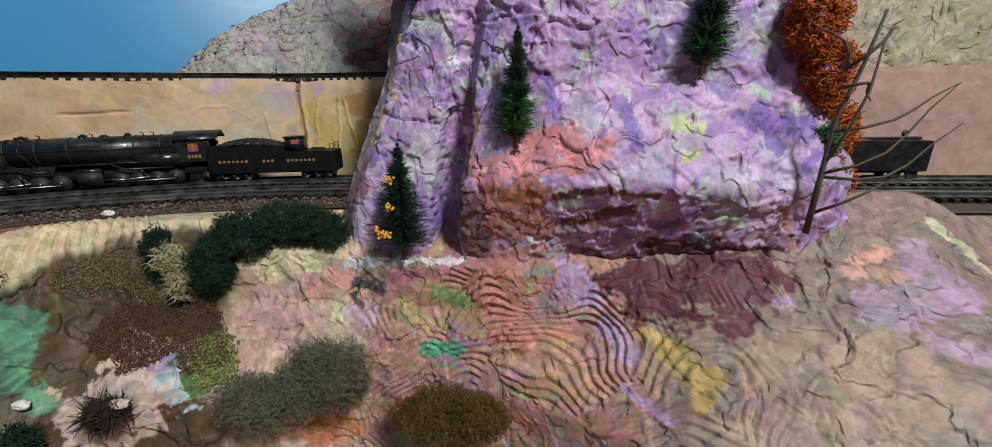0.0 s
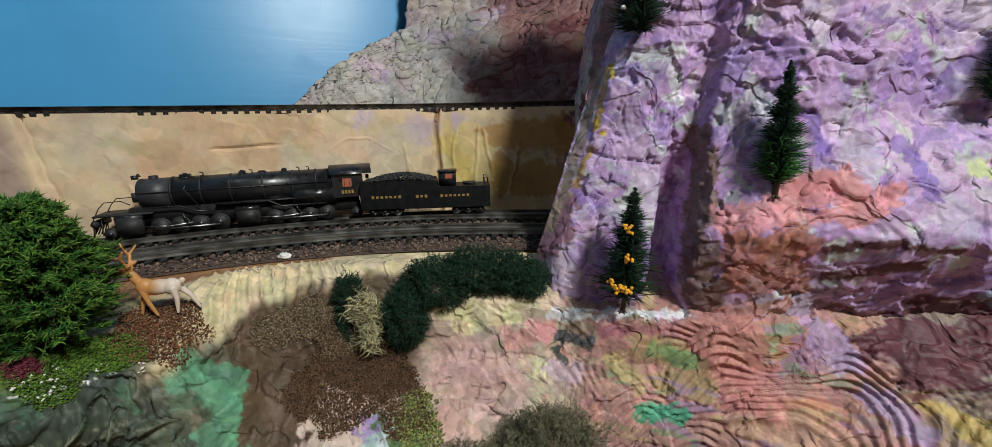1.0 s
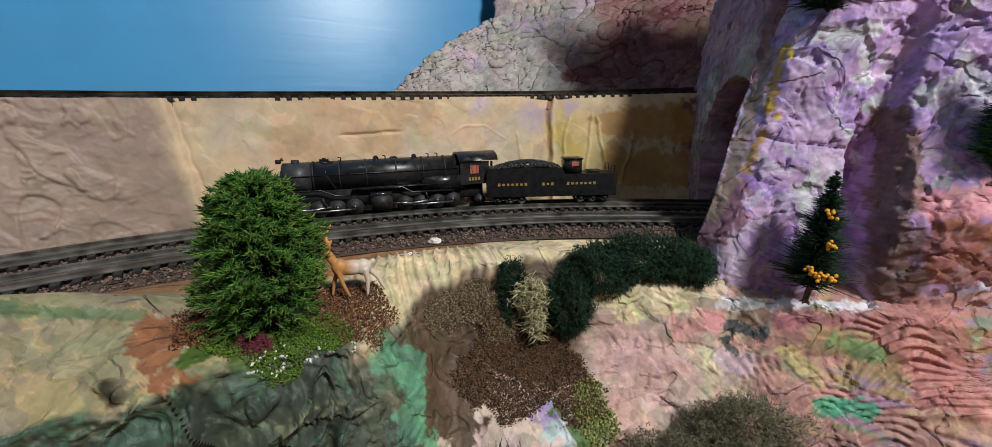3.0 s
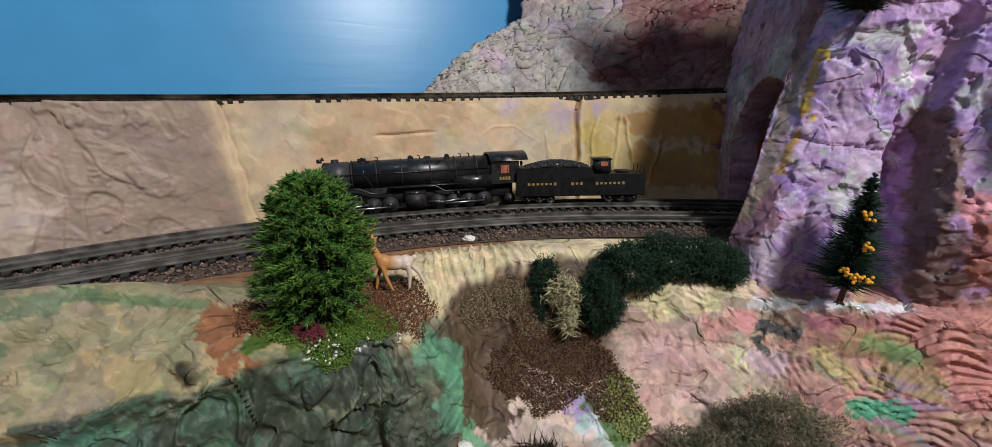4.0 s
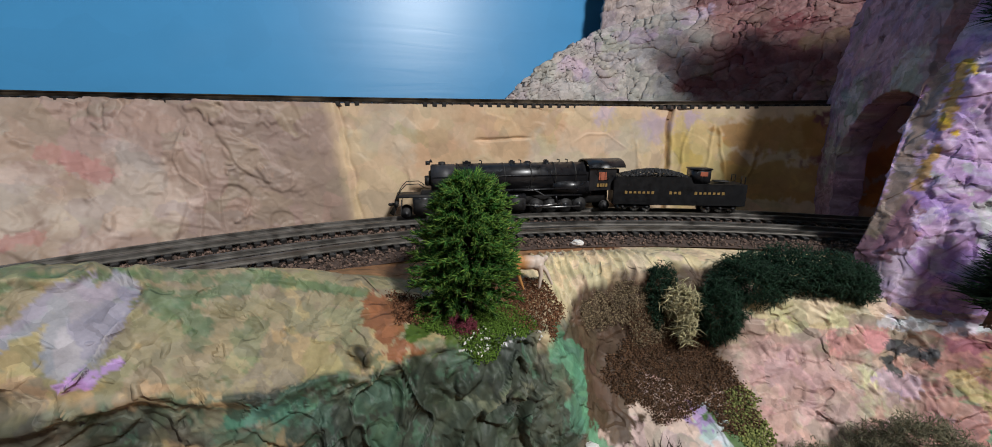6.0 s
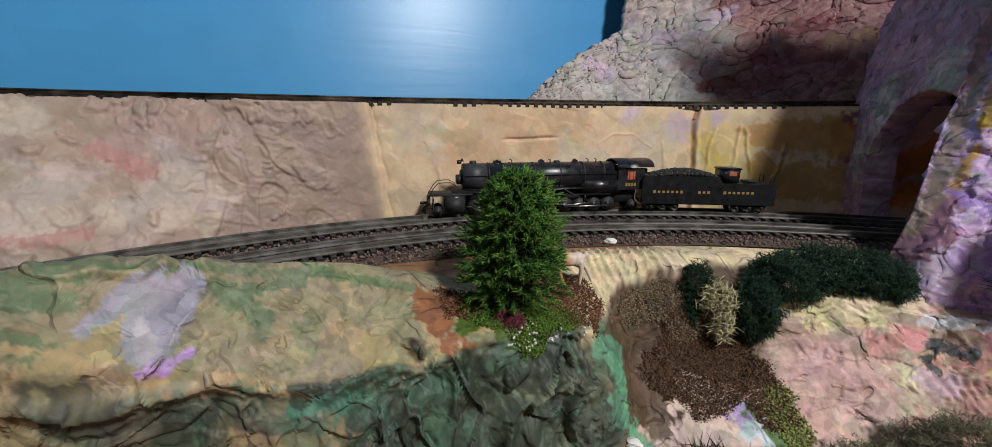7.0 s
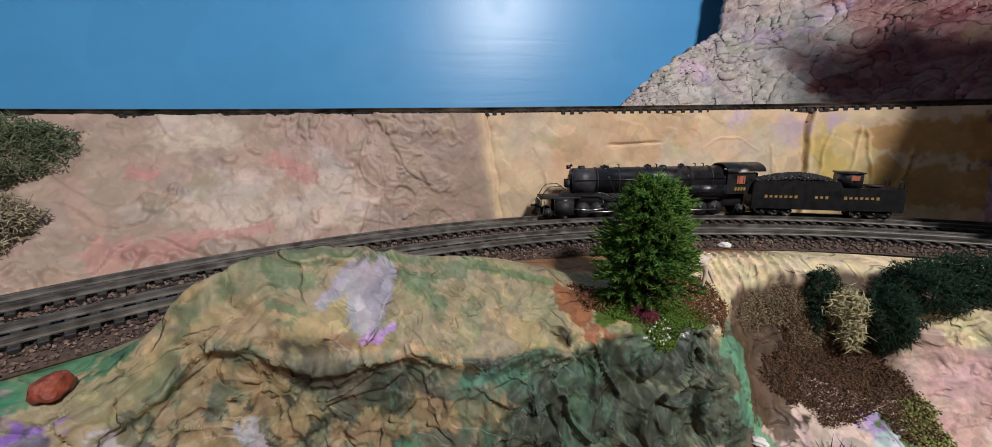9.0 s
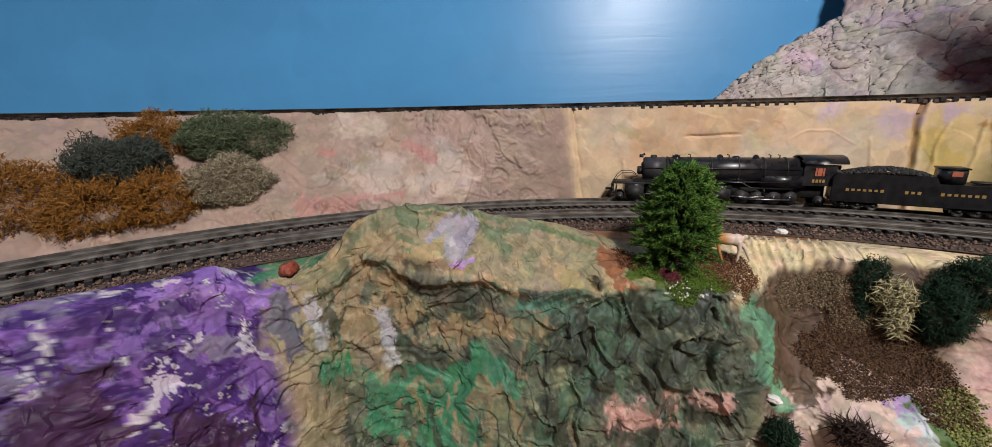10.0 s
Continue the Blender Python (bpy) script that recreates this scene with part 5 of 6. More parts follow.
box("ceiling", (4.2, 4.2, 0.05), (0, 0, 1.625), MAT_ROOM, "plain light ceiling", "ceiling")
box("wall_south", (4.2, 0.05, 2.6), (0, -2.05, 0.3), MAT_ROOM, "plain room wall", "wall")
box("wall_back", (4.2, 0.05, 2.6), (0, 2.05, 0.3), MAT_ROOM, "plain room wall", "wall")
box("wall_west", (0.05, 4.04, 2.6), (-2.05, 0, 0.3), MAT_ROOM, "plain room wall", "wall")
box("wall_east", (0.05, 4.04, 2.6), (2.05, 0, 0.3), MAT_ROOM, "plain room wall", "wall")


# ================= things =================
def part(name, bm, mat, parent, label="", smooth_faces=True):
    me = bpy.data.meshes.new(name)
    bmesh.ops.recalc_face_normals(bm, faces=bm.faces)
    for f in bm.faces:
        f.smooth = smooth_faces
    bm.to_mesh(me)
    bm.free()
    me.materials.append(mat)
    ob = new(name, me)
    ob.parent = parent
    return tagged(ob, label)


def boxy(size, at, bevel=0.0002, turn=0.0, bm=None):
    bm = bm or bmesh.new()
    made = bmesh.ops.create_cube(bm, size=1, matrix=Matrix.Translation(at) @ Matrix.Rotation(turn, 4, "Y") @ Matrix.Diagonal((*size, 1)))["verts"]
    if bevel:
        edges = list({e for v in made for e in v.link_edges})
        bmesh.ops.bevel(bm, geom=edges, offset=bevel, segments=2, affect="EDGES")
    return bm


def drum(r, length, at, axis="X", r2=None, sides=28, bevel=0.0, bm=None):
    bm = bm or bmesh.new()
    turn = {"X": Matrix.Rotation(radians(90), 4, "Y"), "Y": Matrix.Rotation(radians(-90), 4, "X"), "Z": Matrix.Identity(4)}[axis]
    made = bmesh.ops.create_cone(bm, cap_ends=True, segments=sides, radius1=r, radius2=r if r2 is None else r2, depth=length, matrix=Matrix.Translation(at) @ turn)["verts"]
    if bevel:
        caps = [e for e in {e for v in made for e in v.link_edges} if any(len(f.verts) > 4 for f in e.link_faces)]
        bmesh.ops.bevel(bm, geom=caps, offset=bevel, segments=2, affect="EDGES")
    return bm


def wire(points, r, sides=6, bm=None, r_end=None):
    """A round rod through points."""
    bm = bm or bmesh.new()
    pts = [Vector(p) for p in points]
    rings = []
    for n, p in enumerate(pts):
        t = (pts[min(n + 1, len(pts) - 1)] - pts[max(n - 1, 0)]).normalized()
        a = t.orthogonal().normalized()
        b = t.cross(a)
        k = r if r_end is None else r + (r_end - r) * n / (len(pts) - 1)
        rings.append([bm.verts.new(p + k * (math.cos(2 * math.pi * i / sides) * a + math.sin(2 * math.pi * i / sides) * b)) for i in range(sides)])
    for A, B in zip(rings, rings[1:]):
        best = min(range(sides), key=lambda o: sum((A[i].co - B[(i + o) % sides].co).length for i in range(sides)))
        for i in range(sides):
            bm.faces.new((A[i], A[(i + 1) % sides], B[(i + 1 + best) % sides], B[(i + best) % sides]))
    bm.faces.new(rings[0][::-1])
    bm.faces.new(rings[-1])
    return bm


def on_track(angle, r=R_FAR, z=RAIL_Z):
    a = radians(angle)
    return pose(TX - r * math.sin(a), TY + r * math.cos(a), z, 0, 0, 180 + angle)


def wheel(x, y, r, parent, name="wheel"):
    side = 1 if y > 0 else -1
    bm = drum(r, 0.0014, (x, y, r), "Y", bevel=0.00015)
    drum(r + 0.0005, 0.0004, (x, y - side * 0.0008, r), "Y", bm=bm)
    w = part(name, bm, MAT_STEEL if name == "wheel" else MAT_BLACK_MATT, parent)
    bm = drum(r * 0.45, 0.0004, (x, y + side * 0.0009, r), "Y")
    part("hub", bm, MAT_STEEL if name == "wheel" else MAT_BLACK, w)
    return w


# ---- steam locomotive ----
def locomotive():
    L = tagged(new("steam_locomotive"), "black articulated model steam locomotive standing on the outer track", "locomotive")
    cz, r = 0.0190, 0.0070
    bm = drum(r, 0.069, (-0.0065, 0, cz), sides=40)
    boiler = part("boiler", bm, MAT_BLACK, L)
    for x in (0.0275, 0.016, 0.004, -0.010, -0.023, -0.034):
        part("boiler_band", drum(r + 0.00022, 0.0007, (x, 0, cz), sides=40), MAT_BLACK_MATT, boiler)
    sb = part("smokebox", drum(r - 0.0001, 0.0125, (0.0344, 0, cz), sides=40, bevel=0.0005), plain("graphite", (0.035, 0.035, 0.04), 0.5, vary=0.3, size=0.002), L, "graphite grey smokebox")
    part("smokebox_door", drum(0.0042, 0.0012, (0.0411, 0, cz), r2=0.0034, sides=32), MAT_BLACK_MATT, sb)
    part("headlight", drum(0.0010, 0.0022, (0.0420, 0, cz + 0.0076), sides=16), MAT_BLACK, sb)
    part("bell", drum(0.0009, 0.0014, (0.0405, 0, cz + 0.0086), "Z", r2=0.0004, sides=14), MAT_BLACK_MATT, sb)
    for y in (0.0024, -0.0024):
        part("air_pump", drum(0.0014, 0.0042, (0.0424, y, cz - 0.0012), "Z", sides=16, bevel=0.0002), MAT_BLACK_MATT, sb)
    part("stack", drum(0.0021, 0.0026, (0.0350, 0, cz + 0.0068), "Z", r2=0.0017, sides=24), MAT_BLACK_MATT, L)
    for x, w in ((0.0225, 0.0062), (-0.0010, 0.0048), (-0.0195, 0.0044)):
        dome = part("sand_dome", boxy((w, 0.0052, 0.0032), (x, 0, cz + 0.0064), 0.0011), MAT_BLACK, L)
        part("dome_lid", drum(0.0008, 0.0006, (x, 0, cz + 0.0082), "Z", sides=14), MAT_BLACK_MATT, dome)
    part("steam_dome", drum(0.0026, 0.0026, (-0.0095, 0, cz + 0.0065), "Z", r2=0.0019, bevel=0.0005), MAT_BLACK, L)
    for x in (0.0150, -0.0055, -0.0265, -0.0310):
        part("valve", wire([(x, 0.0012, cz + 0.0062), (x, 0.0012, cz + 0.0084), (x + 0.0012, 0.0012, cz + 0.0086)], 0.0003), MAT_BLACK_MATT, L)
    part("firebox", boxy((0.022, 0.0146, 0.0082), (-0.0330, 0, cz - 0.0056), 0.0010), MAT_BLACK, L)
    # cab
    bm = boxy((0.0150, 0.0002, 0.0115), (-0.0490, 0.0074, 0.0172), 0)
    boxy((0.0150, 0.0002, 0.0115), (-0.0490, -0.0074, 0.0172), 0, bm=bm)
    boxy((0.0006, 0.0148, 0.0130), (-0.0417, 0, 0.0178), 0, bm=bm)
    cab = part("cab", bm, MAT_BLACK, L, smooth_faces=False)
    bm = bmesh.new()
    n = 14
    rows = []
    for x in (-0.0405, -0.0610):
        for k, rad in ((1, 0.0), (1, 0.0006)):
            rows.append([bm.verts.new((x, (0.0083 + rad) * math.sin(a), 0.0228 + (0.0042 + rad) * math.cos(a))) for a in [(-1.45 + 2.9 * i / n) for i in range(n + 1)]])
    for A, B in ((rows[0], rows[2]), (rows[1], rows[3]), (rows[0], rows[1]), (rows[2], rows[3])):
        for i in range(n):
            bm.faces.new((A[i], A[i + 1], B[i + 1], B[i]))
    part("cab_roof", bm, MAT_BLACK, cab)
    for y in (0.0077, -0.0077):
        win = part("cab_window", boxy((0.0044, 0.0003, 0.0042), (-0.0487, y, 0.0190), 0), MAT_CABRED, cab, "red cab window opening", False)
        for dx in (-0.0012, 0.0012):
            part("mullion", boxy((0.0002, 0.0005, 0.0042), (-0.0487 + dx, y, 0.0190), 0), MAT_BLACK, win)
    for i in range(4):
        part("number_bar", boxy((0.0011, 0.0003, 0.0017), (-0.0510 + i * 0.0016, 0.0077, 0.0142), 0), MAT_GOLD, cab, "small gold lettering bar", False)
    # frames, cylinders, wheels
    part("engine_frame", boxy((0.100, 0.0078, 0.0092), (-0.004, 0, 0.0086), 0.0006), MAT_BLACK_MATT, L)
    part("running_board", boxy((0.046, 0.0150, 0.0005), (-0.0120, 0, 0.0128), 0.0001), MAT_BLACK, L)
    part("front_deck", boxy((0.022, 0.0138, 0.0008), (0.0470, 0, 0.0108), 0.0002), MAT_BLACK_MATT, L)
    for y in (0.0062, -0.0062):
        for x, k in ((0.0450, 1.15), (-0.0020, 0.95)):
            cyl = part("cylinder", boxy((0.0100, 0.0042 * k, 0.0082), (x, y * 1.02, 0.0056), 0.0009), MAT_BLACK_MATT, L)
            part("steam_chest", drum(0.0016, 0.0104, (x, y, 0.0092), bevel=0.0003), MAT_BLACK, cyl)
            part("piston_rod", wire([(x - 0.005, y, 0.0046), (x - 0.016, y, 0.0040)], 0.00035), MAT_STEEL, cyl)
        for x0 in (0.0345, -0.0135):
            for i in range(4):
                wheel(x0 - 0.0079 * i, y * 0.82, 0.0037, L, "driver")
            part("side_rod", boxy((0.0245, 0.0004, 0.0008), (x0 - 0.0118, y * 1.02, 0.0030), 0.0001), MAT_STEEL, L, "bright steel side rod")
            part("main_rod", boxy((0.0150, 0.0004, 0.0009), (x0 - 0.0060, y * 1.08, 0.0042), 0.0001, 0.10), MAT_STEEL, L, "bright steel main rod")
            part("link_hanger", boxy((0.0010, 0.0005, 0.0052), (x0 - 0.0105, y * 1.08, 0.0072), 0.0001, 0.25), MAT_BLACK, L)
        wheel(0.0535, y * 0.8, 0.0023, L, "pilot_wheel")
        wheel(-0.0520, y * 0.8, 0.0025, L, "trailing_wheel")
        s = 1 if y > 0 else -1
        part("handrail", wire([(0.040, s * 0.0073, cz + 0.0012), (0.010, s * 0.0074, cz + 0.0012), (-0.040, s * 0.0074, cz + 0.0012)], 0.0002), MAT_BLACK, L)
        part("feed_pipe", wire([(0.040, s * 0.0066, 0.0132), (0.025, s * 0.0068, 0.0132), (0.019, s * 0.0068, 0.0104), (0.012, s * 0.0066, 0.0098)], 0.00045), MAT_BLACK, L)
        part("feed_pipe", wire([(0.008, s * 0.0070, 0.0125), (-0.012, s * 0.0072, 0.0125), (-0.017, s * 0.0070, 0.0095), (-0.038, s * 0.0068, 0.0092)], 0.00045), MAT_BLACK, L)
        for x in (0.021, -0.0215):
            part("sand_pipe", wire([(x, s * 0.0030, cz + 0.0064), (x + 0.001, s * 0.0071, cz + 0.002), (x - 0.002, s * 0.0068, cz - 0.0040), (x - 0.004, s * 0.0062, 0.0120)], 0.0002), MAT_BLACK, L)
        part("front_handrail", wire([(0.0585, s * 0.0052, 0.0090), (0.0555, s * 0.0054, 0.0142), (0.0530, s * 0.0054, 0.0168), (0.0470, s * 0.0052, 0.0170), (0.0440, s * 0.0050, 0.0150)], 0.00022), MAT_BLACK_MATT, L)
        part("front_step", wire([(0.0580, s * 0.0050, 0.0092), (0.0590, s * 0.0056, 0.0020), (0.0560, s * 0.0056, 0.0020), (0.0555, s * 0.0052, 0.0092)], 0.00025), MAT_BLACK_MATT, L)
    pilot = part("pilot_beam", boxy((0.0018, 0.0130, 0.0030), (0.0580, 0, 0.0074), 0.0003), MAT_BLACK_MATT, L)
    bm = bmesh.new()
    for i in range(7):
        y = -0.0054 + 0.0018 * i
        wire([(0.0586, y, 0.0064), (0.0618 - abs(y) * 0.35, y * 0.8, 0.0014)], 0.0003, bm=bm)
    part("cowcatcher", bm, MAT_BLACK_MATT, pilot)
    part("coupler", boxy((0.0034, 0.0014, 0.0014), (0.0606, 0, 0.0062), 0.0003), MAT_BLACK_MATT, pilot)
    return L


def tender():
    T = tagged(new("tender"), "black coal tender with gold lettering coupled behind the locomotive", "tender")
    prof = [(-0.0385, 0.0046), (0.0385, 0.0046), (0.0385, 0.0190), (0.0370, 0.0216), (-0.0060, 0.0216), (-0.0075, 0.0175), (-0.0385, 0.0175)]
    bm = bmesh.new()
    A = [bm.verts.new((x, -0.0080, z)) for x, z in prof]
    B = [bm.verts.new((x, 0.0080, z)) for x, z in prof]
    bm.faces.new(A)
    bm.faces.new(B[::-1])
    for i in range(len(prof)):
        j = (i + 1) % len(prof)
        bm.faces.new((A[i], B[i], B[j], A[j]))
    bmesh.ops.bevel(bm, geom=bm.edges[:], offset=0.0003, segments=2, affect="EDGES")
    body = part("tender_body", bm, plain("tender_black", (0.007, 0.007, 0.008), 0.5, vary=0.3, size=0.004, bump=0.05, spec=0.3), T, smooth_faces=False)
    rg = random.Random(3)
    pts = []
    for _ in range(1500):
        x, y = rg.uniform(-0.0050, 0.0330), rg.uniform(-0.0072, 0.0072)
        z = 0.0212 + 0.0042 * math.sin(math.pi * (x + 0.006) / 0.040) ** 0.8 * (1 - (y / 0.0085) ** 2)
        pts.append((x, y, z))
    coal = grains("coal", pts, 0.0008, MAT_BLACK_MATT, seed=3, label="", category="")
    for key in ("kind", "label", "category"):
        if key in coal:
            del coal[key]
    coal.parent = T
    house = part("doghouse", boxy((0.0102, 0.0110, 0.0080), (-0.0130, 0, 0.0218), 0.0003), MAT_BLACK, T)
    part("house_roof", boxy((0.0116, 0.0124, 0.0008), (-0.0130, 0, 0.0261), 0.0003), MAT_BLACK, house)
    part("house_window", boxy((0.0042, 0.0003, 0.0026), (-0.0140, 0.0056, 0.0233), 0), MAT_CABRED, house, "small warm-coloured window", False)
    part("water_hatch", boxy((0.0080, 0.0060, 0.0010), (-0.0260, 0, 0.0186), 0.0003), MAT_BLACK_MATT, T)
    part("backup_light", drum(0.0014, 0.0014, (0.0352, 0, 0.0240), sides=18), MAT_BLACK_MATT, T)
    for y in (0.0060, -0.0060):
        part("ladder", wire([(-0.0375, y, 0.0180), (-0.0375, y, 0.0218), (-0.0352, y, 0.0222), (-0.0352, y, 0.0180)], 0.0003), MAT_BLACK_MATT, T)
        for x0 in (0.0250, -0.0250):
            frame_bar = part("truck_frame", boxy((0.0190, 0.0010, 0.0016), (x0, y * 1.0, 0.0034), 0.0003), MAT_BLACK_MATT, T)
            for dx in (-0.0072, 0.0, 0.0072):
                part("axle_box", boxy((0.0020, 0.0012, 0.0022), (x0 + dx, y * 1.12, 0.0030), 0.0004), MAT_BLACK_MATT, frame_bar)
                wheel(x0 + dx, y * 0.82, 0.0024, T)
        side = 1 if y > 0 else -1
        for x0, count in ((0.0310, 7), (0.0050, 3), (-0.0095, 7)):
            for i in range(count):
                part("lettering_bar", boxy((0.0015, 0.0002, 0.0017 if i in (0, count - 1) else 0.0013), (x0 - i * 0.0026, side * 0.00812, 0.0122), 0), MAT_GOLD, body, "gold lettering bar", False)
    return T


locomotive().matrix_basis = on_track(26.8)
tender().matrix_basis = on_track(11.1) @ Matrix.Scale(0.88, 4)


# ---- scenery materials ----
def leafy(name, color, vary=0.45, rough=0.75):
    return plain(name, color, rough, vary=0.2, size=0.003, bump=0, by_island=vary, spec=0.25)


MAT_FIR = leafy("fir_green", (0.034, 0.105, 0.016), 0.55)
MAT_FIR_TIP = leafy("fir_tip", (0.11, 0.19, 0.03), 0.55)
MAT_BRUSH = leafy("brush_green", (0.014, 0.034, 0.018))
MAT_BRUSH_LIGHT = leafy("brush_light", (0.05, 0.15, 0.03))
MAT_DARKMOSS = leafy("dark_moss", (0.015, 0.040, 0.021), 0.6)
MAT_LICHEN = leafy("pale_lichen", (0.42, 0.38, 0.22))
MAT_GREYMOSS = leafy("grey_moss", (0.17, 0.16, 0.10))
MAT_BROWNMOSS = leafy("brown_moss", (0.13, 0.080, 0.022))
MAT_SAGE = leafy("sage_moss", (0.12, 0.155, 0.085))
MAT_CREAM_MOSS = leafy("cream_moss", (0.36, 0.31, 0.21))
MAT_AMBER = leafy("amber_moss", (0.30, 0.135, 0.025))
MAT_ORANGE = leafy("orange_foliage", (0.46, 0.115, 0.022))
MAT_EARTH = leafy("brown_earth", (0.105, 0.058, 0.032), 0.7, 0.9)
MAT_TAN_GRIT = leafy("tan_grit", (0.20, 0.155, 0.095), 0.6, 0.9)
MAT_TURF = leafy("green_turf", (0.085, 0.15, 0.02), 0.6, 0.9)
MAT_RUST = leafy("rust_turf", (0.15, 0.068, 0.034), 0.7, 0.9)
MAT_BURGUNDY = leafy("burgundy_tuft", (0.16, 0.035, 0.05), 0.4)
MAT_FLOWER = plain("yellow_flower", (0.75, 0.36, 0.02), 0.6, vary=0.3, size=0.001)
MAT_WHITE = plain("white_plaster", (0.72, 0.70, 0.66), 0.6, vary=0.15, size=0.002, bump=0.4)
MAT_TWIG = plain("dry_twig", (0.075, 0.055, 0.042), 0.75, vary=0.4, size=0.001, bump=0.4)
MAT_REDSTONE = plain("red_stone", (0.22, 0.045, 0.022), 0.6, vary=0.4, size=0.002, bump=0.6)


def spikes(base, way, length, width, name, mat, bend=0.0, seed=0):
    """Many thin tapering needles in one mesh: three faces each, with one bend."""
    rg = np.random.default_rng(seed)
    n = len(base)
    way = way / np.linalg.norm(way, axis=1, keepdims=True)
    ref = rg.normal(size=(n, 3))
    a = np.cross(way, ref)
    a /= np.maximum(np.linalg.norm(a, axis=1, keepdims=True), 1e-6)
    b = np.cross(way, a)
    length, width = np.broadcast_to(length, n)[:, None], np.broadcast_to(width, n)[:, None]
    mid = base + way * length * 0.55
    tip = base + way * length + a * length * bend
    rows = []
    for ctr, w in ((base, 1.0), (mid, 0.8)):
        for k in range(3):
            t = 2 * math.pi * k / 3
            rows.append(ctr + width * w * 0.5 * (math.cos(t) * a + math.sin(t) * b))
    co = np.stack(rows + [tip], 1).reshape(-1, 3)
    f4 = np.array([(0, 1, 4, 3), (1, 2, 5, 4), (2, 0, 3, 5)])
    f3 = np.array([(3, 4, 6), (4, 5, 6), (5, 3, 6)])
    o = (np.arange(n) * 7)[:, None, None]
    quads, tris = (f4[None] + o).reshape(-1, 4), (f3[None] + o).reshape(-1, 3)
    me = bpy.data.meshes.new(name)
    me.vertices.add(len(co))
    me.vertices.foreach_set("co", co.reshape(-1).astype(np.float32))
    me.loops.add(quads.size + tris.size)
    me.loops.foreach_set("vertex_index", np.concatenate([quads.reshape(-1), tris.reshape(-1)]).astype(np.int32))
    me.polygons.add(len(quads) + len(tris))
    me.polygons.foreach_set("loop_start", np.concatenate([np.arange(len(quads)) * 4, quads.size + np.arange(len(tris)) * 3]).astype(np.int32))
    me.update(calc_edges=True)
    me.materials.append(mat)
    return me


def clump(name, lobes, count, length, width, mat, label, category="bush", seed=0, bend=0.35, extra=None):
    """A tangled lichen bush: short curling strands over several uneven lobes of (x, y, z, rx, ry, rz)."""
    rg = np.random.default_rng(seed)
    tot = sum(l[3] * l[5] for l in lobes)
    B = tagged(new(name), label, category)
    B.location = lobes[0][:3]
    for l in lobes:
        l = (l[0] - lobes[0][0], l[1] - lobes[0][1], l[2] - lobes[0][2], *l[3:])
        n = int(count * l[3] * l[5] / tot)
        d = rg.normal(size=(n, 3))
        d /= np.linalg.norm(d, axis=1, keepdims=True)
        rad = rg.uniform(0.45, 1.0, n) ** 0.6
        lump = 1 + 0.30 * fbm(d * 0.05 + np.array(l[:3]), 0.022, 3, seed)
        base = np.array(l[:3]) + d * np.array(l[3:6]) * (rad * lump)[:, None]
        way = d * 0.8 + rg.normal(size=(n, 3)) * 0.75
        new("clump", spikes(base - way * length * 0.3, way, rg.uniform(0.5, 1.3, n) * length, width, "clump", mat, bend, seed)).parent = B
    return B


def trunk(base, top, r, parent, sides=10):
    b, t = Vector(base), Vector(top)
    pts = [b.lerp(t, k / 6) + Vector((0.0004 * math.sin(k * 2.1), 0.0003 * math.cos(k * 1.7), 0)) for k in range(7)]
    bm = wire(pts, r, sides, r_end=r * 0.3)
    for k in range(5):
        a = 2 * math.pi * k / 5
        wire([b + Vector((0, 0, r * 1.2)), b + Vector((math.cos(a) * r * 1.7, math.sin(a) * r * 1.7, -r * 0.2))], r * 0.5, 5, bm=bm, r_end=r * 0.2)
    return part("trunk", bm, MAT_TRUNK, parent)


# ---- full green fir on the grassy knoll ----
def fir(at, height, radius, seed=1):
    T = tagged(new("fir_tree"), "bushy bright green model fir tree on the grassy knoll", "tree")
    T.matrix_basis = Matrix.Translation(at)
    trunk((0, 0, 0), (0.0012, 0, height * 0.93), 0.0013, T)
    rg = np.random.default_rng(seed)
    n = 1000
    h = 0.14 + 0.84 * rg.uniform(0, 1, n) ** 0.85
    prof = np.interp(h, (0.10, 0.18, 0.32, 0.6, 0.82, 0.95, 1.0), (0.55, 0.9, 1.0, 0.88, 0.62, 0.36, 0.12)) * radius
    a = rg.uniform(0, 2 * math.pi, n)
    reach = prof * rg.uniform(0.60, 1.22, n) * (1 + 0.13 * np.sin(3 * a + 9 * h))
    root = np.stack([0.0012 * h, 0 * h, h * height - 0.10 * reach], 1)
    out = np.stack([np.cos(a), np.sin(a), rg.uniform(-0.15, 0.50, n)], 1)
    tips = root + out * reach[:, None]
    tips[:, 2] -= 0.09 * reach * rg.uniform(0, 1.2, n)
    ob = new("twig", spikes(root, tips - root, reach, 0.0005, "twig", MAT_TRUNK, seed=seed))
    ob.parent = T
    for name, mat, lo, count in (("crown", MAT_FIR, 0.35, 26), ("new_growth", MAT_FIR_TIP, 0.80, 9)):
        k = np.repeat(np.arange(n), count)
        f = rg.uniform(lo, 1.03, len(k))[:, None]
        p = root[k] + (tips[k] - root[k]) * f
        d = out[k] * 1.05 + rg.normal(size=(len(k), 3)) * 0.42
        d[:, 2] += 0.12
        ob = new(name, spikes(p, d, rg.uniform(0.0014, 0.0030, len(k)), 0.00040, name, mat, 0.15, seed + 3))
        ob.parent = T
    return T


fir((-0.192, 0.0945, -0.0112), 0.0465, 0.0146)


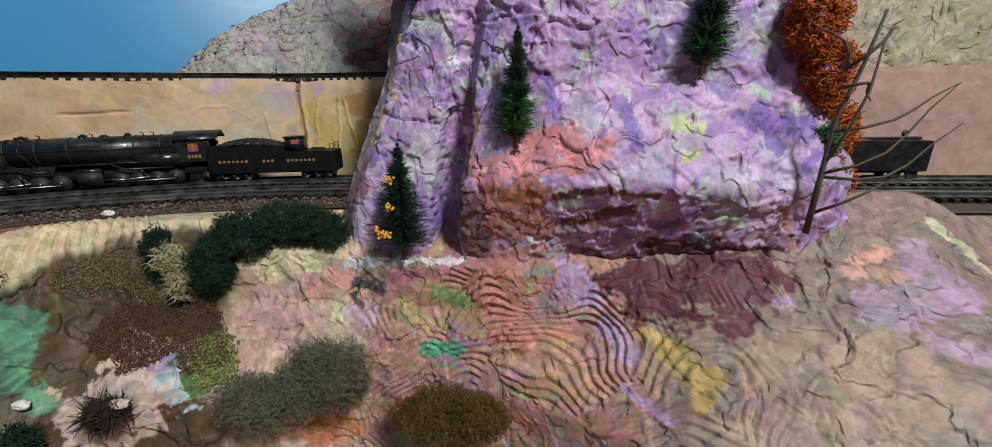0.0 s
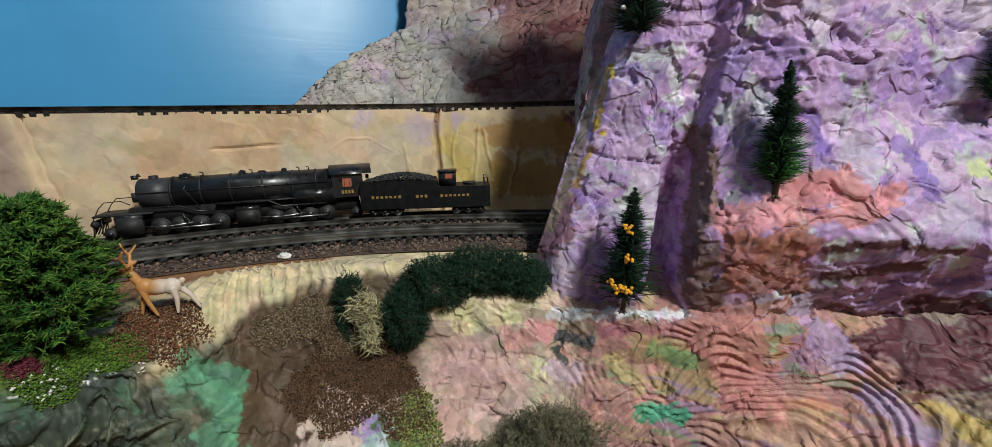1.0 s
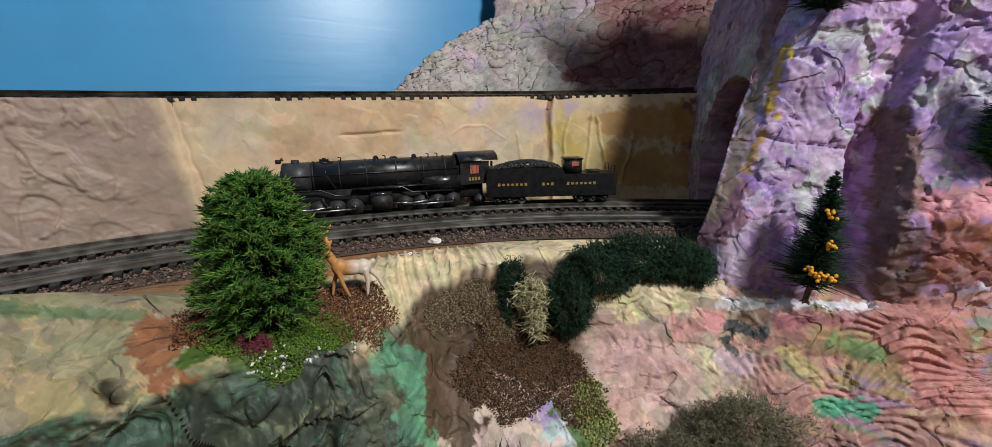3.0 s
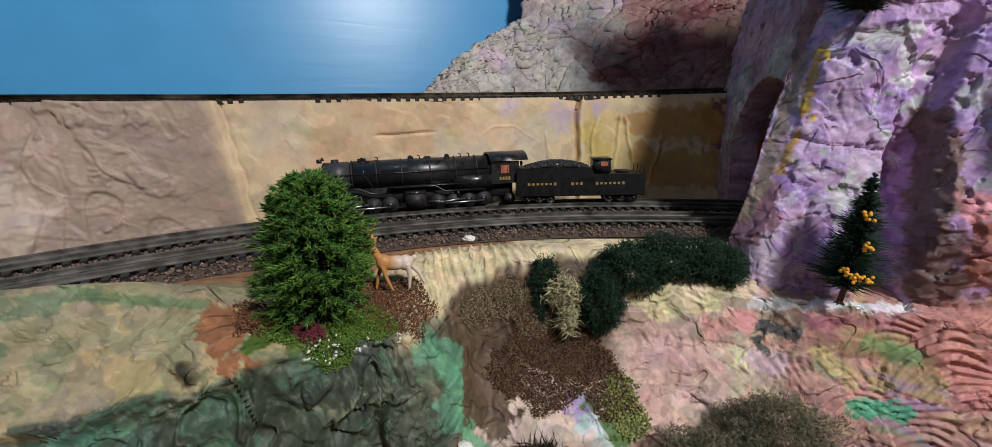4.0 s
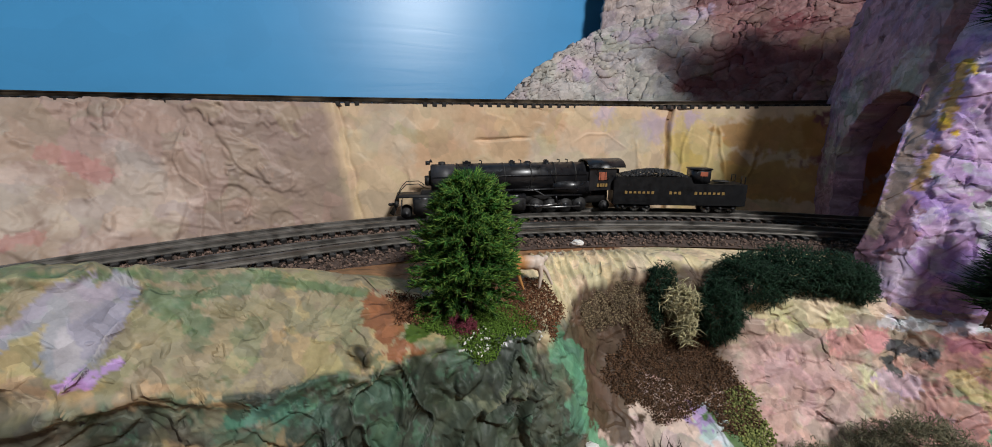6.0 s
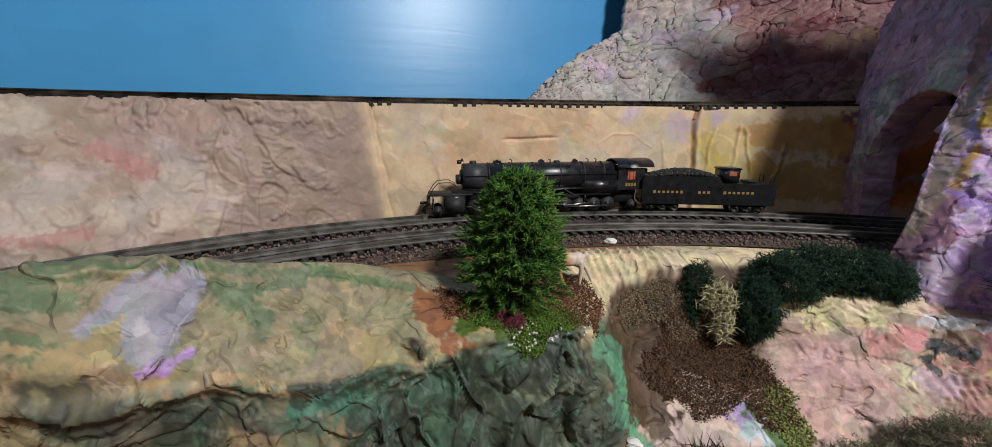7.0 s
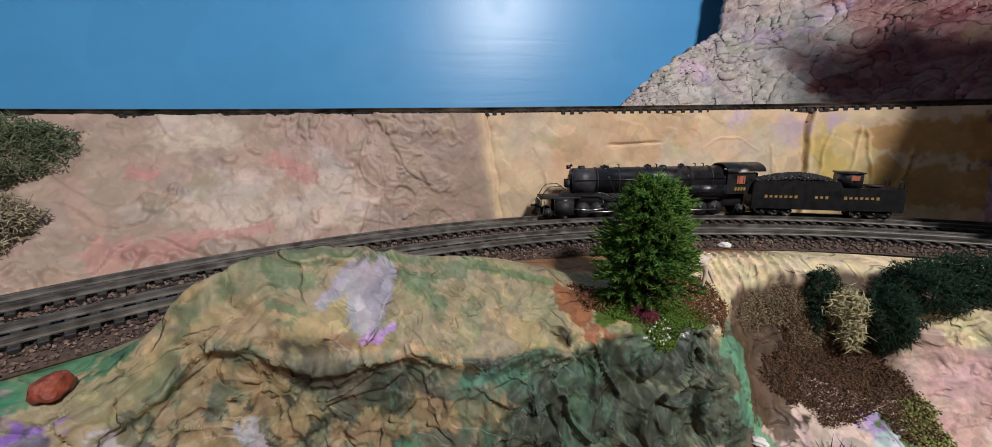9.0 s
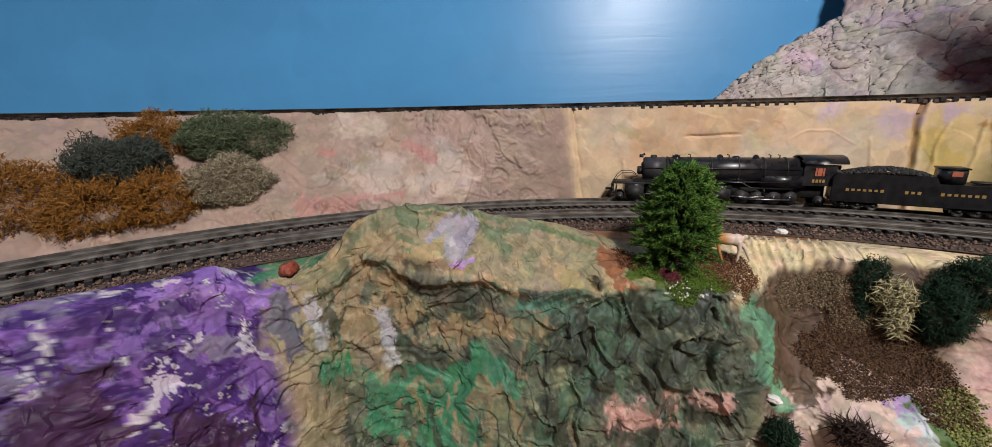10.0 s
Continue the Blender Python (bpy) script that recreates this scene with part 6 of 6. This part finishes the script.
# ---- thin dark brush trees ----
def brush_tree(at, height, radius, lean, seed, label, light=0.0, snow=0, flowers=0, up=0.15, count=3800):
    T = tagged(new("brush_tree"), label, "tree", "brush trees on the mountain")
    T.matrix_basis = Matrix.Translation(at) @ Matrix.Rotation(lean[0], 4, "Y") @ Matrix.Rotation(lean[1], 4, "X")
    trunk((0, 0, -0.001), (0, 0, height * 0.96), 0.0010, T, 8)
    rg = np.random.default_rng(seed)
    n = count
    h = 0.10 + 0.90 * np.round(rg.uniform(0, 1, n) ** 0.8 * 26) / 26 + rg.normal(size=n) * 0.008
    a = rg.uniform(0, 2 * math.pi, n)
    tier = 0.80 + 0.20 * np.sin(h * 42)
    reach = radius * np.interp(h, (0.08, 0.2, 1.0), (0.7, 1.0, 0.10)) * rg.uniform(0.45, 1.1, n) * tier
    root = np.stack([0 * h, 0 * h, h * height], 1)
    d = np.stack([np.cos(a), np.sin(a), rg.uniform(-0.25, 0.35, n) + up], 1)
    mask = rg.uniform(0, 1, n) < light * smooth(0.55, 0.1, h)
    for name, m, mat in (("crown", ~mask, MAT_BRUSH), ("crown_light", mask, MAT_BRUSH_LIGHT)):
        if m.any():
            new(name, spikes(root[m], d[m], reach[m], 0.00042, name, mat, 0.12, seed)).parent = T
    for k in range(snow):
        q = rg.uniform(0.15, 0.8)
        aa = rg.uniform(3.3, 6.1)
        rr = radius * (1.05 - q) * 0.9
        part("snow_tuft", drum(0.0012, 0.0013, (rr * math.cos(aa), rr * math.sin(aa), q * height), "Z", r2=0.0006, sides=9, bevel=0.0003), MAT_WHITE, T, "white snow tuft")
    for k in range(flowers):
        q = (0.32, 0.30, 0.29, 0.52, 0.74, 0.42, 0.55, 0.72)[k % 8]
        aa = (4.15, 4.35, 4.55, 4.5, 4.3, 4.4, 4.6, 4.2)[k % 8]
        rr = radius * (1.12 - q) * 0.85
        bm = bmesh.new()
        for i in range(9):
            o = Vector(rg.normal(size=3)) * 0.0008
            bmesh.ops.create_icosphere(bm, subdivisions=1, radius=0.00065, matrix=Matrix.Translation(Vector((rr * math.cos(aa), rr * math.sin(aa), q * height)) + o))
        part("flower", bm, MAT_FLOWER, T, "orange-yellow flower cluster")
    return T


brush_tree((-0.0240, 0.1485, -0.0165), 0.045, 0.0175, (0.03, 0.02), 11, "dark green brush tree with yellow flowers on the white ledge", 0.05, 0, 5, count=2300)
brush_tree((0.0215, 0.1480, 0.0270), 0.041, 0.0115, (0.02, -0.10), 12, "slim dark green brush tree growing on the purple cliff", 0.75)
brush_tree((0.0860, 0.1560, 0.0510), 0.042, 0.0125, (0.10, -0.05), 13, "slim dark green brush tree high on the purple cliff", 0.35)
brush_tree((-0.0190, 0.1770, 0.0790), 0.036, 0.0165, (0.0, 0.0), 14, "dark brush tree with white snow tufts on the cliff top", 0.0, 9)

# ---- lichen bushes ----
clump("bush", [(-0.076, 0.158, -0.006, 0.020, 0.010, 0.0085), (-0.096, 0.152, -0.010, 0.014, 0.009, 0.010), (-0.107, 0.145, -0.022, 0.009, 0.008, 0.013), (-0.060, 0.158, -0.009, 0.010, 0.008, 0.007)], 19000, 0.0024, 0.00034, MAT_DARKMOSS, "dense dark green lichen bush beside the gully", seed=21)
clump("bush", [(-0.129, 0.146, -0.015, 0.007, 0.006, 0.010), (-0.130, 0.143, -0.024, 0.004, 0.004, 0.008)], 4500, 0.0019, 0.00034, MAT_DARKMOSS, "small dark green lichen bush at the gully rim", seed=22)
clump("lichen_tuft", [(-0.121, 0.142, -0.019, 0.0065, 0.004, 0.008), (-0.119, 0.139, -0.028, 0.0035, 0.003, 0.006)], 900, 0.0042, 0.0006, MAT_LICHEN, "pale cream branching lichen tuft hanging in the gully", "lichen", seed=23, bend=0.6)
clump("bush", [(-0.048, 0.124, -0.055, 0.018, 0.010, 0.014), (-0.074, 0.114, -0.062, 0.014, 0.009, 0.011), (-0.060, 0.120, -0.060, 0.012, 0.009, 0.011)], 17000, 0.0020, 0.00028, MAT_GREYMOSS, "grey-brown dry moss bush on the pink slope", seed=24)
clump("bush", [(-0.004, 0.120, -0.068, 0.020, 0.010, 0.010), (0.010, 0.120, -0.069, 0.012, 0.009, 0.008)], 11000, 0.0019, 0.0003, MAT_BROWNMOSS, "rusty brown moss bush at the slope's foot", seed=25)
clump("bush", [(-0.424, 0.018, 0.044, 0.014, 0.030, 0.016), (-0.428, -0.004, 0.046, 0.012, 0.018, 0.014)], 16000, 0.0026, 0.00045, MAT_SAGE, "sage green lichen bush on the pink bank", seed=26)
clump("bush", [(-0.428, -0.046, 0.036, 0.014, 0.021, 0.013)], 9000, 0.0026, 0.00045, plain("dusk_green", (0.055, 0.070, 0.055), 0.8, bump=0, by_island=0.4), "dull dark green lichen bush on the bank", seed=27)
clump("bush", [(-0.404, -0.004, 0.022, 0.010, 0.020, 0.014)], 8000, 0.0030, 0.0005, MAT_CREAM_MOSS, "cream grey lichen bush low on the bank", seed=28, bend=0.5)
clump("bush", [(-0.432, -0.088, 0.022, 0.016, 0.030, 0.020), (-0.416, -0.060, 0.014, 0.013, 0.024, 0.015), (-0.410, -0.034, 0.016, 0.011, 0.020, 0.015), (-0.445, -0.028, 0.045, 0.012, 0.020, 0.016)], 24000, 0.0025, 0.00045, MAT_AMBER, "amber and rust coloured moss bushes covering the bank", seed=29)
clump("bush", [(0.121, 0.156, 0.068, 0.009, 0.007, 0.014), (0.128, 0.156, 0.050, 0.008, 0.007, 0.014), (0.136, 0.158, 0.030, 0.007, 0.007, 0.012), (0.142, 0.160, 0.014, 0.005, 0.006, 0.008)], 9000, 0.0022, 0.0006, MAT_ORANGE, "bright orange autumn foliage climbing the mountain edge", "foliage", seed=30)
clump("bush", [(0.128, 0.150, 0.028, 0.004, 0.004, 0.007)], 700, 0.0026, 0.0006, MAT_BRUSH_LIGHT, "small green tuft behind the bare tree", seed=31)
clump("bush", [(-0.124, 0.104, -0.062, 0.007, 0.005, 0.005)], 500, 0.0075, 0.0006, plain("burnt_moss", (0.035, 0.018, 0.012), 0.8, bump=0, by_island=0.4), "dark brown twiggy tuft on the pale rock", seed=32, bend=0.3)
clump("bush", [(-0.146, 0.093, -0.066, 0.006, 0.005, 0.007)], 900, 0.0030, 0.0005, MAT_DARKMOSS, "black-green moss tuft at the foot of the green rock", seed=33)
clump("grass_tuft", [(-0.1905, 0.0850, -0.0095, 0.0052, 0.0030, 0.0030)], 900, 0.0022, 0.0003, MAT_BURGUNDY, "burgundy grass tuft in front of the fir tree", "grass tuft", seed=34, bend=0.1)

# ---- loose ground cover, following the rocks ----
V = FRONT.reshape(-1, 3)
rng = np.random.default_rng(77)


def scatter(name, region, count, size, mat, label, lift=0.0003, seed=0):
    pool = V[region]
    p = pool[rng.integers(0, len(pool), count)] + rng.normal(size=(count, 3)) * 0.0006
    p[:, 2] += lift
    return grains(name, p, size, mat, label, "ground cover", seed=seed)


def inside(spots):
    m = np.zeros(len(V), bool)
    wob = 1 + 0.3 * fbm(V, 0.008, 3, 91)
    for x, y, z, r in spots:
        m |= np.linalg.norm(V - (x, y, z), axis=1) < r * wob
    return m


scatter("gravel", inside([(-0.133, 0.136, -0.042, 0.013), (-0.115, 0.137, -0.042, 0.013), (-0.125, 0.131, -0.052, 0.014), (-0.105, 0.131, -0.050, 0.011), (-0.140, 0.128, -0.046, 0.010), (-0.136, 0.142, -0.026, 0.006)]), 18000, 0.00040, MAT_EARTH, "coarse dark brown earth crumbs on the gully slope", seed=41)
scatter("gravel", inside([(-0.139, 0.141, -0.022, 0.009), (-0.150, 0.134, -0.022, 0.009), (-0.131, 0.141, -0.029, 0.008)]), 6000, 0.00038, MAT_TAN_GRIT, "pale grey-brown grit at the gully rim", seed=42)
scatter("turf", inside([(-0.187, 0.091, -0.010, 0.0105), (-0.197, 0.088, -0.010, 0.008), (-0.177, 0.098, -0.010, 0.008)]), 13000, 0.00036, MAT_TURF, "green flocked turf around the fir tree", seed=43)
scatter("turf", inside([(-0.172, 0.108, -0.008, 0.013), (-0.206, 0.090, -0.008, 0.009), (-0.182, 0.112, -0.007, 0.008)]), 9000, 0.00036, MAT_RUST, "rust brown flocked turf by the deer figurine", seed=44)
scatter("moss", inside([(-0.098, 0.128, -0.050, 0.008), (-0.094, 0.122, -0.055, 0.007)]), 1600, 0.0006, leafy("yellow_moss", (0.20, 0.22, 0.07), 0.5, 0.9), "yellow-green moss crumbs between the rocks", seed=45)


# ---- deer figurine: one plain painted shape ----
def deer():
    bm = bmesh.new()

    def ball(at, size, turn=0.0):
        bmesh.ops.create_icosphere(bm, subdivisions=3, radius=1, matrix=Matrix.Translation(at) @ Matrix.Rotation(turn, 4, "Y") @ Matrix.Diagonal((*size, 1)))

    ball((0, 0, 0.0088), (0.0048, 0.0021, 0.0024))
    ball((-0.0032, 0, 0.0093), (0.0024, 0.0021, 0.0026))
    ball((0.0034, 0, 0.0086), (0.0024, 0.0021, 0.0026))
    ball((-0.0052, 0, 0.0122), (0.0013, 0.0012, 0.0032), -0.45)
    ball((-0.0070, 0, 0.0152), (0.0022, 0.0013, 0.0014), -0.35)
    ball((-0.0084, 0, 0.0146), (0.0011, 0.0008, 0.0008))
    for y in (0.0013, -0.0013):
        ball((-0.0053, y * 1.3, 0.0165), (0.0005, 0.0005, 0.0011), 0.8)
        wire([(-0.0036, y, 0.0085), (-0.0040 - y, y, 0.0045), (-0.0037 - y * 2, y, 0.0)], 0.0009, 8, bm=bm, r_end=0.00042)
        wire([(0.0040, y, 0.0085), (0.0058 + y, y, 0.0048), (0.0066 + y * 2, y, 0.0)], 0.0011, 8, bm=bm, r_end=0.00042)
        wire([(-0.0060, y * 0.6, 0.0160), (-0.0062, y * 1.8, 0.0186), (-0.0080, y * 2.6, 0.0205), (-0.0088, y * 3.0, 0.0226)], 0.00055, 6, bm=bm, r_end=0.0003)
        wire([(-0.0064, y * 1.9, 0.0189), (-0.0046, y * 2.8, 0.0216)], 0.0005, 6, bm=bm, r_end=0.0003)
    ball((0.0062, 0, 0.0100), (0.0009, 0.0006, 0.0011), 0.6)
    me = bpy.data.meshes.new("deer_figurine")
    bm.to_mesh(me)
    bm.free()
    m, nodes, links, bsdf = material("figurine_paint")
    tc, sep, nz = nodes.new("ShaderNodeTexCoord"), nodes.new("ShaderNodeSeparateXYZ"), nodes.new("ShaderNodeTexNoise")
    nz.inputs["Scale"].default_value = 420
    links.new(tc.outputs["Object"], sep.inputs[0])
    links.new(tc.outputs["Object"], nz.inputs["Vector"])
    add = nodes.new("ShaderNodeMath")
    add.operation = "MULTIPLY_ADD"
    add.inputs[1].default_value = 0.0045
    links.new(nz.outputs["Fac"], add.inputs[0])
    links.new(sep.outputs["X"], add.inputs[2])
    ramp = nodes.new("ShaderNodeMapRange")
    ramp.inputs[1].default_value, ramp.inputs[2].default_value = 0.0010, 0.0042
    links.new(add.outputs[0], ramp.inputs[0])
    mix = nodes.new("ShaderNodeMix")
    mix.data_type = "RGBA"
    mix.inputs["A"].default_value, mix.inputs["B"].default_value = (0.50, 0.235, 0.075, 1), (0.66, 0.55, 0.46, 1)
    links.new(ramp.outputs[0], mix.inputs["Factor"])
    links.new(mix.outputs["Result"], bsdf.inputs["Base Color"])
    bsdf.inputs["Roughness"].default_value = 0.5
    me.materials.append(m)
    ob = new("deer_figurine", me)
    rm = ob.modifiers.new("melt", "REMESH")
    rm.mode, rm.voxel_size, rm.use_smooth_shade = "VOXEL", 0.00028, True
    ob.matrix_basis = pose(-0.1770, 0.1145, -0.0074, 0, 0, 24) @ Matrix.Scale(1.08, 4)
    return tagged(ob, "painted plastic deer figurine with antlers on rust turf", "figurine")


deer()


def wire_screen(at, turn):
    """A scrap of metal mesh sticking out of the plaster."""
    W = tagged(new("wire_screen"), "scrap of grey metal wire mesh stuck in the plaster", "wire mesh")
    W.matrix_basis = pose(*at, 0, 0, turn)
    for k in range(9):
        part("wire", wire([(k * 0.0010, 0, 0), (k * 0.0010, 0, 0.0026)], 0.00014, 5), MAT_STEEL, W)
    for k in range(4):
        part("wire", wire([(-0.0004, 0, 0.0002 + k * 0.0008), (0.0084, 0, 0.0002 + k * 0.0008)], 0.00014, 5), MAT_STEEL, W)
    return W


wire_screen((-0.1730, 0.1425, -0.0055), 24)
scatter("plaster_crumbs", inside([(-0.184, 0.0840, -0.012, 0.004), (-0.174, 0.0880, -0.013, 0.004), (-0.165, 0.0960, -0.014, 0.005)]), 70, 0.0006, MAT_WHITE, "white plaster crumbs along the knoll's edge", seed=46)


# ---- stones and plaster lumps ----
def stone(name, at, size, mat, label, category, seed, turn=0.0):
    bm = bmesh.new()
    bmesh.ops.create_icosphere(bm, subdivisions=3, radius=1)
    for v in bm.verts:
        k = 1 + 0.35 * noise.noise(v.co * 1.3 + Vector((seed, 0, 0))) + 0.12 * noise.noise(v.co * 4 + Vector((0, seed, 0)))
        v.co = Vector((v.co.x * size[0], v.co.y * size[1], v.co.z * size[2])) * k
    me = bpy.data.meshes.new(name)
    bm.to_mesh(me)
    bm.free()
    me.materials.append(mat)
    ob = new(name, me)
    ob.matrix_basis = pose(*at, 0, 0, turn)
    return tagged(ob, label, category)


stone("red_stone", (-0.3085, -0.0150, -0.0040), (0.0031, 0.0042, 0.0030), MAT_REDSTONE, "small rust-red stone on the green ground", "stone", 3, 20)
stone("plaster_lump", (-0.163, 0.158, -0.0022), (0.0026, 0.0016, 0.0014), MAT_WHITE, "white plaster lump on the ballast edge", "plaster", 5)
stone("plaster_lump", (-0.101, 0.181, -0.0022), (0.0036, 0.0018, 0.0012), MAT_WHITE, "white plaster lump beside the inner track", "plaster", 6)
stone("plaster_lump", (-0.1505, 0.1005, -0.0560), (0.0030, 0.0020, 0.0016), MAT_WHITE, "white plaster lump on the rock foot", "plaster", 7)
stone("plaster_lump", (-0.1200, 0.1060, -0.0585), (0.0042, 0.0020, 0.0014), plain("pink_white", (0.62, 0.48, 0.45), 0.6, size=0.002), "pinkish white plaster lump on pale rock", "plaster", 8)


# ---- bare twig tree by the mountain's edge ----
def bare_tree(at):
    T = tagged(new("bare_tree"), "leafless dark twig tree beside the orange foliage", "tree")
    T.matrix_basis = Matrix.Translation(at)
    part("trunk", wire([(0, 0, -0.001), (0.0008, 0, 0.018), (0.0016, 0, 0.036), (0.0060, 0, 0.052), (0.0088, 0, 0.066)], 0.0010, 8, r_end=0.0004), MAT_TWIG, T)
    for z, dx, dz, curve in ((0.006, 0.030, 0.010, 0.004), (0.018, 0.040, 0.016, -0.006), (0.019, 0.036, 0.027, -0.004), (0.032, 0.036, 0.014, -0.002), (0.022, 0.014, 0.040, 0.006), (0.045, 0.012, -0.004, 0.003), (0.050, 0.016, 0.014, 0.002), (0.050, -0.010, 0.014, 0.002)):
        pts = [(0.001 + dx * k / 5, -0.004 * math.sin(k), z + dz * k / 5 + curve * math.sin(math.pi * k / 5)) for k in range(6)]
        part("branch", wire(pts, 0.0006, 6, r_end=0.00018), MAT_TWIG, T)
    return T


bare_tree((0.119, 0.136, 0.001))


# ---- dark freight car on the outer track, behind the mountain ----
def freight_car():
    F = tagged(new("freight_car"), "black freight car end on the outer track beyond the mountain", "freight car")
    part("car_body", boxy((0.050, 0.0165, 0.0150), (0, 0, 0.0115), 0.0005), MAT_BLACK, F, smooth_faces=False)
    part("roof_walk", boxy((0.048, 0.0040, 0.0010), (0, 0, 0.0197), 0.0002), MAT_BLACK_MATT, F)
    part("brake_wheel", drum(0.0016, 0.0004, (0.0210, 0.005, 0.0215), "Y", sides=18), MAT_BLACK_MATT, F)
    for x in (-0.017, 0.017):
        for y in (0.0050, -0.0050):
            wheel(x - 0.004, y, 0.0023, F)
            wheel(x + 0.004, y, 0.0023, F)
    part("sill", boxy((0.046, 0.006, 0.0030), (0, 0, 0.0040), 0.0003), MAT_BLACK_MATT, F)
    return F


freight_car().matrix_basis = pose(0.196, TY + R_FAR, RAIL_Z, 0, 0, 0)
